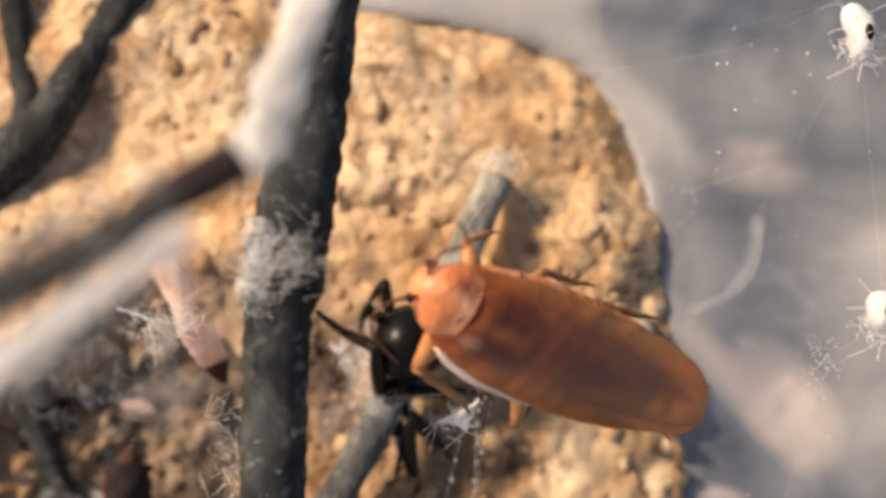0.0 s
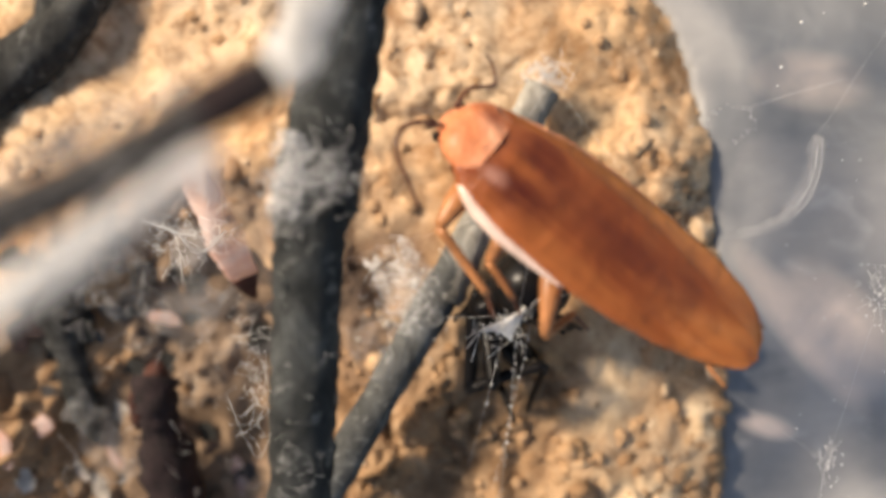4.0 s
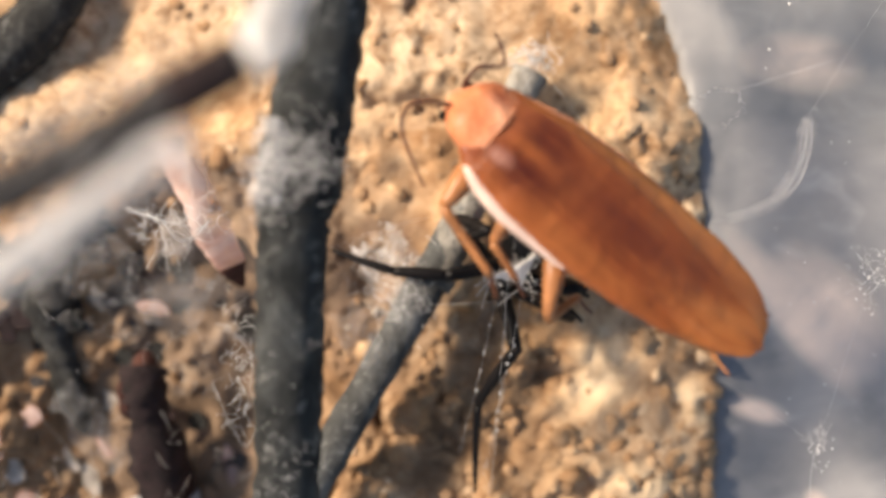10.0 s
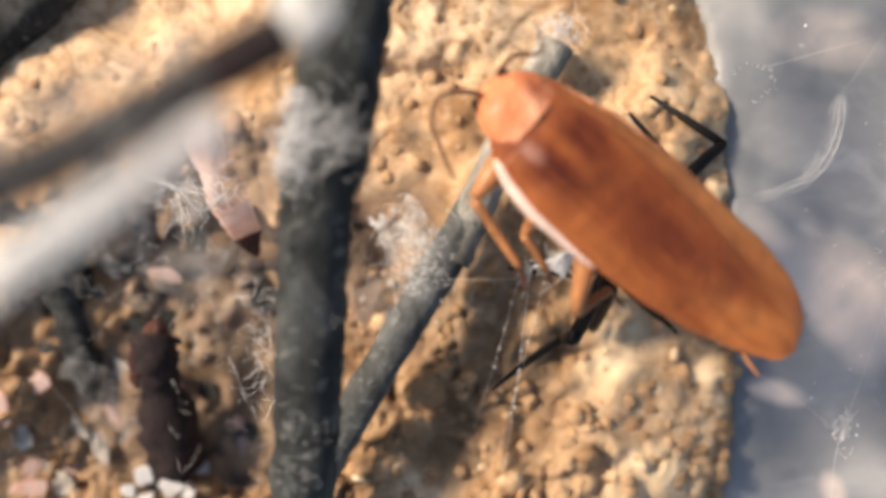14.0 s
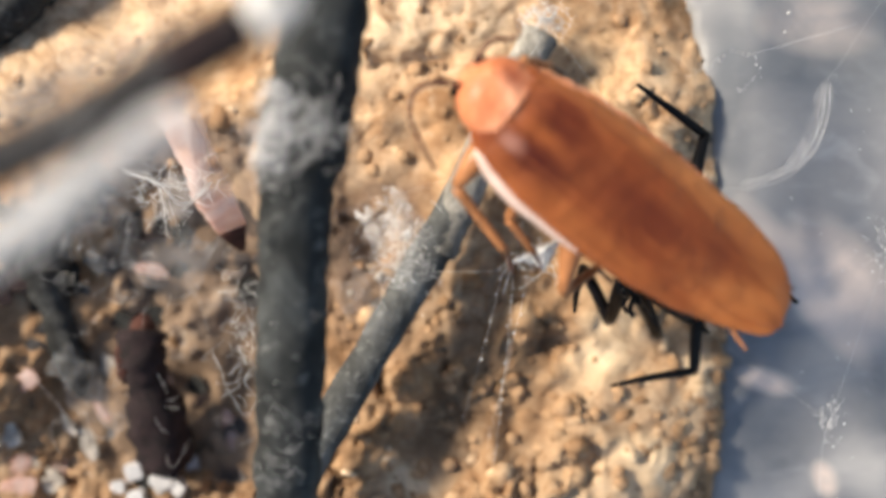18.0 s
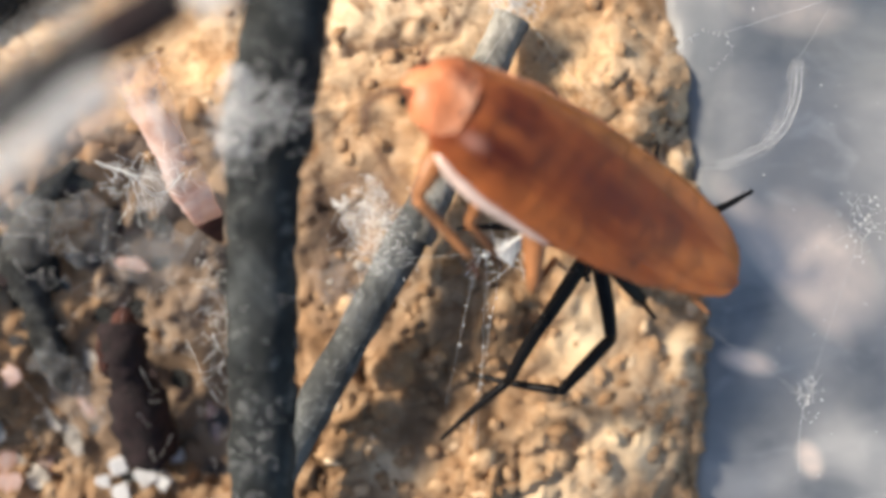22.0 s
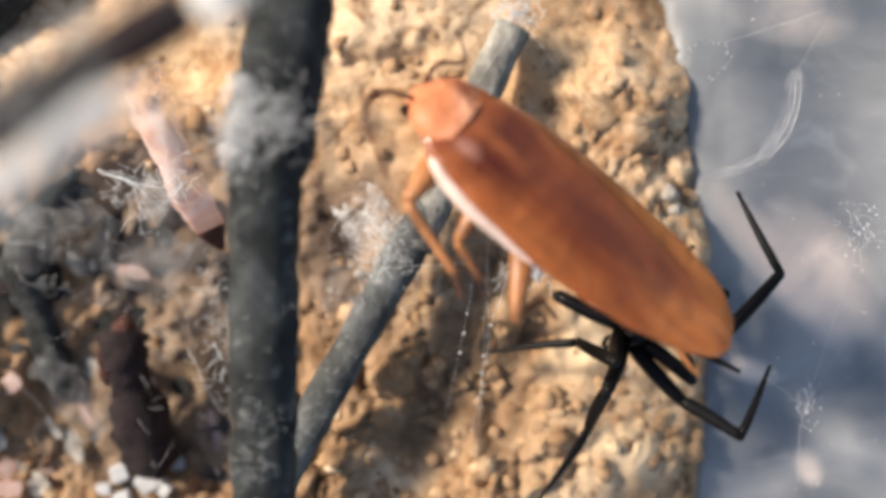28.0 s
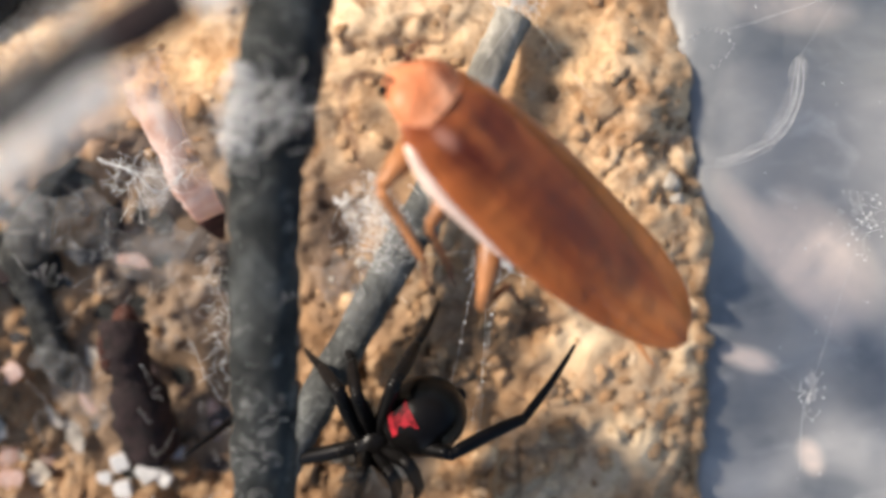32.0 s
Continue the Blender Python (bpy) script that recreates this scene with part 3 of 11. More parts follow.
sheath = spline([(4.02, 5.3, 21.45), (2.22, 1.5, 21.55), (-1.18, -6.2, 22.35), (-2.5, -9.3, 22.95)], 34) - np.array(twig.location) / MM
tip = spline([(-6.85, 3.12, 66), (-7.5, 2.75, 66), (-8.2, 2.36, 66), (-9.0, 1.91, 66)], 24) - np.array(high_twig.location) / MM
part("dark_tip", *tube(tip, [0.80] * 3 + [0.86] * 17 + [0.85, 0.84, 0.83, 0.8], 18, True, 0.06, 14), CHAR, high_twig, "dark brown bark left at the broken tip")
part("bleached_sheath", *tube(sheath, np.linspace(1.22, 1.33, 34) * (1 + 0.03 * np.sin(np.linspace(0, 30, 34))), 18, False, 0.05, 12), BARK_BLEACHED, twig, "bleached peeling bark")


# ---------------------------------------------------------------- loose bits on the stone
def on_stone(x, y, lift=0.0):
    return float(stone_height(np.array([x]), np.array([y]))[0]) + lift


def crumb(name, x, y, size, material, label, category, seed, lift=-0.15, flat=0.8, squared=False, group=""):
    """A small grain with broken faces."""
    rng = np.random.RandomState(seed)
    bm = bmesh.new()
    if squared:
        bmesh.ops.create_cube(bm, size=size)
        bmesh.ops.bevel(bm, geom=bm.edges[:], offset=size * 0.06, segments=1, affect="EDGES")
        k = 0.05
    else:
        bmesh.ops.create_icosphere(bm, subdivisions=2, radius=size / 2)
        k = 0.24
    for v in bm.verts:
        v.co *= 1 + (0.02 if squared else k) * rng.uniform(-1, 1)
        v.co.z *= flat
    bmesh.ops.rotate(bm, verts=bm.verts, matrix=Euler((rng.uniform(-0.3, 0.3), rng.uniform(-0.3, 0.3), rng.uniform(0, 3))).to_matrix())
    base = on_stone(x, y, lift)
    low = min(v.co.z for v in bm.verts)
    verts = [(v.co.x + x, v.co.y + y, v.co.z - low + base) for v in bm.verts]
    faces = [tuple(v.index for v in f.verts) for f in bm.faces]
    bm.free()
    return tagged(thing(name, verts, faces, material, smooth=not squared), label, category, group)


def bed_z(x, y):
    rim = np.clip(1.08 - np.hypot((x + 18.7) / 12.5, (y + 19.5) / 18.5) + 0.22 * fbm(x, y, 4.5, 3, 1), -0.3, 1)
    under = stone_height(x, y)
    z = under * 0.55 + 0.45 * 14.5 + 3.0 * np.clip(rim, -0.3, 0.30) - 0.25
    z += np.where(rim > 0, 0.3 * lumps(x + 0.9 * fbm(x, y, 2.4, 3, 2), y + 0.9 * fbm(x, y, 2.6, 3, 3), 3.4, 3) + 0.7 * fbm(x, y, 5.0, 3, 0, 0.45), 0)
    return np.where(rim > 0, np.maximum(z, under - 0.6), under - 1.2)


def litter_bed():
    """A loose bed of dark debris that fills the stone's hollow."""
    xs, ys = np.arange(-39, -8.5, 0.26), np.arange(-42, -3, 0.26)
    x, y = np.meshgrid(xs, ys, indexing="ij")
    ob = thing("litter_bed", np.stack([x, y, bed_z(x, y)], -1).reshape(-1, 3), grid_faces(*x.shape), LITTER)
    return tagged(ob, "bed of dark plant debris and silk in the stone's hollow", "litter", kind="stuff")


litter_bed()


def bed_height(x, y):
    """Top of whatever lies uppermost in the hollow."""
    q = (np.array([x]), np.array([y]))
    return max(float(bed_z(*q)[0]), float(stone_height(*q)[0]))


def chip(x, y, length, width, material, label, seed):
    """A broken flake of bark or leaf: an uneven outline, a slight curl, a thin edge."""
    rng = np.random.RandomState(seed)
    n = 11
    ring = [(0.5 * length * math.cos(a) * rng.uniform(0.75, 1.1), 0.5 * width * math.sin(a) * rng.uniform(0.7, 1.15)) for a in np.linspace(0, 2 * math.pi, n, endpoint=False)]
    curl = rng.uniform(-0.25, 0.35) / max(width, 0.4)
    thick = rng.uniform(0.10, 0.28)
    verts = []
    for shrink, up in ((1.0, 0.0), (1.0, -thick), (0.5, 0.06), (0.5, -thick)):
        verts += [(px * shrink, py * shrink, up + curl * (py * shrink) ** 2 + rng.normal(0, 0.03)) for px, py in ring]
    faces = []
    for i in range(n):
        j = (i + 1) % n
        faces += [(i, i + n, j + n, j), (2 * n + i, i, j, 2 * n + j), (i + n, 3 * n + i, 3 * n + j, j + n)]
    faces += [tuple(range(2 * n, 3 * n)), tuple(range(4 * n - 1, 3 * n - 1, -1))]
    m = Euler((rng.normal(0, 0.15), rng.normal(0, 0.12), rng.uniform(0, 6.3))).to_matrix()
    out = [m @ Vector(v) for v in verts]
    low = sorted(v.z for v in out)[len(out) // 4]
    base = bed_height(x, y)
    ob = thing("litter_flake", [(v.x + x, v.y + y, v.z - low + base + 0.02) for v in out], faces, material, smooth=False)
    return tagged(ob, label, "flake", "litter flakes")


for k, (x, y, c) in enumerate([(-24.5, -26.8, 1.2), (-23.2, -25.6, 1.3), (-22.5, -27.5, 1.45), (-24.1, -28.6, 1.2), (-21.3, -28.0, 1.1), (-21.5, -29.6, 1.25), (-23.1, -29.5, 1.2), (-25.6, -28.0, 1), (-20.6, -26.6, 0.9), (-24.8, -30.1, 1.2), (-22.3, -31.5, 1.3), (-20.2, -30.5, 1.1), (-24.0, -31.8, 1.2), (-26.3, -29.5, 0.9)]):
    crumb("white_crumb", x, y, c, WHITE, "small whitish blocky crumb in the litter beside the stick", "crumb", 40 + k, lift=bed_height(x, y) - on_stone(x, y) - 0.25, squared=True, group="white crumbs")


FLAKES = ((LITTER, "mottled brown flake of plant litter in the hollow"), (BARK_DARK, "blackish bark flake in the litter"), (LITTER, "mottled brown flake of plant litter in the hollow"),
          (BARK_BROWN, "brown bark chip in the litter"), (CHAR, "charred flake in the litter"), (BARK, "grey bark flake in the litter"), (PINK, "pinkish dry flake in the litter"))
for k in range(44):
    rng = np.random.RandomState(300 + k)
    x, y = rng.uniform(-33, -11.5), rng.uniform(-31, -5)
    chip(x, y, rng.uniform(1.6, 4.6), rng.uniform(0.8, 2.2), *FLAKES[k % 7 if rng.rand() < 0.8 else 0], 500 + k)
for k in range(32):
    rng = np.random.RandomState(700 + k)
    if k < 16:
        chip(rng.uniform(-34, -26), rng.uniform(-32, -19), rng.uniform(1.5, 3.6), rng.uniform(1.0, 2.2), *((PINK, "pinkish dry flake in the litter"), (WOOD_PALE, "bleached wood chip in the litter"))[k % 2], 800 + k)
    else:
        chip(rng.uniform(-34, -20), rng.uniform(-16, -6), rng.uniform(1.8, 4.4), rng.uniform(1.0, 2.4), *((BARK_DARK, "blackish bark flake in the litter"), (CHAR, "charred flake in the litter"))[k % 2], 800 + k)
for k in range(90):
    rng = np.random.RandomState(900 + k)
    x, y = rng.uniform(-10, 15), rng.uniform(-31, 14)
    if k % 3 == 0:
        x, y = rng.uniform(-2, 14), rng.uniform(-31, -14)
    size = rng.uniform(0.4, 1.1)
    crumb("grit", x, y, size, STONE, "grain of tan grit lying on the sandstone", "grit", 1200 + k, lift=-0.35 * size, flat=0.7, group="grit on the stone")


def grain_material():
    """Loose sand grains, each of its own shade."""
    k = Mat("loose sand grains", 0.9, spec=0.2)
    g = k.t.nodes.new("ShaderNodeNewGeometry")
    c = k.ramp(g.outputs["Random Per Island"], [(0.0, (0.30, 0.175, 0.09)), (0.5, (0.44, 0.27, 0.145)), (0.85, (0.60, 0.41, 0.24)), (1.0, (0.74, 0.57, 0.39))])
    k.color(k.mix(k.val(k.noise(330, 6, 0.7), 0, 0.9, 0.42, 0.60), c, (0.27, 0.155, 0.08)))
    k.bump(k.noise(2600, 4, 0.65), 0.00012, 0.6)
    return k.m


def sand_grains(count, low, high, biggest, seed, label):
    """Small broken grains half sunk in the stone's face, thickest where it crumbles."""
    rng = np.random.RandomState(seed)
    xy = np.stack([rng.uniform(low[0], high[0], count * 3), rng.uniform(low[1], high[1], count * 3)], -1)
    keep = (fbm(xy[:, 0], xy[:, 1], 5.0, 4, 2) + rng.normal(0, 0.35, len(xy)) > 0.0) & (inside(xy[:, 0], xy[:, 1], OUTLINE) > 0.3)
    xy = xy[keep][:count]
    z = stone_height(xy[:, 0], xy[:, 1])
    bm = bmesh.new()
    bmesh.ops.create_icosphere(bm, subdivisions=1, radius=1.0)
    unit = np.array([v.co[:] for v in bm.verts])
    tris = [tuple(v.index for v in f.verts) for f in bm.faces]
    bm.free()
    verts, faces = [], []
    for (x, y), h in zip(xy, z):
        r = 0.5 * biggest * rng.uniform(0.28, 1.0) ** 1.6
        m = np.array(Euler(rng.uniform(0, 6.3, 3)).to_matrix())
        p = (unit * (1 + 0.38 * rng.uniform(-1, 1, (len(unit), 1)))) @ m.T * (r * rng.uniform(0.6, 1.5, 3)) * (1, 1, 0.6) + (x, y, h - 0.30 * r)
        k = len(verts)
        verts.extend(p)
        faces.extend(tuple(q + k for q in f) for f in tris)
    return tagged(thing("sand_grains", verts, faces, GRAINS), label, "sand", kind="stuff")


GRAINS = grain_material()
sand_grains(340, (-9, -33), (18, -9), 1.7, 61, "loose cream and brown sand grains on the crumbling stone")
sand_grains(80, (-8, -9), (17, 14), 1.3, 62, "sparse loose sand grains on the stone's upper face")
sand_grains(120, (-34, -4), (-9, 20), 1.7, 63, "loose sand grains on the stone behind the twigs")
for k, (x, y, c) in enumerate([(3.6, -5.4, 2.0), (3.9, -11.6, 1.7), (2.1, -12.2, 1.2), (12.6, -13.5, 1.8), (6.6, -20.4, 1.6)]):
    crumb("pebble", x, y, c, STONE, "cream sandstone lump bedded in the stone's face", "pebble", 1700 + k, lift=-0.3 * c, flat=0.75, group="pebbles on the stone")
for k, (x, y, c) in enumerate([(-5.2, -11.0, 1.3), (-6.6, -11.7, 1.0), (-8.6, -12.9, 0.8), (-4.6, -8.6, 1.1), (15.0, -6.0, 1.6), (15.4, -7.2, 1.3)]):
    crumb("pale_crumb", x, y, c * 0.8, WOOD_PALE, "whitish crumb caught in silk beside the twig", "crumb", 1500 + k, lift=-0.4, group="pale crumbs")


def char_stub():
    ob = holder("charred_stub", (-23.1, -20, 16))
    p = spline([(0.2, 4.4, 4.0), (0.2, 2.8, 4.2), (0.5, -0.5, 3.4), (1.3, -5.8, 1.6)], 26)
    r = 1.35 + 0.55 * np.linspace(0, 1, 26) + 0.14 * np.sin(np.linspace(0, 19, 26))
    r[0] = 0.8
    part("bark", *tube(p, r * (1 + 0.16 * np.sin(np.linspace(0, 9, 26))), 16, True, 0.17, 4), CHAR, ob, "blackened reddish bark")
    part("split_tip", *tube([(0, 3.9, 3.8), (0.1, 4.8, 3.7), (0.2, 5.3, 3.4)], [1.0, 0.85, 0.4], 9, True, 0.2, 3), WOOD_RED, ob, "reddish split tip")
    part("flake", *ball((-1.1, 2.4, 4.6), (0.5, 1.7, 0.4), 11, 9, 0.25, 8), WOOD_RED, ob, "reddish bark flake")
    return tagged(ob, "blackened reddish stub of wood in the litter", "stick")


char_stub()


def husk():
    """A dry curled husk: a thin trough, frayed above, with a brown pointed foot and a pale keel."""
    ob = holder("dry_husk", (-15.7, -9.4, 20.5))
    base = np.array([-15.7, -9.4, 20.5])
    axis = spline([(-20.0, 2.3, 26), (-18.9, -0.4, 26), (-17.9, -3.0, 25.6), (-17.1, -5.4, 24.8), (-16.2, -7.9, 23.0), (-15.8, -9.8, 20.6)], 40)
    rng = np.random.RandomState(17)
    for name, i0, i1, mat, label in (("shell", 0, 33, PINK, ""), ("foot", 32, 40, WOOD_RED, "brown-red pointed foot of the husk")):
        verts, m = [], 13
        for i in range(i0, i1):
            u = i / 39
            w = 1.3 + 0.07 * math.sin(11 * u) + 0.05 * math.sin(23 * u + 1) + 0.8 * max(0, 0.3 - u)
            w *= 1 - max(0, (u - 0.62) / 0.38) ** 1.6 * 0.85
            for j in range(m):
                a = radians(-105 + 210 * j / (m - 1))
                fray = 1 + (0.3 * max(0, 0.3 - u) + 0.07) * rng.normal()
                fold = 0.10 * math.sin(2 * a + 4 * u) + 0.05 * math.sin(7 * a + 19 * u)
                verts.append(axis[i] - base + np.array([0.9 * w * math.sin(a) * fray, 0.35 * w * math.sin(a), (0.45 * math.cos(a) + fold) * w - 0.1]))
        shell = part(name, verts, grid_faces(i1 - i0, m), mat, ob, label)
        so = shell.modifiers.new("skin", "SOLIDIFY")
        so.thickness = 0.00012
    v, f = threads(fuzz(axis[2] - base, (1.2, 1.0, 0.3), 60, 1.2, 62), 0.02)
    part("frayed_top", v, f, PINK, ob, "frayed pinkish fibres")
    return tagged(ob, "pinkish translucent dry husk leaning on the stone", "husk")




# ---------------------------------------------------------------- silk
def threads(lines, radius=0.03, sides=4):
    return join([tube(p, radius if np.isscalar(radius) else radius[k], sides, True) for k, p in enumerate(lines)])


def wavy(a, b, n, sag, rng):
    a, b = np.asarray(a, float), np.asarray(b, float)
    f = np.linspace(0, 1, n)[:, None]
    return a + (b - a) * f + sag * np.sin(math.pi * f) * np.array([0.3, -0.2, -1.0]) + rng.normal(0, 0.02, (n, 3))


def silk(name, lines, label, radius=0.03, material=None, beads=(), group=""):
    pieces = [threads(lines, radius)]
    for x, y, z, r in beads:
        pieces.append(ball((x, y, z), (r, r, r), 6, 5))
    v, f = join(pieces)
    return tagged(thing(name, v, f, material or SILK), label, "silk", group, "stuff")


def fuzz(center, spread, count, size, seed, radius=0.022):
    """Short curled threads round a place."""
    rng = np.random.RandomState(seed)
    out = []
    for k in range(count):
        p = np.asarray(center) + rng.normal(0, 1, 3) * spread
        d = rng.normal(0, 1, 3)
        d /= np.linalg.norm(d)
        e = rng.normal(0, 1, 3)
        s = size * rng.uniform(0.4, 1.2)
        g = rng.normal(0, 1, 3)
        out.append(np.array([p + d * s * q + e * 0.3 * s * math.sin(4 * q) + g * 0.22 * s * math.cos(7 * q) for q in np.linspace(-0.5, 0.5, 9)]))
    return out


def along(points, n, spread, seed, length, radius_jitter=0.4):
    """A loose band of long threads that follow a line."""
    rng = np.random.RandomState(seed)
    p = spline(points, 40)
    out = []
    for k in range(n):
        a = rng.uniform(0, 1 - length) if length < 1 else 0
        i0, i1 = int(a * 39), int(min(1, a + length) * 39)
        off0, off1 = rng.normal(0, 1, 3) * spread, rng.normal(0, 1, 3) * spread
        q = p[i0:i1 + 1:3]
        f = np.linspace(0, 1, len(q))[:, None]
        out.append(q + off0 * (1 - f) + off1 * f + rng.normal(0, 0.05, q.shape))
    return out


def film(name, points, width, lift, label, seed, material=None):
    """A gauzy film of matted silk that follows a line."""
    rng = np.random.RandomState(seed)
    p = spline(points, 30)
    verts, m = [], 9
    for i in range(30):
        t = p[min(i + 1, 29)] - p[max(i - 1, 0)]
        side = np.cross(t, (0, 0, 1))
        side /= np.linalg.norm(side)
        for j in range(m):
            c = -1 + 2 * j / (m - 1)
            verts.append(p[i] + side * width * c * (1 + 0.2 * math.sin(i * 0.7 + seed)) + np.array([0, 0, lift * (1 - c * c)]) + rng.normal(0, 0.06, 3))
    return tagged(thing(name, verts, grid_faces(30, m), material or GAUZE), label, "silk", kind="stuff")


LOW = [(-31, -17, 62), (-22, -9.75, 67), (-18, -6.65, 68.3), (-15, -4.4, 68.5), (-12.2, -2.3, 68.6), (-9.6, -0.45, 68.6), (-8.0, 0.7, 68.4)]
HIGH = [(-7.5, 3.2, 60), (-7.25, 4.8, 58.5), (-6.8, 6.6, 57.5), (-6.1, 9.5, 56), (-4.5, 16.0, 53)]
silk("silk_band", along(LOW, 130, 0.36, 21, 0.5), "thick white silk band strung below the dark twig", 0.028)
silk("silk_band", along(HIGH, 130, 0.5, 22, 0.5), "thick white silk band stretched up along the stick", 0.028)
film("silk_film", [(-7.4, -8.4, 20.6), (-5.9, -7.6, 21.4), (-4.3, -6.2, 22.6)], 1.5, 0.3, "greyish silk matted in the crevice beside the thin twig", 8)
film("silk_film", LOW, 0.5, 0.2, "gauzy white silk film strung below the dark twig", 3, MATTED)
film("silk_film", HIGH, 0.95, 0.3, "gauzy white silk film stretched up along the stick", 4, MATTED)
film("silk_film", [(-8.5, 3.5, 65.4), (-11.7, 1.7, 65.4), (-15.9, -0.4, 65.8), (-21, -3.0, 66.4)], 0.4, 0.15, "thin silk film along the broken twig's upper side", 13)
silk("silk_fuzz", fuzz((-8.2, -0.4, 43.6), (0.9, 0.9, 0.15), 150, 1.3, 23) + fuzz((-9.8, -1.2, 43.2), (0.5, 1.1, 0.35), 260, 1.2, 24),
     "white silk fuzz clinging to the upright stick", 0.010)
film("silk_film", [(-9.6, 1.6, 43.3), (-9.8, -0.4, 43.6), (-10.1, -2.6, 43.2)], 0.9, 0.35, "whitish silk film matted on the upright stick", 9)
silk("silk_fuzz", fuzz((-9.5, -17, 42.3), (0.7, 6.0, 0.2), 110, 0.5, 25), "sparse white silk hairs along the upright stick", 0.007)
silk("silk_fuzz", fuzz((-18.4, -4.6, 31), (1.4, 0.8, 0.6), 60, 1.3, 26) + [q + np.random.RandomState(5 + n).normal(0, 0.07, q.shape) for n in range(7) for q in [spline([(-20.9, -3.7, 31), (-18.7, -4.4, 31.5), (-17.3, -5.7, 31), (-15.9, -4.4, 30)], 12)]],
     "tangle of white silk over the litter", 0.013)
silk("silk_fuzz", fuzz((-12.9, -12.6, 36), (0.6, 2.0, 0.6), 40, 1.2, 27), "thin silk tangle beside the upright stick", 0.011)
silk("silk_fuzz", fuzz((-4.2, -9.6, 24.6), (0.8, 1.5, 0.3), 110, 0.8, 28) + fuzz((-5.9, -8.6, 22.6), (0.8, 1.6, 0.3), 60, 1.2, 38), "white silk wrapped round the thin twig", 0.011)
film("silk_film", [(-6.6, -14.6, 25.4), (-5.4, -12.2, 25.4), (-4.2, -9.6, 24.6), (-3.1, -7.2, 24.0)], 0.9, 0.3, "whitish silk film stretched along the thin twig", 10, HAZE)
silk("silk_fuzz", fuzz((4.1, 6.0, 22.0), (0.7, 0.5, 0.3), 150, 0.7, 29), "white silk on the cut end of the twig", 0.016)
silk("silk_fuzz", fuzz((-22, -18, 20.5), (5.5, 6, 0.6), 44, 1.8, 30), "loose silk threads over the litter", 0.008)
silk("silk_fuzz", fuzz((-25.5, -9.5, 21.5), (3.0, 1.6, 0.5), 34, 1.3, 31), "loose silk threads over the litter", 0.009)
film("silk_film", [(-30, -9, 22.5), (-26, -8.6, 22.8), (-22, -9.4, 22.5), (-18, -11, 22)], 2.2, 0.5, "greyish silk film over the litter", 5, HAZE)
film("silk_film", [(-29, -17.5, 20.5), (-26.5, -19.8, 20.4), (-24.5, -23, 19.8)], 1.2, 0.3, "greyish silk film over the litter", 6, HAZE)
film("silk_film", [(-9, -12.9, 22.2), (-7, -11.6, 22.8), (-5.4, -9.6, 23.4), (-4.4, -7.2, 23.2)], 1.3, 0.4, "whitish silk film matted beside the thin twig", 7, HAZE)


def gum_lines():
    rng = np.random.RandomState(41)
    tops = [(3.2, -8.0, 33.5), (2.2, -8.3, 33.6), (1.6, -8.8, 33.2)]
    lines, beads = [], []
    for k, (top, end) in enumerate([(tops[0], (1.0, -24.5, 20)), (tops[1], (1.6, -26.0, 20)), (tops[2], (-0.6, -22.0, 19.5)), (tops[1], (2.4, -19.0, 19.5))]):
        p = wavy(top, end, 26, 0.3, rng)
        lines.append(p)
        for q in p[3::1]:
            if rng.rand() < 0.4:
                beads.append((*(q + rng.normal(0, 0.06, 3)), rng.uniform(0.03, 0.085)))
    for a, b in [((3.2, -8.0, 33.5), (6.2, -6.6, 36.6)), ((2.2, -8.3, 33.6), (2.6, -4.9, 36.8)),
                 ((5.0, -6.4, 36.5), (3.2, -8.0, 33.5)), ((1.6, -8.8, 33.2), (-4.6, -10.4, 25)), ((7.5, 0.0, 37), (4.4, 5.7, 22.4)), ((15.2, -9.0, 19.5), (12.0, -8.5, 36.8)),
                 ((0.5, 0.0, 37), (4.3, 5.4, 22.4)), ((-7.4, -5.0, 41.5), (0.6, -2.6, 37))]:
        lines.append(wavy(a, b, 9, 0.15, rng))
    return silk("gum_threads", lines, "beaded sticky silk threads that hold the cockroach", 0.007, None, beads)


gum_lines()
husk()


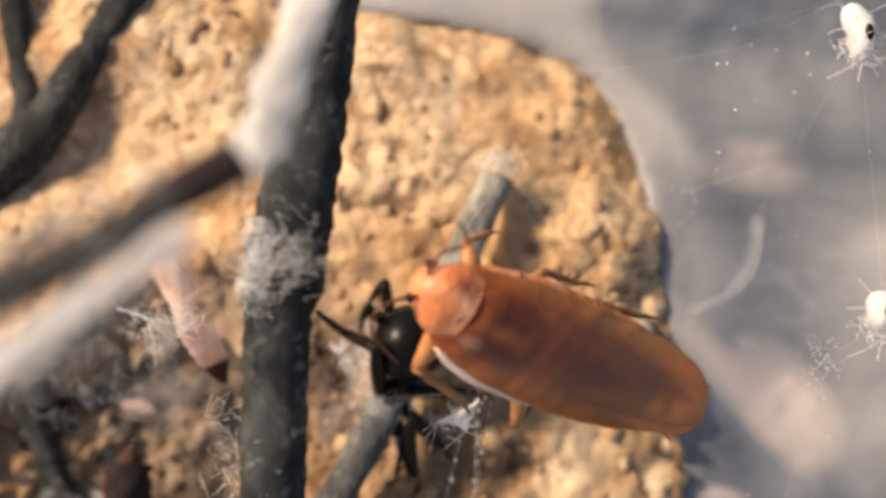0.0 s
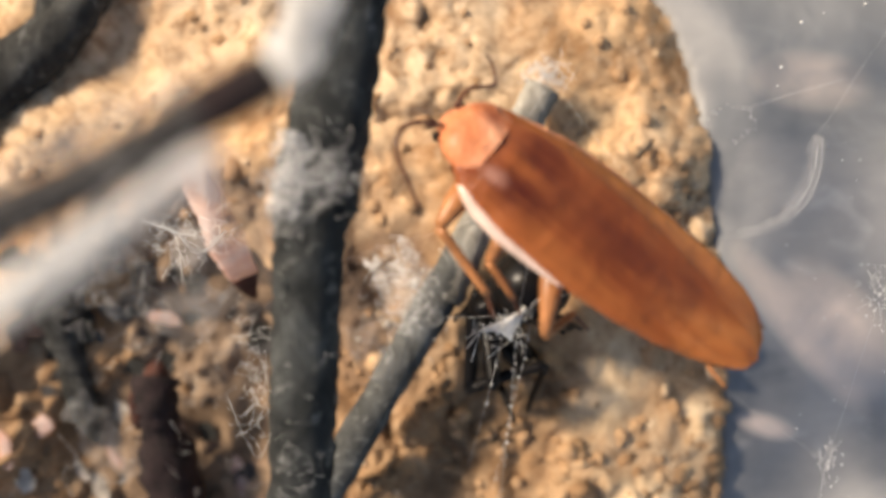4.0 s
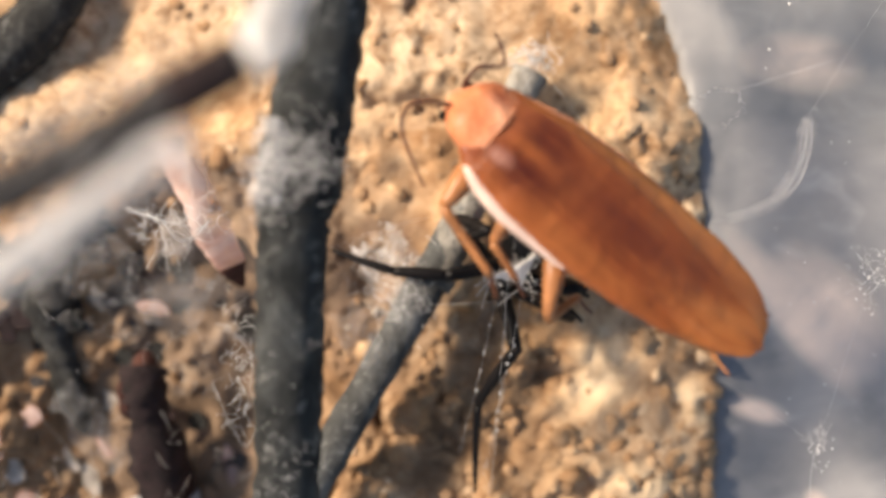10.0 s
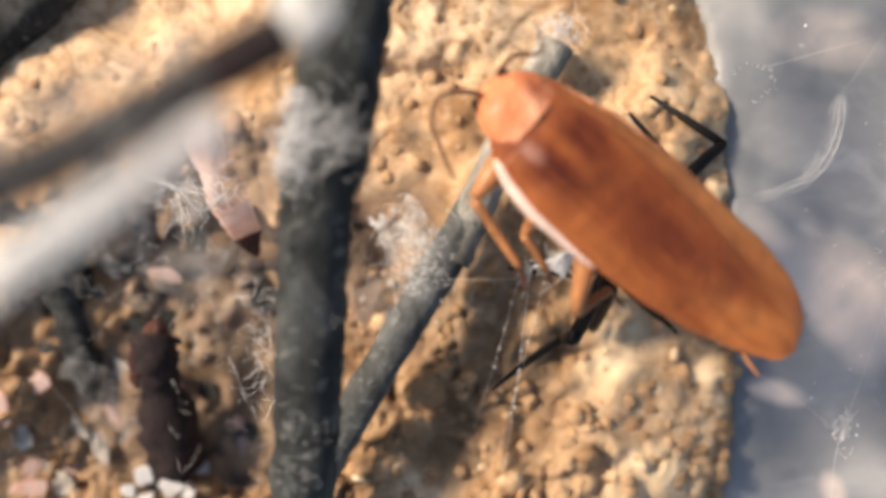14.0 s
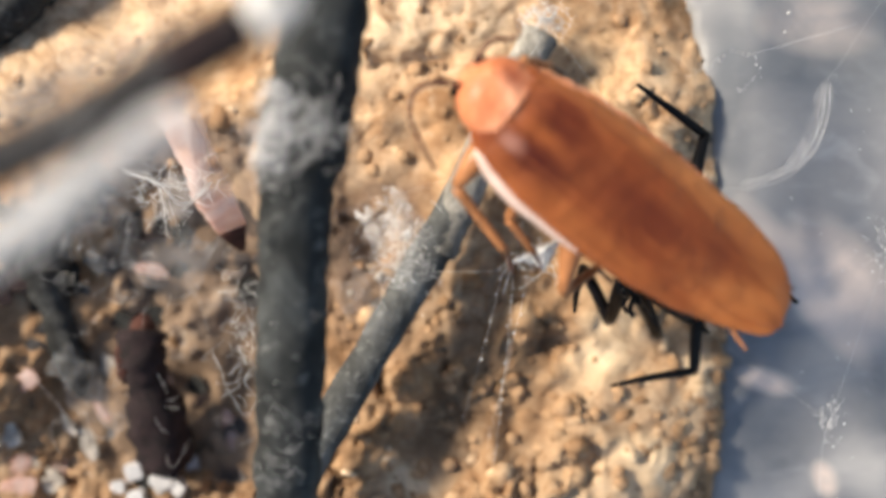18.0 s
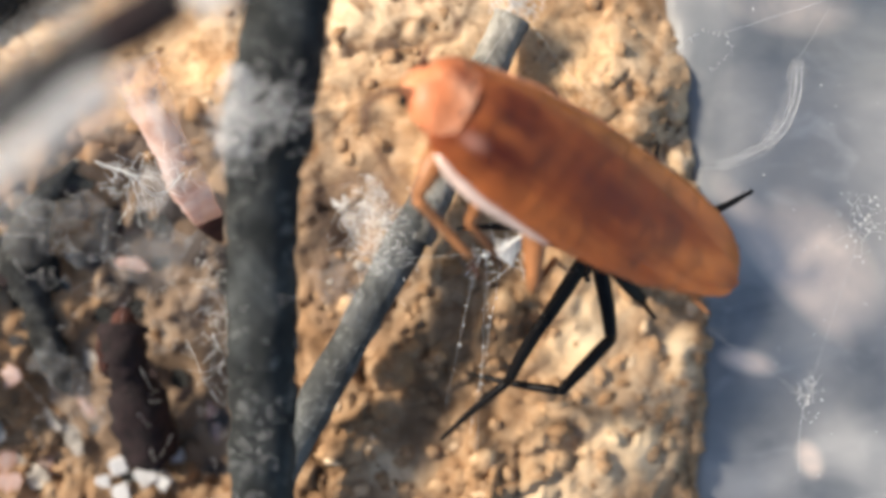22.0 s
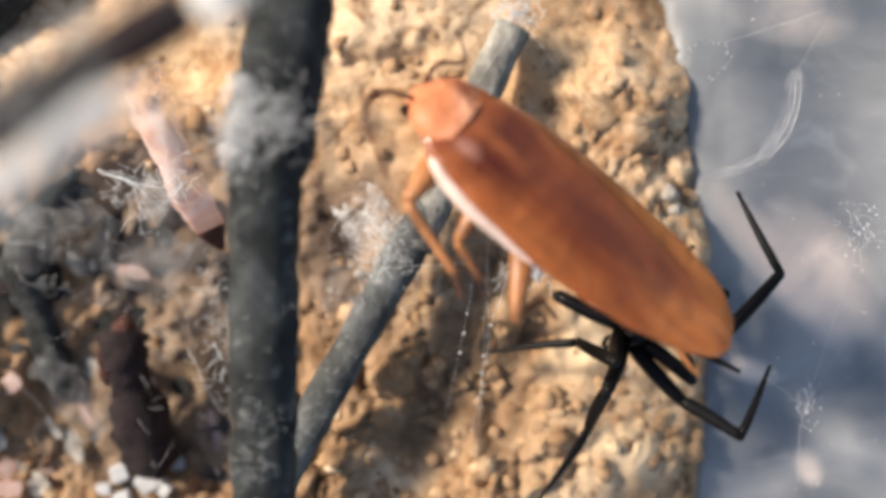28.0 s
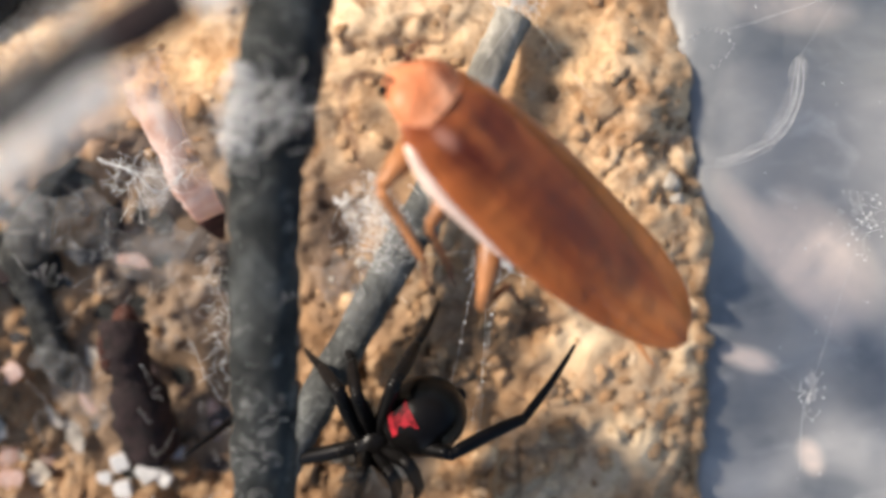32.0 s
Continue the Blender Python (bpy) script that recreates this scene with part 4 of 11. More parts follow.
def silk_clump():
    """A puckered kerchief of fresh silk drawn to three points."""
    ob = holder("silk_clump", (3.4, -8.2, 35.2))
    a, b, c = np.array([1.15, 0.95, 0.3]), np.array([-1.4, -0.45, 0.0]), np.array([0.35, -1.05, -0.2])
    rng = np.random.RandomState(77)
    n, verts = 12, []
    for i in range(n):
        for k in range(n):
            u, v = i / (n - 1), k / (n - 1)
            p = a * (1 - u) + (b * (1 - v) + c * v) * u
            belly = 16 * u * (1 - u) * v * (1 - v)
            verts.append(p + np.array([-0.10, 0.05, 0.30]) * belly + rng.normal(0, 0.04, 3) - p * 0.2 * math.sin(math.pi * v) * u * u)
    cloth = part("kerchief", verts, grid_faces(n, n), SILK, ob)
    so = cloth.modifiers.new("thickness", "SOLIDIFY")
    so.thickness = 0.00012
    lines = fuzz((-0.2, -0.1, 0.1), (0.6, 0.45, 0.15), 36, 0.8, 33) + [spline([q + rng.normal(0, 0.12, 3), (q + r) / 2 + (0, 0, -0.1), r], 8) for q, r in
        ((b, np.array([-2.3, -1.0, -0.2])), (b, np.array([-1.9, -2.4, -0.6])), (b, np.array([-2.2, -1.6, -0.3])), (a, np.array([1.9, 1.6, 0.9])), (c, np.array([-1.0, -2.2, -0.8])))]
    part("frayed_threads", *threads(lines, 0.02), SILK, ob)
    return tagged(ob, "bright white clump of fresh silk among the threads", "silk")


clump = silk_clump()


def wall_silk():
    rng = np.random.RandomState(52)
    lines = [p + rng.normal(0, 0.06, p.shape) for _ in range(7) for p in [spline([(21.3, 2.2, 26.5), (21.1, -0.6, 26.5), (19.8, -2.9, 26), (17.0, -4.4, 24.5)], 14) + rng.normal(0, 0.3, 3) * np.array([1, 0.7, 0.5])]]
    silk("wall_silk", lines, "streak of white silk strung beyond the stone", 0.008)
    film("silk_film", [(21.3, 2.2, 26.4), (21.1, 0.4, 26.4), (20.4, -1.6, 26.2), (19.6, -2.9, 26)], 0.55, 0.1, "soft white silk veil strung beyond the stone", 11, HAZE)
    loop = spline([(14.4, 2.8, 24.5), (15.2, 3.9, 25), (16.9, 4.0, 25), (17.4, 2.8, 25), (16.2, 1.6, 25)], 20)
    beads = [(*(q + rng.normal(0, 0.12, 3)), rng.uniform(0.02, 0.055)) for q in loop for _ in range(2)]
    silk("wall_silk", [wavy((14.0, 2.5, 19), (15.2, 3.9, 25), 8, 0.1, rng), wavy((16.9, 4.0, 25), (23.0, 6.0, 26), 8, 0.2, rng)],
         "loop of beaded silk at the stone's edge", 0.009, None, beads)
    beads = [(20.8 + rng.normal(0, 0.6), -17.2 + rng.normal(0, 0.7), 33 + rng.normal(0, 0.3), rng.uniform(0.02, 0.06)) for _ in range(22)]
    silk("wall_silk", fuzz((20.8, -17.2, 33), (0.45, 0.6, 0.3), 14, 0.7, 53) + [spline([(21.6, -15.8, 33), (20.8, -17.2, 33), (20.5, -19.0, 33), (20.8, -22.0, 32)], 12)],
         "bright knot of silk hung beyond the stone", 0.008, None, beads)
    beads = [(24.0 + rng.normal(0, 0.7), -7.0 + rng.normal(0, 1.1), 31.5, rng.uniform(0.02, 0.07)) for _ in range(46)]
    silk("wall_silk", fuzz((24.1, -7.0, 31.5), (0.6, 0.9, 0.2), 14, 0.8, 54), "scatter of silk specks strung beyond the stone", 0.009, None, beads)
    beads = [(rng.uniform(17, 25), rng.uniform(5, 15), 30.5, rng.uniform(0.03, 0.10)) for _ in range(16)] + [(rng.uniform(18, 26), rng.uniform(-24, 4), 31, rng.uniform(0.02, 0.05)) for _ in range(26)]
    silk("wall_silk", [wavy((9.0, 13.2, 22), (25.1, 15.4, 33.5), 16, 0.3, rng), wavy((10.5, 12.6, 22), (19.2, 13.0, 30), 12, 0.2, rng), wavy((19.2, 13.0, 30), (25.0, 15.6, 33.5), 10, 0.1, rng),
                       wavy((25.8, 11.8, 33.5), (27.2, -3.0, 33.4), 10, 0.1, rng), wavy((25.8, 13.4, 33.8), (88, 20, -9), 24, 0.6, rng), wavy((27.0, -4.0, 33.5), (88, -6, -9), 24, 0.6, rng),
                       wavy((27.0, -4.8, 33.3), (24.1, -7.0, 31.5), 6, 0.0, rng), wavy((24.1, -7.0, 31.5), (20.8, -17.2, 33), 10, 0.1, rng), wavy((20.8, -17.2, 33), (16.2, -15, 17.5), 8, 0.1, rng),
                       wavy((21.3, 2.4, 26.5), (25.2, 12.0, 33.4), 10, 0.1, rng), wavy((17.0, -4.4, 24.5), (15.4, -5, 18), 6, 0.0, rng)], "long threads that hold a white scrap beyond the stone", 0.0045, None, beads)


wall_silk()


def scrap(points, label):
    """A small white silk-wrapped scrap with a dark speck."""
    ob = holder("white_scrap", (points[1][0], points[1][1], points[1][2]))
    c = np.asarray(points[1])
    axis = spline(np.asarray(points) - c, 12)
    v, f = tube(axis, [0.3, 0.55, 0.7, 0.8, 0.85, 0.85, 0.82, 0.8, 0.75, 0.6, 0.4, 0.2], 12, True, 0.12, 6)
    part("wrapping", np.asarray(v) * (1, 1, 1), f, SILK, ob)
    v, f = ball((0.25, -0.1, 0.78), (0.28, 0.5, 0.16), 10, 8, 0.15, 2)
    part("speck", v, f, BLACK_MATT, ob, "small black speck")
    v, f = threads(fuzz((0, -0.6, 0), (0.7, 1.0, 0.3), 50, 1.4, 61), 0.025)
    part("loose_threads", v, f, SILK, ob)
    return tagged(ob, label, "scrap")


scrap([(24.9, 15.0, 33.6), (25.7, 13.3, 33.8), (25.6, 11.6, 33.4)], "white silk-wrapped scrap with a black speck hung beyond the stone")
scrap([(27.0, -2.6, 33.4), (27.0, -3.8, 33.5), (26.9, -5.0, 33.3)], "small white silk-wrapped scrap hung beyond the stone")


# ---------------------------------------------------------------- the cockroach (head towards +x, back up)
BROAD = ((0, 0.05, 0.17, 0.37, 0.6, 0.77, 0.88, 0.95, 0.985, 1.0), (0.64, 0.72, 0.88, 0.98, 1.0, 0.96, 0.84, 0.63, 0.38, 0.02))
LEAN = ((0, 0.06, 0.17, 0.40, 0.6, 0.75, 0.86, 0.94, 0.98, 1.0), (0.64, 0.88, 1.0, 1.03, 0.94, 0.77, 0.58, 0.40, 0.23, 0.02))


def half_width(u, side):
    """Half the width of the folded wings; u from 0 at the shoulders to 1 at the tip."""
    us, ws = LEAN if side > 0 else BROAD
    near = [np.interp(min(1, max(0, u + d)), us, ws) for d in (-0.03, -0.015, 0, 0.015, 0.03)] if 0.03 < u < 0.955 else [np.interp(u, us, ws)]
    return 3.85 * float(np.mean(near))


def wing(side, lift):
    verts, faces, n, m = [], [], 64, 15
    for i in range(n):
        u = math.sin(math.pi / 2 * i / (n - 1)) ** 0.92
        x = 8.7 - 20.4 * u
        w = max(half_width(min(u, 0.9995), side), 0.05) * (1 + 0.012 * math.sin(37 * u) * math.sin(11 * u))
        h = 1.55 * (0.75 + 0.25 * math.sin(math.pi * min(1, u * 1.3))) * (1 - 0.45 * u) * (0.78 + 0.22 * min(1, u / 0.07))
        for j in range(m):
            v = -0.42 + 1.42 * j / (m - 1)
            a = v * radians(86)
            y = w * math.sin(a)
            z = h * math.cos(a) ** 0.8 - 0.25 * u * u + lift * (1 - v) + 0.05 * math.sin(9 * v)
            x2 = x + (0.9 * (abs(v) - 0.3) if u < 0.05 else 0)
            verts.append((x2, side * y, z))
    for i in range(n - 1):
        for j in range(m - 1):
            a = i * m + j
            q = (a, a + m, a + m + 1, a + 1)
            faces.append(q if side < 0 else q[::-1])
    return verts, faces


def rounded_plate(cx, length, width, height, drop, n=18, m=17):
    """A domed shield, square behind and rounded in front."""
    verts, faces = [], []
    for i in range(n):
        u = math.sin(math.pi / 2 * (-1 + 2 * i / (n - 1)))
        w = width / 2 * max(0.02, 1 - max(0, (u + 0.75) / 1.75) ** 2.3) ** 0.5 * (0.95 + 0.05 * min(1, u + 1))
        for j in range(m):
            v = -1 + 2 * j / (m - 1)
            verts.append((cx + u * length / 2 + (0.25 * v * v if u < -0.5 else 0), w * v, height * (1 - 0.3 * max(0, u) ** 2) * (1 - 0.96 * v * v) ** 0.6 - drop * max(0, u) ** 2))
    for i in range(n - 1):
        for j in range(m - 1):
            a = i * m + j
            faces.append((a, a + m, a + m + 1, a + 1))
    return verts, faces


def insect_leg(hip, knee, ankle, toe, r, seed):
    """Femur, spiny tibia and foot of one leg as three lots of geometry."""
    rng = np.random.RandomState(seed)
    hip, knee, ankle, toe = (np.asarray(p, float) for p in (hip, knee, ankle, toe))
    femur = tube(spline([hip, (hip + knee) / 2 + (0, 0, 0.15), knee], 8), [r * 0.8, r * 1.25, r * 1.4, r * 1.4, r * 1.25, r, r * 0.8, r * 0.6], 10)
    shin = tube(spline([knee, (knee + ankle) / 2, ankle], 8), np.linspace(r * 0.62, r * 0.45, 8), 8)
    pieces = []
    d = (ankle - knee) / np.linalg.norm(ankle - knee)
    for k in range(9):
        p = knee + (ankle - knee) * (0.15 + 0.09 * k)
        s = np.cross(d, rng.normal(0, 1, 3))
        s = s / np.linalg.norm(s) * 0.55 + d * 0.35
        pieces.append(tube([p, p + s * 0.6, p + s], [0.05, 0.035, 0.008], 5))
    foot = tube(spline([ankle, ankle * 0.6 + toe * 0.4 + (0, 0, -0.1), toe], 9), np.linspace(r * 0.34, r * 0.16, 9), 7)
    return femur, shin, pieces, foot


def cockroach():
    ob = holder("cockroach", (7, -5, 32))
    tagged(ob, "reddish amber winged cockroach hanging in silk threads", "cockroach")
    v, f = wing(1, 0.07)
    left = part("wing", v, f, WING, ob, "glossy amber upper wing with fine veins")
    v, f = wing(-1, 0.0)
    right = part("wing", v, f, WING, ob, "glossy amber wing tucked under the other")
    # pale leading edge of each wing
    for side, reach, thick, mat in ((1, 0.40, 0.36, MARGIN), (-1, 0.6, 0.16, PRONOTUM)):
        edge = []
        for i in range(24):
            u = 0.02 + reach * i / 23
            edge.append((8.7 - 20.4 * u, side * half_width(u, side) * 0.985, 0.05 - 0.25 * u * u))
        r = [0.10 + thick * math.sin(math.pi * min(1, 0.25 + i / 30)) ** 0.7 for i in range(24)]
        v, f = tube(edge, r, 8)
        v = [(x, y, z if z > 0 else z * 0.6) for x, y, z in v]
        part("wing_margin", v, f, mat, left if side > 0 else right, "pale wing margin")
    v, f = rounded_plate(9.75, 3.3, 5.0, 1.15, 0.85)
    shield = part("pronotum", [(x, y, z + 0.10) for x, y, z in v], f, PRONOTUM, ob, "glossy orange neck shield")
    so = shield.modifiers.new("skin", "SOLIDIFY")
    so.thickness = 0.00025
    v, f = tube([(8.12 + 0.25 * (q / 2.35) ** 2, q, 0.10 + 1.15 * (1 - 0.96 * (q / 2.38) ** 2) ** 0.6) for q in np.linspace(-2.3, 2.3, 25)], 0.035, 6)
    part("shield_rim", v, f, PRONOTUM, shield, "hind rim of the neck shield")
    v, f = ball((10.75, 0, -0.75), (0.9, 1.25, 0.8), 14, 10)
    head = part("head", v, f, PRONOTUM, ob, "small orange head")
    for y in (1, -1):
        v, f = ball((11.1, y * 1.15, -0.6), (0.4, 0.35, 0.45), 10, 8)
        part("eye", v, f, BLACK, head, "dark eye")
    v, f = ball((-0.6, 0, -0.55), (9.0, 2.95, 1.15), 20, 16)
    body = np.asarray(v)
    body[:, 2] += 0.06 * np.sin(body[:, 0] * 4.5)
    part("abdomen", body, f, BELLY, ob, "dark ringed belly")
    v, f = ball((6.0, 0, -0.7), (3.6, 2.5, 1.1), 18, 12)
    part("thorax", v, f, CHITIN, ob)
    for y in (1, -1):
        v, f = tube(spline([(-8.6, y * 1.3, -0.7), (-10, y * 1.9, -0.6), (-11.3, y * 2.3, -0.4)], 8), np.linspace(0.22, 0.05, 8), 7)
        part("cercus", v, f, CHITIN, ob)
    v, f = tube(spline([(11.2, 0.7, 0.1), (12.4, 1.5, 0.3), (13.0, 2.6, 0.3), (12.4, 3.8, 0.2), (10.9, 4.6, -0.2), (9.4, 5.2, -0.8)], 40), np.linspace(0.17, 0.08, 40), 6)
    part("antenna", v, f, BELLY, ob, "long thin curved antenna")
    v, f = tube(spline([(11.4, -0.7, 0.1), (11.4, -2.2, 0.1), (10.4, -3.3, 0.2), (11.2, -4.1, 0.4), (11.9, -4.3, 0.7)], 36), np.linspace(0.15, 0.06, 36), 6)
    part("antenna", v, f, BELLY, ob, "long thin curved antenna")
    legs = [((8.0, 1.6, -1.2), (7.8, 5.2, -1.5), (3.1, 6.3, -2.3), (1.9, 7.0, -2.8), 0.56),
            ((4.6, 2.0, -1.3), (4.2, 4.7, -2.2), (1.6, 5.3, -3.0), (0.6, 5.7, -3.3), 0.46),
            ((1.6, 2.0, -1.3), (-1.0, 6.2, -1.9), (-1.8, 3.7, -2.8), (-3.2, 3.8, -3.2), 0.52),
            ((8.2, -1.6, -1.2), (9.2, -3.0, -2.2), (7.6, -3.9, -3.4), (6.6, -4.2, -3.9), 0.42),
            ((4.6, -2.0, -1.3), (3.4, -3.6, -2.3), (0.6, -3.8, -2.8), (-0.8, -4.2, -2.9), 0.45),
            ((1.6, -2.0, -1.3), (-1.2, -3.4, -2.2), (-4.6, -3.9, -2.4), (-6.2, -4.3, -2.5), 0.5)]
    for k, (hip, knee, ankle, toe, r) in enumerate(legs):
        femur, tibia, spines, foot = insect_leg(hip, knee, ankle, toe, r, 70 + k)
        leg = part("leg", *femur, CHITIN, ob, "amber spiny leg")
        part("tibia", *tibia, CHITIN, leg, "spiny shin")
        part("foot", *foot, CHITIN_DARK, leg)
        for q in spines:
            part("spine", *q, CHITIN_DARK, leg)
    for o in ob.children_recursive:
        o.data.transform(Matrix.Scale(0.905, 4))
    return ob


MARGIN = plain("pale wing margin", (0.72, 0.52, 0.42), 0.25, 0.6, 0.2, 400)
CHITIN_DARK = plain("dark brown chitin", (0.10, 0.035, 0.014), 0.35, 0.5, 0.3, 500)
roach = cockroach()


# ---------------------------------------------------------------- the spider (head towards +x)
LEG_LENGTHS = {"1": (5.8, 5.4, 6.8), "2": (4.7, 4.3, 5.4), "3": (4.0, 3.4, 4.4), "4": (5.4, 5.0, 6.0)}
LEGS = {}


def segment(length, r0, r1, sides=10, hairs=0, seed=0):
    """A leg's joint along +x, thickest near its root, with short bristles."""
    n = 10
    u = np.linspace(0, 1, n)
    p = np.stack([length * u, 0 * u, 0.02 * length * np.sin(math.pi * u)], -1)
    r = r0 + (r1 - r0) * u + 0.12 * r0 * np.sin(math.pi * u)
    r[0] *= 0.85
    pieces = [tube(p, r, sides), ball((0, 0, 0), (r0 * 0.95,) * 3, 8, 6)]
    rng = np.random.RandomState(seed)
    for k in range(hairs):
        f = rng.uniform(0.05, 0.98)
        a = rng.uniform(0, 6.3)
        q = np.array([length * f, (r0 + (r1 - r0) * f) * math.cos(a), (r0 + (r1 - r0) * f) * math.sin(a)])
        e = np.array([0.25, 0.24 * math.cos(a), 0.24 * math.sin(a)])
        pieces.append(tube([q, q + e * 0.5, q + e], [0.022, 0.015, 0.004], 3))
    return join(pieces)


def widow():
    ob = holder("spider", (0, -10, 24.5))
    tagged(ob, "glossy black widow spider with a red mark, wrapping its prey", "spider")
    v, f = ball((0, 0, 0), (1.35, 1.1, 0.8), 16, 12)
    v = [(x, y * (1 - 0.18 * max(0, x)), z) for x, y, z in v]
    part("cephalothorax", v, f, BLACK, ob, "glossy black front body")
    v, f = ball((-3.75, 0, 0.45), (2.75, 2.55, 2.55), 28, 22)
    abdomen = part("abdomen", v, f, BLACK, ob, "round glossy black abdomen")
    # hourglass: two wedges that meet at a waist, wrapped on the rounded skin
    verts, faces, n, m = [], [], 15, 7
    for i in range(n):
        s = -1 + 2 * i / (n - 1)
        half = 0.13 + 0.24 * abs(s) ** 0.9 + 0.04 * math.sin(9 * s)
        for j in range(m):
            c = -1 + 2 * j / (m - 1)
            lon, lat = radians(64 + 22 * s), half * c - 0.42
            d = np.array([math.cos(lon) * math.cos(lat), math.sin(lat), math.sin(lon) * math.cos(lat)])
            verts.append(np.array([-3.75, 0, 0.45]) + d * np.array([2.75, 2.55, 2.55]) * 1.006)
    for i in range(n - 1):
        for j in range(m - 1):
            a = i * m + j
            faces.append((a, a + m, a + m + 1, a + 1))
    part("red_mark", verts, faces, RED, abdomen, "red hourglass mark")
    v, f = ball((-6.35, 0, 0.1), (0.4, 0.45, 0.4), 10, 8)
    part("spinneret", v, f, BLACK_MATT, abdomen)
    for y in (1, -1):
        v, f = tube(spline([(1.1, y * 0.45, -0.1), (1.9, y * 0.75, 0.1), (2.4, y * 0.5, -0.3)], 8), [0.16, 0.17, 0.18, 0.18, 0.17, 0.15, 0.2, 0.12], 8)
        part("pedipalp", v, f, BLACK_MATT, ob)
        v, f = tube([(1.1, y * 0.22, -0.2), (1.5, y * 0.25, -0.5), (1.6, y * 0.2, -0.9)], [0.24, 0.22, 0.08], 8)
        part("fang", v, f, BLACK, ob)
    for side in "LR":
        for i in "1234":
            a, b, c = LEG_LENGTHS[i]
            k = ord(side) + int(i)
            LEGS[side + i] = {
                "femur": part("leg_femur", *segment(a, 0.50, 0.42, hairs=14, seed=k), BLACK, ob, "black thigh of a leg"),
                "tibia": part("leg_tibia", *segment(b, 0.42, 0.33, hairs=16, seed=k + 9), BLACK_MATT, ob, "black bristly shin of a leg"),
                "tarsus": part("leg_tarsus", *segment(c, 0.31, 0.11, hairs=16, seed=k + 19), BLACK_MATT, ob, "thin black foot of a leg")}
    return ob


spider = widow()


# ---------------------------------------------------------------- what moves
def rows_of(rows):
    return [(t, pose(x * MM, y * MM, z * MM, a, b, c)) for t, x, y, z, a, b, c in rows]


def motions():
    walk(roach, rows_of([
        (0, 7.01, -6, 40, -12, -27.1, 153), (0.5, 7.08, -5.35, 40, -8, -21.8, 154.2), (1, 6.54, -4.87, 40, -4, -7.6, 142), (1.5, 7.09, -5.24, 40, -8, -14.4, 150.3),
        (2, 5.54, -6.04, 40, -6, -8.9, 153.9), (2.5, 6.19, -5.21, 40, 5, -0, 146.9), (3, 5.73, -5.07, 40, 14, -0, 147.2), (3.5, 6.11, -3.68, 40, 19.8, -0, 143.2),
        (5.5, 6.25, -3.56, 40, 30, -8.1, 140.6), (6, 6.64, -3.64, 40, 34, -10, 139.5), (6.5, 6.8, -3.92, 40, 32.5, -6.8, 139.5), (7, 6.56, -3.77, 40, 32, -5.3, 140.7),
        (7.5, 6.77, -3.62, 40, 32.5, -5.7, 139.7), (8, 6.98, -3.49, 40, 33, -8.4, 140.3), (8.5, 7.4, -3.42, 40, 31.5, -7.2, 140.6), (9, 6.8, -3.33, 40, 30, -7.1, 139.5),
        (9.5, 7.05, -3.75, 40, 27, -0, 138.9), (10, 7.19, -3.52, 40, 22, -0, 141), (10.5, 7.11, -3.49, 40, 21, -0, 140.5), (11, 7.11, -3.24, 40, 22, -0, 142.2),
        (11.5, 7.09, -3.33, 40, 26, -0, 141.5), (12, 7.1, -3.09, 40, 38, -0, 142.7), (12.5, 7.06, -3.16, 40, 28, -9.7, 140.2), (13, 7.3, -2.89, 40, 19, -5.5, 139.3),
        (13.5, 7.28, -3.46, 40, 16.5, -0, 139.8), (14, 7.36, -4.38, 40, 14, -0, 140.9), (14.5, 7.09, -4.04, 40, 13, -0, 141.3), (15, 7.51, -3.98, 40, 14, -0, 140.7),
        (15.5, 7.2, -4.39, 40, 12, -0, 142.4), (17.5, 6.95, -4.27, 40, 8, -0, 143.2), (18, 7.46, -3.98, 40, 8, -3.4, 142.8), (18.5, 7.07, -4.55, 40, 10, -0, 142.3),
        (19, 6.8, -4.5, 40, 14, -0, 140.6), (19.5, 6.56, -4.3, 40, 16, -0, 138), (20, 6.07, -4.37, 40, 20, -0, 138.6), (20.5, 6.66, -4.15, 40, 26, -0, 138.4),
        (21, 7.08, -3.94, 40, 28, -17.5, 141), (21.5, 6.81, -4.53, 40, 22, -7.5, 142.7), (22, 6.92, -4.35, 40, 20, -15.6, 147.2), (22.5, 6.69, -5.17, 40, 16, -6.6, 144.5),
        (23, 6.41, -4.87, 40, 14, -11.3, 144.9), (23.5, 6.73, -5.03, 40, 14, -5.6, 144.7), (24, 6.27, -4.47, 40, 14, -9.8, 143.8), (24.5, 6.69, -4.91, 40, 14, -5.3, 143.9),
        (25, 5.18, -5.23, 40, 10, -4.3, 142.6), (25.5, 7.29, -4.65, 40, 18, -4, 139.4), (27.5, 6.5, -4.24, 40, 31, -18.1, 135.2), (28, 6.45, -5.61, 40, 34, -0, 140.1),
        (28.3, 7.29, -5.12, 40, 30, -14.7, 144), (28.6, 7.13, -5.45, 40, 30.71, -18.4, 145.2), (29, 7.19, -5.42, 40, 29, -14.4, 145.4), (29.5, 6.24, -5.51, 40, 23.5, -8.2, 140.9),
        (30, 5.42, -6.08, 40, 26, -15.6, 135.2), (30.5, 5.84, -5.26, 40, 26, -16.8, 139), (31, 5.4, -5.54, 40, 26, -16.4, 139.8), (31.4, 5.48, -5.77, 40, 26, -15.5, 139.5),
        (31.7, 5, -6.12, 40, 28, -11.4, 136.9), (32, 4.93, -5.7, 40, 30, -8.3, 136.5),
    ]))
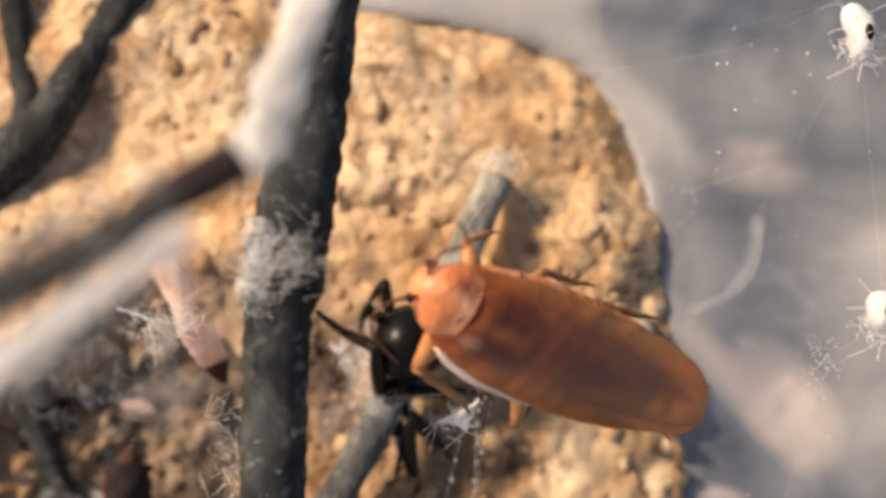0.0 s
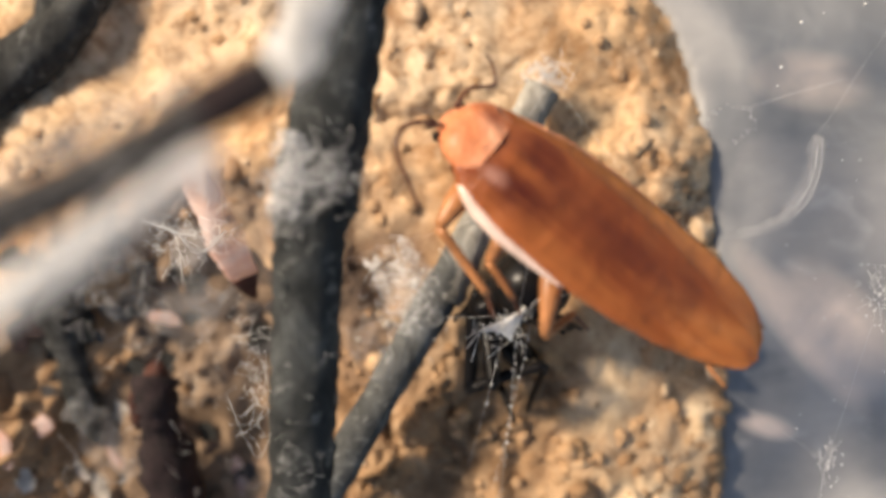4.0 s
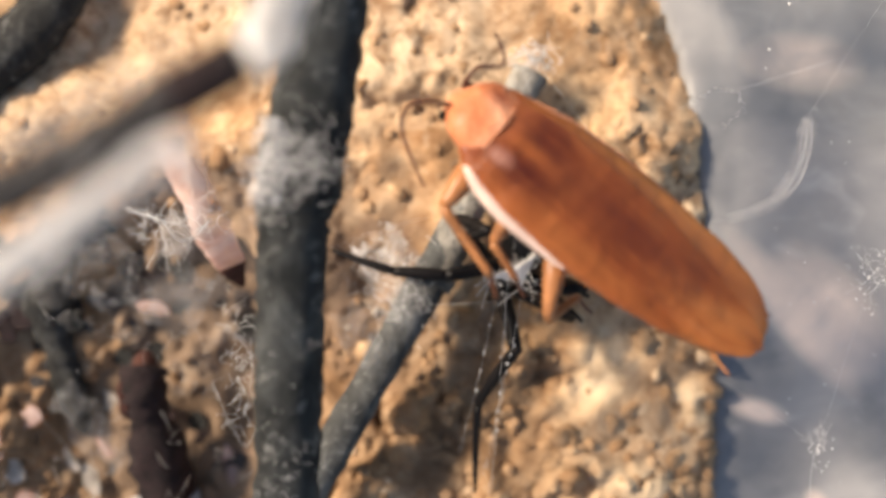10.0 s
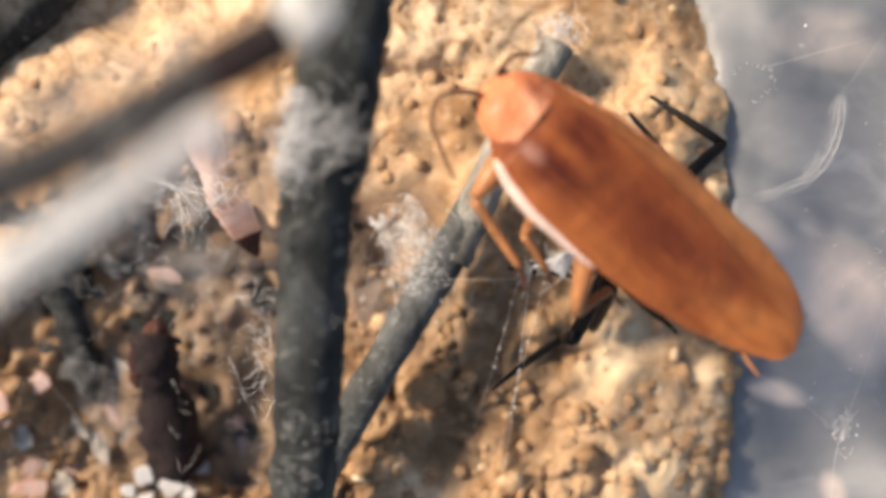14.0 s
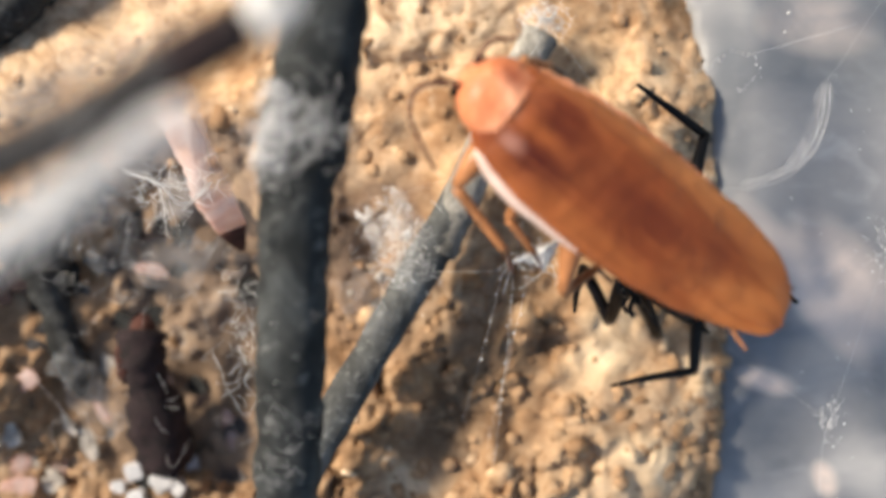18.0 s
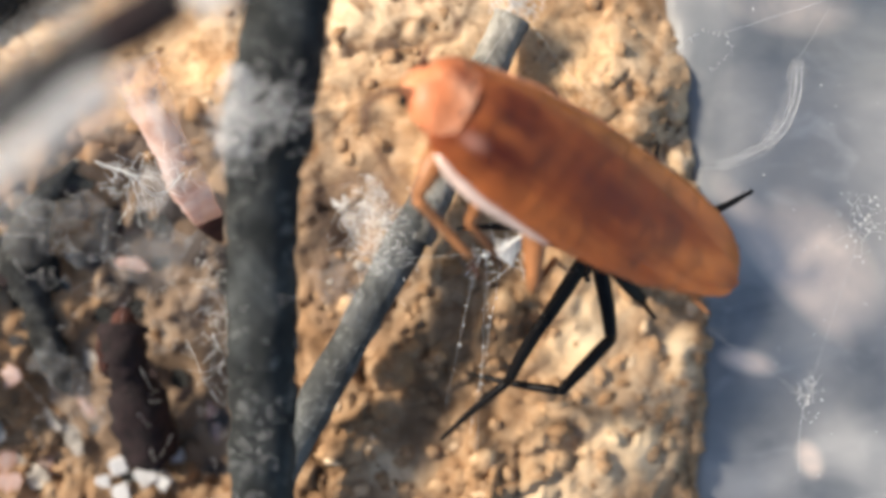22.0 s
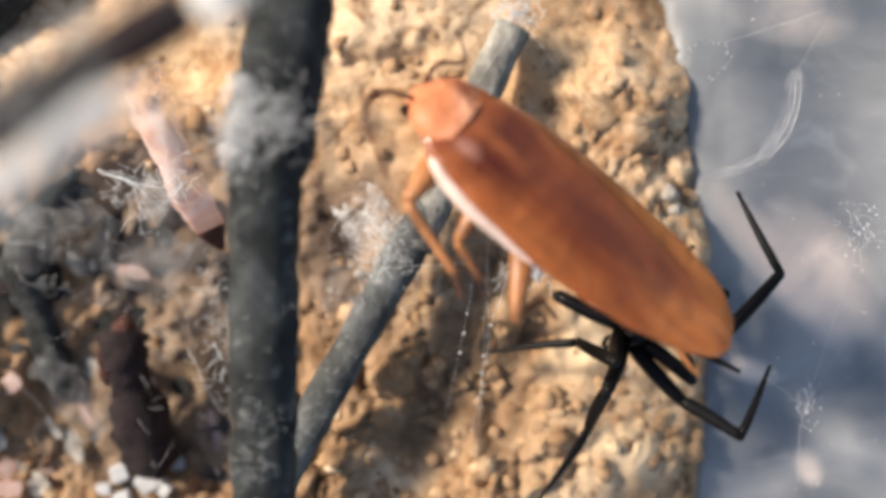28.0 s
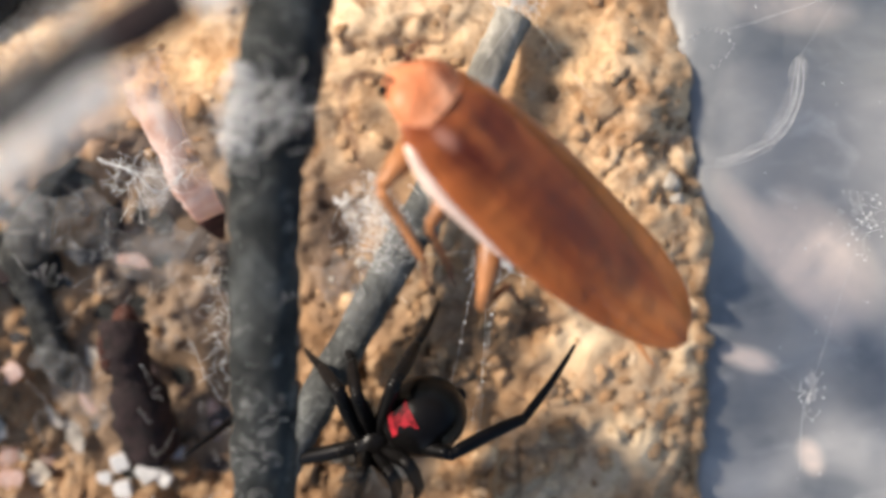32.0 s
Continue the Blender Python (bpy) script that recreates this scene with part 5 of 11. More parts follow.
    walk(spider, rows_of([
        (0, -3.53, -9.86, 24.26, 80, 15, -117), (1, -2.65, -10.05, 24.08, 80, 20, -150), (2, -1.72, -5.04, 23.77, 80, 30, 111), (3, 0.07, -11.47, 23.99, 80, 23, -119),
        (5.5, 0.75, -5.81, 23.60, 80, 36, 116), (6, 1.42, -5.93, 23.66, 80, 34, 117), (7, 2.28, -5.93, 23.47, 80, 41, 112), (8, 3.55, -7.86, 24.18, 80, 17, -129),
        (9, 2.56, -8.23, 24.41, 80, 10, -133), (10, 2.65, -8.15, 23.93, 80, 25, -130), (11, 5, -8.07, 24.24, 80, 15, -138), (12, 4.80, -11.58, 24.17, 80, 17, -82),
        (13, 8.42, -8.02, 24.75, 80, 0, -110), (14, 8.03, -8.97, 24.75, 80, 0, -109), (15, 9.54, -9.40, 24.75, 80, 0, -101), (17.5, 9.61, -10.47, 24.75, 80, 0, -100),
        (18, 10.34, -10.35, 24.75, 80, 0, -100), (19, 9.81, -8.81, 24.75, 80, 0, -112), (20, 10.02, -9.58, 24.75, 80, 0, -116), (21, 8.85, -9.84, 24.75, 80, 0, -119),
        (22, 9.52, -9.36, 24.75, 80, 0, -116), (23, 10.52, -11.40, 24.75, 80, 0, -107), (24, 11.38, -12.01, 24.75, 80, 0, -102), (25, 11.42, -13.36, 24.75, 80, 0, -107),
        (25.5, 11.49, -13.12, 24.75, 80, 0, -107), (27.5, 8.99, -11.91, 24.75, 80, 0, -123), (28, 11.93, -14.71, 24.27, 80, 14, -153), (28.5, 12.22, -15.11, 24.05, 80, 21, -158),
        (28.8, 14.64, -16.88, 23.47, 40, 41, -66), (29, 16.57, -17.12, 24, 12, 23, -16), (29.25, 15.98, -19.43, 24.75, 5, 0, -42), (29.5, 11.06, -21.20, 25.55, 2, 21, -101),
        (29.8, 6.13, -21.76, 27.25, 0, 0, -111), (30, 4.30, -20.86, 27.75, 0, 0, -130), (30.5, 3.59, -21.40, 27.75, 0, 0, -134), (31, -0.88, -20.05, 27.75, 0, 0, -157),
        (31.5, -3.64, -22.30, 27.75, 0, 0, -151), (32, -4.90, -21.92, 27.75, 0, 0, -149),
    ]))
    walk(clump, rows_of([
        (0, 1.06, -10.01, 35.2, 0, 0, 0), (1, 2.87, -9.65, 35.2, 0, 0, 0), (3, 1.02, -9.28, 35.2, 0, 0, 0), (5.5, 2.12, -8.63, 35.2, 0, 0, 0),
        (6, 2.04, -8.61, 35.2, 0, 0, 0), (7, 2.49, -9.25, 35.2, 0, 0, 0), (8, 1.05, -9.03, 35.2, 0, 0, 0), (9, 1.17, -8.41, 35.2, 0, 0, 0),
        (10, 2.66, -6.69, 35.2, 0, 0, 0), (11, 3.58, -7.87, 35.2, 0, 0, 0), (12, 3.64, -7.98, 35.2, 0, 0, 0), (13, 4.61, -8.58, 35.2, 0, 0, 0),
        (14, 3.65, -7.33, 35.2, 0, 0, 0), (18, 3.52, -7.49, 35.2, 0, 0, 0), (20, 3.22, -8.44, 35.2, 0, 0, 0), (23, 3.35, -8.15, 35.2, 0, 0, 0),
        (28, 4.76, -8.64, 35.2, 0, 0, 0), (31, 3.17, -8.51, 35.2, 0, 0, 0), (32, 3.14, -8.69, 35.2, 0, 0, 0),
    ]))
    walk(LEGS['L1']['femur'], rows_of([
        (0, 0.93, -0.04, -0.37, 0, 41, -4), (0.25, 0.93, -0.04, -0.37, 24, 35, 33), (0.5, 0.92, -0.04, -0.37, 37, 19, 62), (0.75, 0.92, -0.04, -0.37, 41, -1, 86),
        (1, 0.92, -0.04, -0.37, 37, -20, 110), (1.25, 0.92, -0.04, -0.37, 33, -10, 124), (1.5, 0.92, -0.04, -0.37, 32, -0, 136), (1.75, 0.92, -0.04, -0.37, 33, 10, 149),
        (2, 0.92, -0.04, -0.37, 36, 20, 162), (2.25, 0.92, -0.04, -0.37, 39, 40, 167), (2.5, 0.92, -0.04, -0.37, 45, 59, 175), (2.75, 0.92, -0.04, -0.37, 72, 77, -156),
        (3, 0.92, -0.04, -0.37, 167, 76, -60), (4.25, 0.92, -0.04, -0.37, 130, 65, -99), (5.5, 0.92, -0.04, -0.37, 117, 51, -113), (5.75, 0.92, -0.04, -0.37, 100, 32, -139),
        (6, 0.92, -0.04, -0.37, 94, 10, -156), (6.25, 0.92, -0.04, -0.37, 95, 6, -146), (6.5, 0.92, -0.04, -0.37, 96, 2, -137), (6.75, 0.92, -0.04, -0.37, 96, -2, -128),
        (7, 0.92, -0.04, -0.37, 95, -6, -118), (7.25, 0.92, -0.04, -0.37, 95, 11, -115), (7.5, 0.92, -0.04, -0.37, 97, 29, -111), (7.75, 0.92, -0.04, -0.37, 100, 46, -106),
        (8, 0.92, -0.04, -0.37, 109, 63, -95), (8.333, 0.92, -0.04, -0.37, 104, 68, -100), (8.667, 0.92, -0.04, -0.37, 97, 74, -108), (9, 0.92, -0.04, -0.37, 82, 79, -123),
        (9.333, 0.92, -0.04, -0.37, 97, 78, -108), (9.667, 0.92, -0.04, -0.37, 108, 76, -97), (10, 0.92, -0.04, -0.37, 116, 74, -88), (11, 0.92, -0.04, -0.37, 141, 70, -62),
        (12, 0.92, -0.04, -0.37, 88, 41, -123), (12.5, 0.92, -0.04, -0.37, 113, 46, -87), (13, 0.92, -0.04, -0.37, 137, 39, -53), (14, 0.92, -0.04, -0.37, 140, 14, -46),
        (15, 0.92, -0.04, -0.37, 140, -15, -58), (17.5, 0.92, -0.04, -0.37, 152, -31, -87), (17.667, 0.92, -0.04, -0.37, 147, -9, -74), (17.833, 0.92, -0.04, -0.37, 148, 13, -63),
        (18, 0.92, -0.04, -0.37, 154, 35, -49), (18.333, 0.92, -0.04, -0.37, 158, 33, -41), (18.667, 0.92, -0.04, -0.37, 162, 31, -34), (19, 0.92, -0.04, -0.37, 165, 28, -27),
        (20, 0.92, -0.04, -0.37, 165, 28, -27), (21, 0.92, -0.04, -0.37, 165, 28, -27), (21.333, 0.92, -0.04, -0.37, 168, 32, -22), (21.667, 0.92, -0.04, -0.37, 171, 36, -17),
        (22, 0.92, -0.04, -0.37, 174, 39, -11), (22.25, 0.92, -0.04, -0.37, 164, 26, -30), (22.5, 0.92, -0.04, -0.37, 159, 11, -45), (22.75, 0.92, -0.04, -0.37, 158, -5, -59),
        (23, 0.92, -0.04, -0.37, 161, -20, -73), (23.25, 0.92, -0.04, -0.37, 160, -23, -69), (23.5, 0.92, -0.04, -0.37, 158, -26, -64), (23.75, 0.92, -0.04, -0.37, 156, -29, -60),
        (24, 0.92, -0.04, -0.37, 153, -32, -55), (24.5, 0.92, -0.04, -0.37, 148, -2, -40), (25, 0.92, -0.04, -0.37, 152, 28, -26), (25.5, 0.92, -0.04, -0.37, 152, 28, -26),
        (26.5, 0.92, -0.04, -0.37, 143, 60, -38), (27.5, 0.92, -0.04, -0.37, 44, 80, -140), (27.667, 0.92, -0.04, -0.37, -79, 64, 95), (27.833, 0.92, -0.04, -0.37, -87, 32, 85),
        (28, 0.92, -0.04, -0.37, -88, -1, 81), (28.5, 0.92, -0.04, -0.37, -85, 14, 107), (28.65, 0.92, 0.16, -0.24, -86, -19, 120), (28.8, 0.92, 0.36, -0.10, -98, -51, 141),
        (28.9, 0.92, 0.36, -0.10, -85, -50, 124), (29, 0.92, 0.36, -0.10, -73, -47, 109), (29.062, 0.92, 0.36, -0.10, -61, -31, 90), (29.125, 0.92, 0.36, -0.10, -56, -14, 77),
        (29.188, 0.92, 0.36, -0.10, -56, 5, 67), (29.25, 0.92, 0.36, -0.10, -58, 23, 55), (29.5, 0.92, 0.36, -0.10, -72, 23, 21), (29.6, 0.92, 0.36, -0.10, -80, 30, 2),
        (29.7, 0.92, 0.36, -0.10, -92, 34, -19), (29.8, 0.92, 0.36, -0.10, -104, 34, -41), (29.85, 0.92, 0.36, -0.10, -104, 6, -42), (29.9, 0.92, 0.36, -0.10, -104, -23, -42),
        (29.95, 0.92, 0.36, -0.10, -103, -51, -44), (30, 0.92, 0.36, -0.10, -97, -80, -51), (30.125, 0.92, 0.36, -0.10, -146, -53, 2), (30.25, 0.92, 0.36, -0.10, -152, -22, 11),
        (30.375, 0.92, 0.36, -0.10, -153, 9, 16), (30.5, 0.92, 0.36, -0.10, -150, 39, 22), (30.625, 0.92, 0.36, -0.10, -156, 10, 9), (30.75, 0.92, 0.36, -0.10, -155, -20, -1),
        (30.875, 0.92, 0.36, -0.10, -146, -48, -17), (31, 0.92, 0.36, -0.10, -102, -70, -66), (31.125, 0.92, 0.36, -0.10, -122, -45, -43), (31.25, 0.92, 0.36, -0.10, -127, -19, -35),
        (31.375, 0.92, 0.36, -0.10, -128, 7, -29), (31.5, 0.92, 0.36, -0.10, -125, 33, -22), (31.625, 0.92, 0.36, -0.10, -126, 1, -26), (31.75, 0.92, 0.36, -0.10, -126, -30, -29),
        (31.875, 0.92, 0.36, -0.10, -121, -62, -36), (32, 0.92, 0.36, -0.10, -6, -83, -152),
    ]))
    walk(LEGS['L1']['tibia'], rows_of([
        (0, 5.28, -0.38, -4.18, 0, -26, 160), (0.25, 4.92, 2.58, -3.66, -23, -44, -161), (0.5, 3.46, 4.83, -2.23, -59, -43, -110), (0.75, 1.31, 5.75, -0.30, -81, -23, -72),
        (1, -0.95, 5.08, 1.62, -86, 2, -46), (1.25, -2.23, 4.71, 0.68, -87, 10, -59), (1.5, -3.27, 3.97, -0.35, -90, 17, -74), (1.75, -3.97, 2.91, -1.37, -96, 23, -89),
        (2, -4.28, 1.62, -2.32, -103, 27, -106), (2.25, -3.43, 0.99, -4.07, -108, -1, -127), (2.5, -2.03, 0.23, -5.35, -102, -30, -149), (2.75, -0.27, -0.56, -6.02, -75, -52, 172),
        (3, 1.64, -1.29, -5.99, -27, -52, 113), (4.25, 0.53, -2.45, -5.63, -55, -55, 147), (5.5, -0.55, -3.41, -4.86, -81, -49, 179), (5.75, -2.81, -3.25, -3.44, -85, -18, -172),
        (6, -4.28, -2.41, -1.36, -86, 14, -167), (6.25, -3.87, -3.25, -0.98, -92, 17, 170), (6.5, -3.31, -4, -0.58, -99, 18, 146), (6.75, -2.62, -4.63, -0.18, -106, 16, 123),
        (7, -1.82, -5.12, 0.22, -111, 11, 100), (7.25, -1.48, -5.19, -1.53, -111, -8, 109), (7.5, -0.91, -4.78, -3.16, -114, -28, 118), (7.75, -0.18, -3.92, -4.54, -122, -46, 132),
        (8, 0.66, -2.70, -5.52, -144, -61, 158), (8.333, 0.54, -2.15, -5.76, -139, -60, 152), (8.667, 0.42, -1.58, -5.94, -134, -60, 147), (9, 0.30, -0.99, -6.06, -129, -59, 142),
        (9.333, 0.53, -1.23, -6.03, -122, -61, 133), (9.667, 0.75, -1.45, -5.99, -114, -62, 124), (10, 0.98, -1.68, -5.93, -105, -63, 114), (11, 1.87, -1.83, -5.80, -125, -63, 136),
        (12, -1.44, -3.74, -4.17, -81, -42, 83), (12.5, 1.11, -4.08, -4.52, -106, -53, 117), (13, 3.63, -3.62, -4.04, -138, -50, 157), (14, 4.86, -4.07, -1.76, -137, -20, 156),
        (15, 3.89, -4.79, 1.15, -137, 16, 136), (17.5, 1.15, -4.99, 2.65, -152, 26, 94), (17.667, 2.47, -5.55, 0.56, -147, 3, 115), (17.833, 3.50, -5.06, -1.70, -150, -21, 135),
        (18, 4.03, -3.62, -3.71, -164, -41, 162), (18.333, 4.56, -3.25, -3.54, -160, -39, 155), (18.667, 5.05, -2.84, -3.33, -155, -37, 148), (19, 5.48, -2.39, -3.07, -152, -34, 141),
        (20, 5.48, -2.39, -3.08, -151, -34, 141), (21, 5.48, -2.40, -3.07, -151, -33, 141), (21.333, 5.48, -1.92, -3.42, -128, -44, 104), (21.667, 5.43, -1.41, -3.75, -99, -41, 63),
        (22, 5.33, -0.89, -4.04, -81, -26, 31), (22.25, 5.42, -2.66, -2.93, -82, -20, 34), (22.5, 4.92, -4.08, -1.49, -83, -14, 36), (22.75, 3.91, -4.99, 0.09, -83, -7, 38),
        (23, 2.51, -5.26, 1.61, -83, -1, 40), (23.25, 2.84, -5.01, 1.92, -83, 3, 62), (23.5, 3.16, -4.73, 2.21, -81, 6, 84), (23.75, 3.46, -4.41, 2.48, -78, 8, 106),
        (24, 3.74, -4.06, 2.73, -75, 9, 128), (24.5, 5.34, -3.79, -0.13, -75, -12, 138), (25, 5.53, -2.31, -3.06, -80, -33, 149), (25.5, 5.53, -2.31, -3.06, -79, -33, 148),
        (26.5, 3.21, -1.80, -5.40, -49, -42, 101), (27.5, 0.13, -0.70, -6.08, -22, -30, 56), (27.667, 0.69, 2.49, -5.58, -12, -6, 25), (27.833, 1.31, 4.87, -3.42, -16, 19, -3),
        (28, 1.82, 5.69, -0.29, -34, 39, -40), (28.5, -0.77, 5.34, -1.73, -38, 30, -45), (28.65, -1.85, 4.88, 1.68, -20, 44, -17), (28.8, -1.92, 2.70, 4.39, 7, 48, 20),
        (28.9, -1.16, 3.45, 4.35, -6, 36, 1), (29, -0.33, 4.09, 4.16, -12, 22, -12), (29.062, 0.91, 5.31, 2.92, -20, 4, -45), (29.125, 2.15, 5.86, 1.26, -17, -15, -76),
        (29.188, 3.22, 5.66, -0.58, -2, -29, -113), (29.25, 3.98, 4.74, -2.35, 20, -32, -155), (29.5, 5.91, 2.27, -2.36, 20, -5, -153), (29.6, 5.95, 0.55, -2.98, 17, 19, -171),
        (29.7, 5.49, -1.18, -3.32, 5, 40, 165), (29.8, 4.57, -2.77, -3.34, -23, 53, 127), (29.85, 5.24, -3.47, -0.66, -33, 58, 115), (29.9, 4.86, -3.24, 2.16, -46, 63, 99),
        (29.95, 3.53, -2.15, 4.43, -64, 65, 80), (30, 1.58, -0.45, 5.61, -82, 64, 60), (30.125, 4.39, 0.46, 4.54, -52, 75, 92), (30.25, 6.19, 1.34, 2.11, 8, 75, 153),
        (30.375, 6.44, 1.93, -0.96, 37, 64, -176), (30.5, 5.06, 2.06, -3.79, 47, 50, -164), (30.625, 6.56, 1.28, -1.13, 46, 63, -165), (30.75, 6.39, 0.22, 1.84, 44, 75, -167),
        (30.875, 4.60, -0.80, 4.23, 12, 88, 161), (31, 1.73, -1.47, 5.34, -125, 79, 24), (31.125, 3.90, -2.42, 4.03, -60, 82, 89), (31.25, 5.42, -2.76, 1.83, -18, 75, 132),
        (31.375, 5.96, -2.42, -0.80, -5, 65, 145), (31.5, 5.41, -1.49, -3.27, -0, 55, 151), (31.625, 6.15, -2.15, -0.25, -17, 64, 132), (31.75, 5.31, -2.06, 2.81, -45, 69, 102),
        (31.875, 3.16, -1.25, 5, -77, 67, 67), (32, 0.34, 0.05, 5.66, -98, 59, 44),
    ]))
    walk(LEGS['L1']['tarsus'], rows_of([
        (0, 0.72, 1.28, -1.82, 0, 14, -23), (0.25, 1.24, 1.29, 0.08, 4, 1, 6), (0.5, 2.11, 1.09, 1.42, 1, -12, 35), (0.75, 2.81, 1.02, 1.84, -9, -22, 67),
        (1, 2.82, 1.22, 1.40, -23, -25, 101), (1.25, 0.48, 0.14, -0.26, -36, -18, 135), (1.5, -1.82, -0.98, -1.93, -43, -5, 166), (1.75, -3.89, -2.06, -3.49, -42, 9, -164),
        (2, -5.59, -2.99, -4.80, -34, 20, -133), (2.25, -6.70, -3.30, -3.92, -42, 17, -159), (2.5, -6.06, -2.14, -2.64, -48, 10, 177), (2.75, -3.54, -0.12, -1.75, -50, 2, 154),
        (3, 0.35, 1.79, -1.75, -49, -7, 131), (4.25, -2.04, -0.78, -1.18, -48, 10, 146), (5.5, -4.07, -3.38, -0.76, -43, 26, 163), (5.75, -7.91, -3.92, -1.78, -55, 19, 133),
        (6, -9.39, -3.57, -2.66, -62, 8, 105), (6.25, -8.94, -2.33, -2.58, -49, 36, 138), (6.5, -7.57, -1.13, -2.23, -10, 49, -167), (6.75, -5.41, -0.25, -1.63, 25, 33, -116),
        (7, -2.72, 0.10, -0.81, 35, 3, -85), (7.25, -3.18, -0.13, -0.74, 37, 45, -81), (7.5, -3.18, -0.57, -0.66, 81, 85, -35), (7.75, -2.70, -1.13, -0.66, -155, 51, 90),
        (8, -1.77, -1.71, -0.80, -152, 10, 94), (8.333, -1.82, -0.92, -1.06, -159, 39, 79), (8.667, -1.86, -0.10, -1.27, 172, 63, 43), (9, -1.89, 0.74, -1.44, 107, 61, -29),
        (9.333, -1.28, 0.69, -1.32, -161, 74, 67), (9.667, -0.65, 0.63, -1.21, -123, 45, 109), (10, -0.02, 0.56, -1.12, -117, 13, 121), (11, 0.12, -0.14, -0.99, -120, 2, 98),
        (12, -0.98, 0.24, -0.54, -120, -0, 118), (12.5, -0.37, -1.16, -0.23, -120, -0, 97), (13, 0.46, -2.28, 0.12, -120, -0, 75), (14, 0.24, -1.98, 0.10, -120, -12, 73),
        (15, 0.18, -1.15, -0.31, -120, -17, 76), (17.5, 0.81, -0.14, 0.29, -125, -31, 86), (17.667, 0.20, -0.66, 0.31, -123, -20, 83), (17.833, -0.07, -1.50, 0.23, -123, -10, 81),
        (18, 0.17, -2.38, -0.14, -122, 1, 78), (18.333, 0.78, -1.47, -0.12, -128, 19, 49), (18.667, 1.39, -0.54, -0.10, -143, 31, 14), (19, 1.98, 0.41, -0.07, -165, 33, -26),
        (20, 2, 0.41, -0.05, -165, 33, -26), (21, 1.99, 0.48, -0.12, -166, 32, -27), (21.333, 4.52, 1.84, 0.34, -169, 7, -38), (21.667, 7.27, 2.20, -0.18, -168, -19, -48),
        (22, 9.47, 1.61, -1.63, -161, -43, -62), (22.25, 9.65, 0.14, -1.07, -122, -70, -107), (22.5, 9.18, -1.02, -0.21, -42, -59, 167), (22.75, 8.14, -1.71, 0.78, -26, -28, 145),
        (23, 6.66, -1.80, 1.70, -24, 6, 133), (23.25, 5.39, -0.26, 1.67, -22, 40, 138), (23.5, 3.74, 0.61, 1.67, -9, 73, 152), (23.75, 1.98, 0.73, 1.72, 133, 71, -64),
        (24, 0.42, 0.12, 1.86, 144, 37, -52), (24.5, 1.44, -0.23, 1.02, 153, 36, -35), (25, 1.69, 0.04, -0.09, 162, 32, -20), (25.5, 1.69, 0.05, -0.08, 162, 32, -20),
        (26.5, 2.45, 2.16, -1.81, 162, 35, -19), (27.5, 2.77, 3.18, -3.40, 163, 39, -18), (27.667, 5.55, 4.78, -5.02, 166, 37, -13), (27.833, 6.40, 4.63, -5.21, 169, 35, -7),
        (28, 5.05, 3.02, -3.70, 172, 33, -2), (28.5, 2.50, 2.03, -4.47, -180, 47, 10), (28.65, 1.85, 3.72, -2.08, -167, 29, 30), (28.8, 1.47, 3.91, 0.36, -163, 9, 44),
        (28.9, 3.20, 3.53, 1.16, -166, 2, 6), (29, 4.56, 3.04, 2.13, -165, -6, -31), (29.062, 4.73, 1.52, 2.53, -165, 1, -18), (29.125, 3.40, 0.80, 2.67, -164, 9, -5),
        (29.188, 1.42, 1.32, 2.08, -161, 16, 9), (29.25, -0.18, 2.82, 0.51, -156, 22, 24), (29.5, 1.11, -0.15, -1.92, -156, -4, 27), (29.6, 0.90, -0.24, -4.71, -152, -29, 15),
        (29.7, 1.47, -0.14, -6.78, -139, -52, -5), (29.8, 2.62, -0.15, -7.64, -97, -66, -53), (29.85, 4.04, -0.90, -5.26, -122, -35, -22), (29.9, 4.45, -0.79, -2.64, -126, -0, -10),
        (29.95, 3.92, 0.14, -0.45, -122, 34, 2), (30, 2.75, 1.62, 0.76, -98, 65, 33), (30.125, 4.35, 1.86, -0.67, -102, 32, 27), (30.25, 4.93, 1.97, -3.10, -103, -2, 24),
        (30.375, 4.05, 1.75, -5.80, -102, -36, 21), (30.5, 1.72, 1.08, -7.91, -96, -70, 14), (30.625, 4.17, 0.62, -5.92, -97, -35, 16), (30.75, 5.07, -0.09, -3.39, -97, -0, 16),
        (30.875, 4.42, -0.73, -1.17, -97, 34, 17), (31, 2.69, -1.04, 0.05, -96, 69, 19), (31.125, 3.91, -1.67, -1.32, -109, 36, 2), (31.25, 4.48, -1.73, -3.39, -111, 2, -3),
        (31.375, 4.10, -1.14, -5.70, -110, -33, -9), (31.5, 2.70, 0.01, -7.69, -99, -66, -22), (31.625, 4.55, -0.41, -5.11, -120, -35, 3), (31.75, 4.92, -0.16, -2.23, -123, -2, 14),
        (31.875, 3.99, 0.72, 0.04, -120, 31, 23), (32, 2.35, 1.97, 1.04, -104, 63, 45),
    ]))
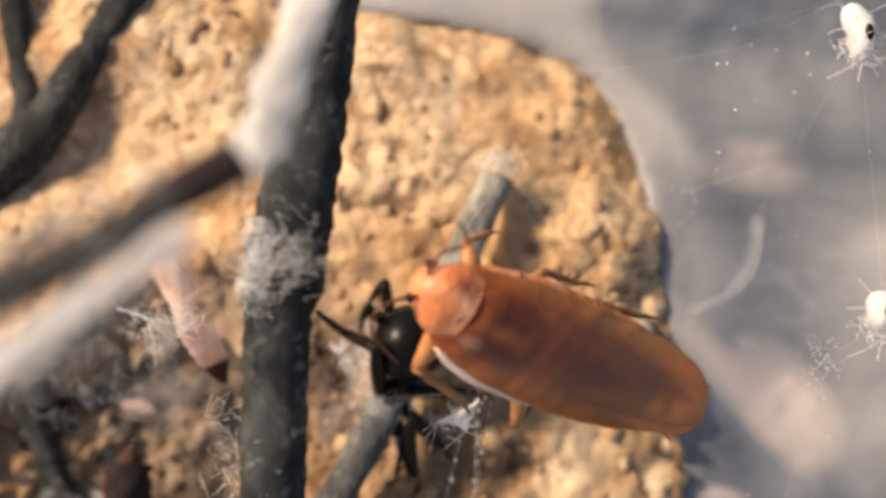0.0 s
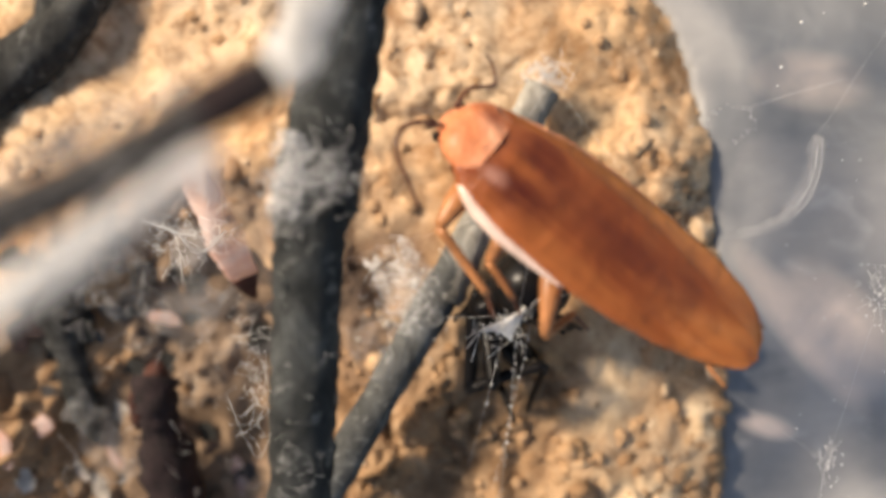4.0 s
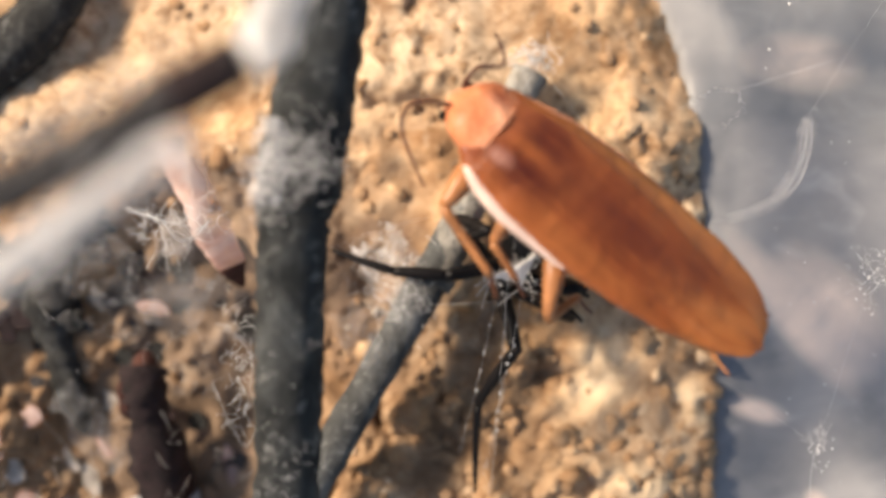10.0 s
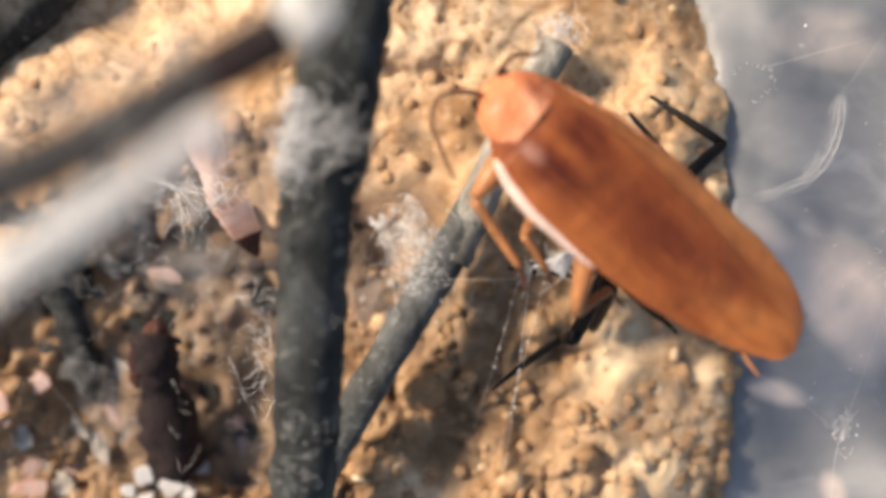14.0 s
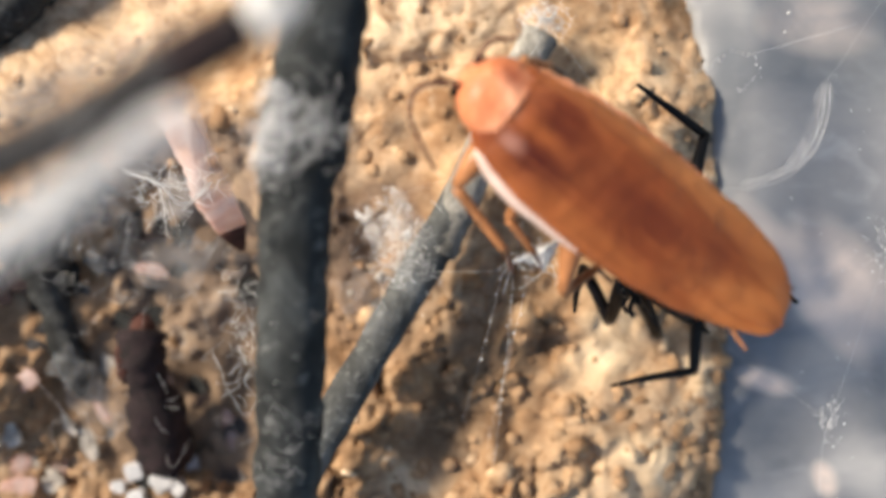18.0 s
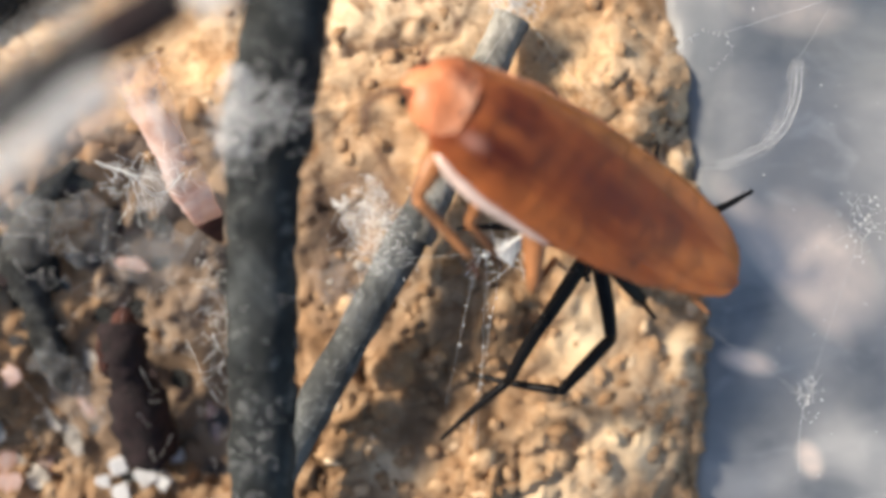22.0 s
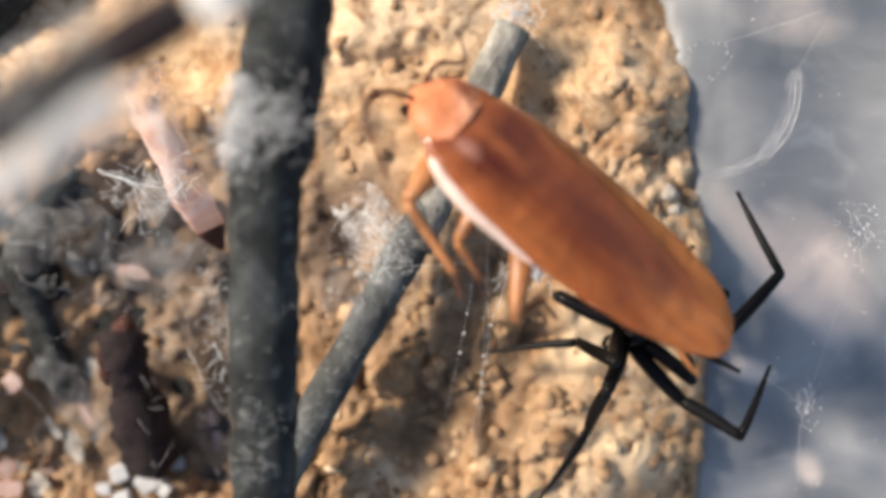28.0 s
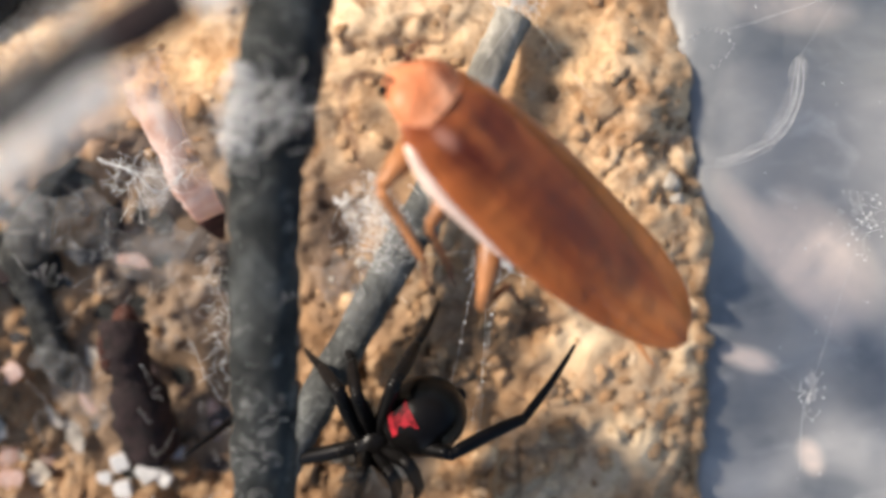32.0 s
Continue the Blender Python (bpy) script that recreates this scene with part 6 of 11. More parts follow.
    walk(LEGS['L2']['femur'], rows_of([
        (0, 0.49, 0.04, -0.78, 0, 56, -31), (0.25, 0.49, 0.04, -0.78, -11, 79, -43), (0.5, 0.48, 0.04, -0.78, -160, 77, 168), (0.75, 0.48, 0.04, -0.78, -169, 54, 159),
        (1, 0.48, 0.04, -0.78, -170, 31, 156), (1.25, 0.48, 0.04, -0.78, -170, -5, 160), (1.5, 0.48, 0.04, -0.78, -171, -40, 163), (1.75, 0.48, 0.04, -0.78, 174, -76, 180),
        (2, 0.48, 0.04, -0.78, 29, -67, -33), (2.25, 0.48, 0.04, -0.78, -70, -69, 70), (2.5, 0.48, 0.04, -0.78, -94, -38, 99), (2.75, 0.48, 0.04, -0.78, -98, -4, 110),
        (3, 0.48, 0.04, -0.78, -96, 29, 119), (3.833, 0.48, 0.04, -0.78, -112, 56, 96), (4.667, 0.48, 0.04, -0.78, -173, 69, 29), (5.5, 0.48, 0.04, -0.78, 141, 49, -23),
        (5.667, 0.48, 0.04, -0.78, 111, 28, -69), (5.833, 0.48, 0.04, -0.78, 104, -2, -97), (6, 0.48, 0.04, -0.78, 113, -32, -126), (6.5, 0.48, 0.04, -0.78, 120, -5, -146),
        (7, 0.48, 0.04, -0.78, 117, 22, -164), (7.25, 0.48, 0.04, -0.78, 108, 24, 174), (7.5, 0.48, 0.04, -0.78, 99, 23, 152), (7.75, 0.48, 0.04, -0.78, 91, 18, 131),
        (8, 0.48, 0.04, -0.78, 86, 12, 111), (8.333, 0.48, 0.04, -0.78, 91, 34, 122), (8.667, 0.48, 0.04, -0.78, 106, 55, 143), (9, 0.48, 0.04, -0.78, 150, 67, -168),
        (10, 0.48, 0.04, -0.78, 159, 58, -157), (10.5, 0.48, 0.04, -0.78, -139, 73, -91), (11, 0.48, 0.04, -0.78, -85, 56, -33), (11.333, 0.48, 0.04, -0.78, -84, 60, -32),
        (11.667, 0.48, 0.04, -0.78, -84, 65, -31), (12, 0.48, 0.04, -0.78, -83, 70, -31), (12.333, 0.48, 0.04, -0.78, -87, 67, -35), (12.667, 0.48, 0.04, -0.78, -90, 64, -38),
        (13, 0.48, 0.04, -0.78, -93, 61, -41), (14, 0.48, 0.04, -0.78, -92, 61, -40), (15, 0.48, 0.04, -0.78, -91, 61, -40), (17.5, 0.48, 0.04, -0.78, -91, 61, -40),
        (18, 0.48, 0.04, -0.78, -91, 61, -40), (19, 0.48, 0.04, -0.78, -92, 61, -40), (20, 0.48, 0.04, -0.78, -92, 61, -40), (20.333, 0.48, 0.04, -0.78, -37, 64, 21),
        (20.667, 0.48, 0.04, -0.78, -4, 47, 60), (21, 0.48, 0.04, -0.78, 6, 23, 77), (21.333, 0.48, 0.04, -0.78, -4, 47, 60), (21.667, 0.48, 0.04, -0.78, -37, 64, 21),
        (22, 0.48, 0.04, -0.78, -92, 61, -40), (22.5, 0.48, 0.04, -0.78, -5, 65, 53), (23, 0.48, 0.04, -0.78, 23, 32, 88), (24, 0.48, 0.04, -0.78, 46, 41, 127),
        (25, 0.48, 0.04, -0.78, 30, 36, 101), (25.25, 0.48, 0.04, -0.78, 25, 67, 96), (25.5, 0.48, 0.04, -0.78, -124, 81, -55), (26.167, 0.48, 0.04, -0.78, -148, 83, -79),
        (26.833, 0.48, 0.04, -0.78, -178, 83, -109), (27.5, 0.48, 0.04, -0.78, 159, 81, -132), (27.625, 0.48, 0.04, -0.78, 107, 80, 175), (27.75, 0.48, 0.04, -0.78, 80, 74, 147),
        (27.875, 0.48, 0.04, -0.78, 69, 67, 136), (28, 0.48, 0.04, -0.78, 64, 59, 130), (28.5, 0.48, 0.04, -0.78, 110, 51, -175), (28.65, 0.48, 0.40, -0.44, 63, 58, 128),
        (28.8, 0.48, 0.77, -0.10, 28, 40, 84), (28.867, 0.48, 0.77, -0.10, 33, 7, 95), (28.933, 0.48, 0.77, -0.10, 31, -26, 104), (29, 0.48, 0.77, -0.10, 19, -58, 122),
        (29.062, 0.48, 0.77, -0.10, 32, -41, 105), (29.125, 0.48, 0.77, -0.10, 38, -22, 95), (29.188, 0.48, 0.77, -0.10, 39, -3, 87), (29.25, 0.48, 0.77, -0.10, 38, 16, 80),
        (29.333, 0.48, 0.77, -0.10, 43, 28, 93), (29.417, 0.48, 0.77, -0.10, 52, 39, 108), (29.5, 0.48, 0.77, -0.10, 65, 47, 128), (29.6, 0.48, 0.77, -0.10, 45, 48, 101),
        (29.7, 0.48, 0.77, -0.10, 27, 43, 76), (29.8, 0.48, 0.77, -0.10, 14, 34, 55), (29.867, 0.48, 0.77, -0.10, 16, -3, 61), (29.933, 0.48, 0.77, -0.10, 14, -40, 67),
        (30, 0.48, 0.77, -0.10, -10, -76, 94), (30.167, 0.48, 0.77, -0.10, -10, -43, 93), (30.333, 0.48, 0.77, -0.10, -10, -10, 93), (30.5, 0.48, 0.77, -0.10, -10, 23, 93),
        (30.625, 0.48, 0.77, -0.10, -11, -8, 85), (30.75, 0.48, 0.77, -0.10, -7, -38, 76), (30.875, 0.48, 0.77, -0.10, 12, -67, 53), (31, 0.48, 0.77, -0.10, 108, -72, -46),
        (31.125, 0.48, 0.77, -0.10, 52, -54, 14), (31.25, 0.48, 0.77, -0.10, 40, -26, 32), (31.375, 0.48, 0.77, -0.10, 38, 4, 43), (31.5, 0.48, 0.77, -0.10, 42, 33, 54),
        (31.625, 0.48, 0.77, -0.10, 45, 3, 65), (31.75, 0.48, 0.77, -0.10, 43, -27, 75), (31.875, 0.48, 0.77, -0.10, 30, -56, 94), (32, 0.48, 0.77, -0.10, -34, -72, 163),
    ]))
    walk(LEGS['L2']['tibia'], rows_of([
        (0, 2.71, -1.29, -4.70, 0, -14, -86), (0.25, 1.13, -0.56, -5.39, 8, -13, -120), (0.5, -0.55, 0.26, -5.36, 14, -8, -154), (0.75, -2.07, 1.05, -4.59, 16, -0, 174),
        (1, -3.18, 1.67, -3.22, 14, 7, 141), (1.25, -3.91, 1.68, -0.41, 16, 12, 148), (1.5, -2.95, 1.06, 2.27, 18, 17, 156), (1.75, -0.68, 0.05, 3.78, 20, 22, 164),
        (2, 2.04, -0.97, 3.54, 24, 26, 172), (2.25, 1.06, 1.66, 3.60, 40, 30, -153), (2.5, -0.12, 3.71, 2.10, 56, 25, -119), (2.75, -1.09, 4.46, -0.42, 66, 13, -89),
        (3, -1.50, 3.64, -3.06, 69, -2, -62), (3.833, 0.19, 2.63, -4.69, 69, -7, -63), (4.667, 1.97, 0.87, -5.16, 69, -12, -65), (5.5, 3.30, -1.15, -4.34, 70, -16, -66),
        (5.667, 1.99, -3.81, -3.01, 70, 13, -75), (5.833, -0.06, -4.63, -0.61, 65, 42, -86), (6, -1.84, -3.20, 1.72, 40, 67, -116), (6.5, -3.38, -2.60, -0.36, 34, 40, -122),
        (7, -3.69, -1.16, -2.58, 33, 12, -125), (7.25, -3.79, 0.49, -2.70, 35, 13, -116), (7.5, -3.34, 2.09, -2.59, 37, 14, -106), (7.75, -2.42, 3.43, -2.24, 40, 15, -97),
        (8, -1.14, 4.35, -1.72, 42, 15, -87), (8.333, -1.60, 3.31, -3.44, 42, 1, -88), (8.667, -1.66, 1.63, -4.65, 42, -13, -88), (9, -1.30, -0.35, -5.11, 42, -28, -88),
        (10, -1.80, -0.92, -4.77, 17, -33, -41), (10.5, 0.45, -1.32, -5.28, 30, -25, -66), (11, 2.70, -1.38, -4.67, 37, -14, -87), (11.333, 2.45, -1.19, -4.87, 45, -41, -104),
        (11.667, 2.18, -1, -5.04, 75, -63, -141), (12, 1.90, -0.79, -5.18, 136, -60, 152), (12.333, 2, -1.02, -5.10, 86, -58, -151), (12.667, 2.10, -1.24, -5, 62, -38, -119),
        (13, 2.19, -1.46, -4.89, 54, -14, -102), (14, 2.25, -1.44, -4.88, 54, -15, -101), (15, 2.25, -1.43, -4.88, 54, -15, -101), (17.5, 2.25, -1.43, -4.88, 54, -15, -101),
        (18, 2.25, -1.43, -4.88, 54, -15, -101), (19, 2.24, -1.44, -4.88, 54, -15, -102), (20, 2.24, -1.44, -4.88, 54, -15, -102), (20.333, 2.39, 0.77, -5.01, 54, 13, -96),
        (20.667, 2.11, 2.81, -4.21, 57, 40, -89), (21, 1.47, 4.24, -2.65, 71, 66, -71), (21.333, 2.11, 2.81, -4.21, 57, 40, -89), (21.667, 2.39, 0.76, -5.01, 54, 13, -96),
        (22, 2.24, -1.44, -4.88, 54, -15, -102), (22.5, 1.69, 1.64, -5.03, 55, 23, -88), (23, 0.60, 4.01, -3.30, 73, 59, -62), (24, -1.66, 2.88, -3.85, 47, 83, -89),
        (25, -0.26, 3.75, -3.57, 65, 75, -71), (25.25, 0.30, 1.85, -5.11, -67, 62, 155), (25.5, 0.91, -0.56, -5.42, -76, 23, 143), (26.167, 0.60, -0.55, -5.44, -68, 6, 173),
        (26.833, 0.29, -0.53, -5.44, -69, -12, -159), (27.5, -0.02, -0.51, -5.42, -81, -28, -127), (27.625, -0.32, 0.11, -5.41, -75, -8, -145), (27.75, -0.60, 0.73, -5.30, -76, 13, -162),
        (27.875, -0.85, 1.34, -5.10, -83, 32, 179), (28, -1.08, 1.91, -4.80, -102, 47, 151), (28.5, -2.48, -0.21, -4.42, -75, 73, -179), (28.65, -1.07, 2.38, -4.41, 130, 64, 24),
        (28.8, 0.84, 4.34, -3.14, 125, 22, 17), (28.867, 0.06, 5.41, -0.70, 124, 18, 14), (28.933, -0.57, 4.87, 1.95, 123, 14, 12), (29, -0.84, 2.89, 3.88, 123, 10, 9),
        (29.062, -0.42, 4.22, 2.96, 118, 30, -4), (29.125, 0.11, 5.11, 1.65, 105, 48, -24), (29.188, 0.69, 5.46, 0.13, 75, 60, -60), (29.25, 1.24, 5.21, -1.43, 36, 57, -106),
        (29.333, 0.29, 4.91, -2.32, 79, 54, -54), (29.417, -0.65, 4.26, -3.04, 102, 35, -23), (29.5, -1.50, 3.33, -3.51, 110, 12, -4), (29.6, -0.11, 3.87, -3.58, 100, 35, -29),
        (29.7, 1.33, 4.10, -3.31, 72, 50, -69), (29.8, 2.70, 3.99, -2.71, 35, 46, -118), (29.867, 2.74, 4.88, 0.18, 19, 68, -136), (29.933, 1.85, 4.07, 2.95, -65, 77, 137),
        (30, 0.40, 1.90, 4.46, -107, 58, 93), (30.167, 0.27, 4.20, 3.10, -112, 80, 88), (30.333, 0.22, 5.39, 0.71, 82, 78, -78), (30.5, 0.25, 5.08, -1.95, 78, 56, -83),
        (30.625, 0.86, 5.41, 0.52, 93, 66, -65), (30.75, 1.35, 4.37, 2.80, 122, 71, -35), (30.875, 1.60, 2.25, 4.22, 157, 69, 2), (31, 1.51, -0.30, 4.36, 179, 62, 27),
        (31.125, 3.17, 1.46, 3.69, 157, 77, 3), (31.25, 4.06, 3.03, 1.93, 67, 79, -88), (31.375, 3.93, 3.95, -0.41, 37, 65, -119), (31.5, 2.80, 3.95, -2.66, 30, 48, -128),
        (31.625, 2.47, 5.02, -0.34, 26, 67, -132), (31.75, 1.54, 4.81, 2.05, -6, 85, -165), (31.875, 0.30, 3.39, 3.80, -132, 75, 69), (32, -0.89, 1.19, 4.38, -139, 56, 62),
    ]))
    walk(LEGS['L2']['tarsus'], rows_of([
        (0, 3, -5.46, -3.69, 0, 28, 86), (0.25, -0.99, -4.18, -4.44, -13, 58, 68), (0.5, -4.38, -1.62, -4.78, -85, 73, -9), (0.75, -6.34, 1.53, -4.58, -136, 51, -64),
        (1, -6.50, 4.36, -3.78, -145, 20, -79), (1.25, -7.48, 3.89, -1.33, -147, 9, -89), (1.5, -6.70, 2.74, 0.99, -148, -4, -99), (1.75, -4.51, 1.16, 2.18, -146, -16, -109),
        (2, -1.80, -0.44, 1.66, -142, -27, -120), (2.25, -2.27, -0.02, 1.46, -135, -6, -143), (2.5, -2.01, 0.29, 0.30, -137, 17, -164), (2.75, -1.02, 0.27, -1.38, -149, 37, 170),
        (3, 0.51, -0.16, -2.92, -177, 48, 131), (3.833, 2.10, -1.19, -4.18, 176, 44, 120), (4.667, 3.76, -2.95, -4.30, 169, 39, 111), (5.5, 4.96, -4.92, -3.13, 164, 34, 102),
        (5.667, 3.07, -7.86, -3.96, 169, 2, 117), (5.833, 0.15, -7.84, -3.46, 166, -29, 131), (6, -2.56, -4.69, -2.25, 146, -58, 159), (6.5, -5.16, -5.39, -3.11, 137, -57, 169),
        (7, -6.11, -4.61, -3.46, 129, -56, 179), (7.25, -5.61, -3.28, -3.69, 74, -49, -115), (7.5, -4.52, -1.91, -3.65, 54, -20, -82), (7.75, -2.92, -0.69, -3.36, 53, 13, -60),
        (8, -0.95, 0.21, -2.86, 68, 44, -31), (8.333, -1.42, -0.99, -3.52, 103, 57, 13), (8.667, -1.51, -2.55, -3.67, 143, 49, 63), (9, -1.19, -4.16, -3.12, 161, 27, 91),
        (10, 0.94, -3.28, -2.45, 173, 39, 112), (10.5, 2.05, -4.86, -3.43, 164, 34, 98), (11, 2.91, -5.54, -3.60, 158, 28, 85), (11.333, 1.68, -4.33, -2.03, 136, 46, 49),
        (11.667, 0.65, -2.24, -1.22, 100, 47, 1), (12, 0.03, 0.20, -1.44, 76, 31, -36), (12.333, 0, -2.12, -1.45, 97, 42, -1), (12.667, 0.46, -4.18, -2.33, 124, 40, 39),
        (13, 1.30, -5.53, -3.83, 142, 26, 72), (14, 1.42, -5.52, -3.79, 142, 26, 73), (15, 1.44, -5.52, -3.79, 143, 26, 73), (17.5, 1.44, -5.52, -3.79, 143, 26, 73),
        (18, 1.44, -5.52, -3.79, 143, 26, 73), (19, 1.41, -5.52, -3.79, 142, 26, 72), (20, 1.41, -5.52, -3.79, 142, 26, 72), (20.333, 1.96, -3.41, -5.96, 142, 58, 72),
        (20.667, 2.18, -0.49, -6.97, 115, 90, 45), (21, 2.03, 2.58, -6.58, -37, 59, -107), (21.333, 2.18, -0.49, -6.97, 109, 90, 38), (21.667, 1.96, -3.41, -5.96, 142, 58, 72),
        (22, 1.41, -5.52, -3.78, 142, 26, 72), (22.5, 1.82, -2.31, -6.73, 130, 63, 56), (23, 1.63, 2.04, -6.98, 13, 73, -64), (24, -1.65, 2.37, -8.12, 36, 58, -39),
        (25, 0.13, 2.67, -7.72, 6, 70, -72), (25.25, -1.51, 2.71, -8.92, 47, 65, -29), (25.5, -2.25, 1.83, -7.10, 67, 53, -5), (26.167, -3.64, -0.01, -5.90, 98, 58, 32),
        (26.833, -3.64, -2.02, -4.52, 127, 51, 67), (27.5, -2.33, -3.54, -3.43, 143, 37, 89), (27.625, -3.82, -2.31, -4.84, 171, 38, 134), (27.75, -4.58, -0.58, -6.27, -168, 24, 173),
        (27.875, -4.48, 1.40, -7.40, -161, 2, -157), (28, -3.61, 3.35, -7.96, -166, -20, -129), (28.5, -3.72, -0.24, -8.54, -143, -45, -169), (28.65, 0.65, 3.15, -8.28, -142, -33, -171),
        (28.8, 4.64, 5.51, -4.78, -141, -21, -173), (28.867, 4.01, 6.42, -2.05, -142, 9, -159), (28.933, 3.51, 5.71, 0.90, -136, 38, -143), (29, 3.34, 3.56, 3.14, -107, 62, -107),
        (29.062, 3.29, 3.94, 0.80, -6, 67, -1), (29.125, 2.72, 3.93, -1.55, 19, 31, 31), (29.188, 1.76, 3.58, -3.59, 21, -8, 43), (29.25, 0.59, 2.95, -5.03, 14, -47, 59),
        (29.333, 1.77, 2.84, -5.79, -12, -59, 90), (29.417, 2.59, 2.90, -5.51, -49, -59, 133), (29.5, 2.70, 3.02, -4.37, -75, -47, 165), (29.6, 2.97, 2.16, -6.04, -60, -60, 147),
        (29.7, 2.34, 1.52, -6.60, -31, -68, 114), (29.8, 1.31, 1.35, -5.80, 8, -66, 72), (29.867, 1.60, 3.78, -3.82, 5, -25, 76), (29.933, 1.16, 4.72, -1.25, 5, 16, 78),
        (30, 0.27, 4.17, 0.81, 7, 57, 80), (30.167, 0.30, 4.96, -1.13, 11, 17, 86), (30.333, 0.40, 4.53, -3.50, 10, -24, 90), (30.5, 0.55, 2.72, -5.53, 5, -65, 98),
        (30.625, 1.60, 3.80, -3.40, 21, -31, 77), (30.75, 2.51, 3.57, -1.27, 23, 3, 68), (30.875, 3.11, 2.31, 0.19, 20, 38, 58), (31, 3.30, 0.61, 0.56, -5, 70, 29),
        (31.125, 4.13, 1.51, -0.50, 4, 36, 40), (31.25, 4.09, 2.22, -2.29, 5, 2, 44), (31.375, 3.03, 2.34, -4.29, 4, -33, 47), (31.5, 1.05, 1.68, -5.87, -3, -67, 57),
        (31.625, 1.34, 3.77, -4.30, 0, -35, 53), (31.75, 1.16, 4.71, -2.23, 1, -3, 51), (31.875, 0.70, 4.45, -0.35, 0, 30, 49), (32, 0.25, 3.29, 0.80, -2, 62, 46),
    ]))
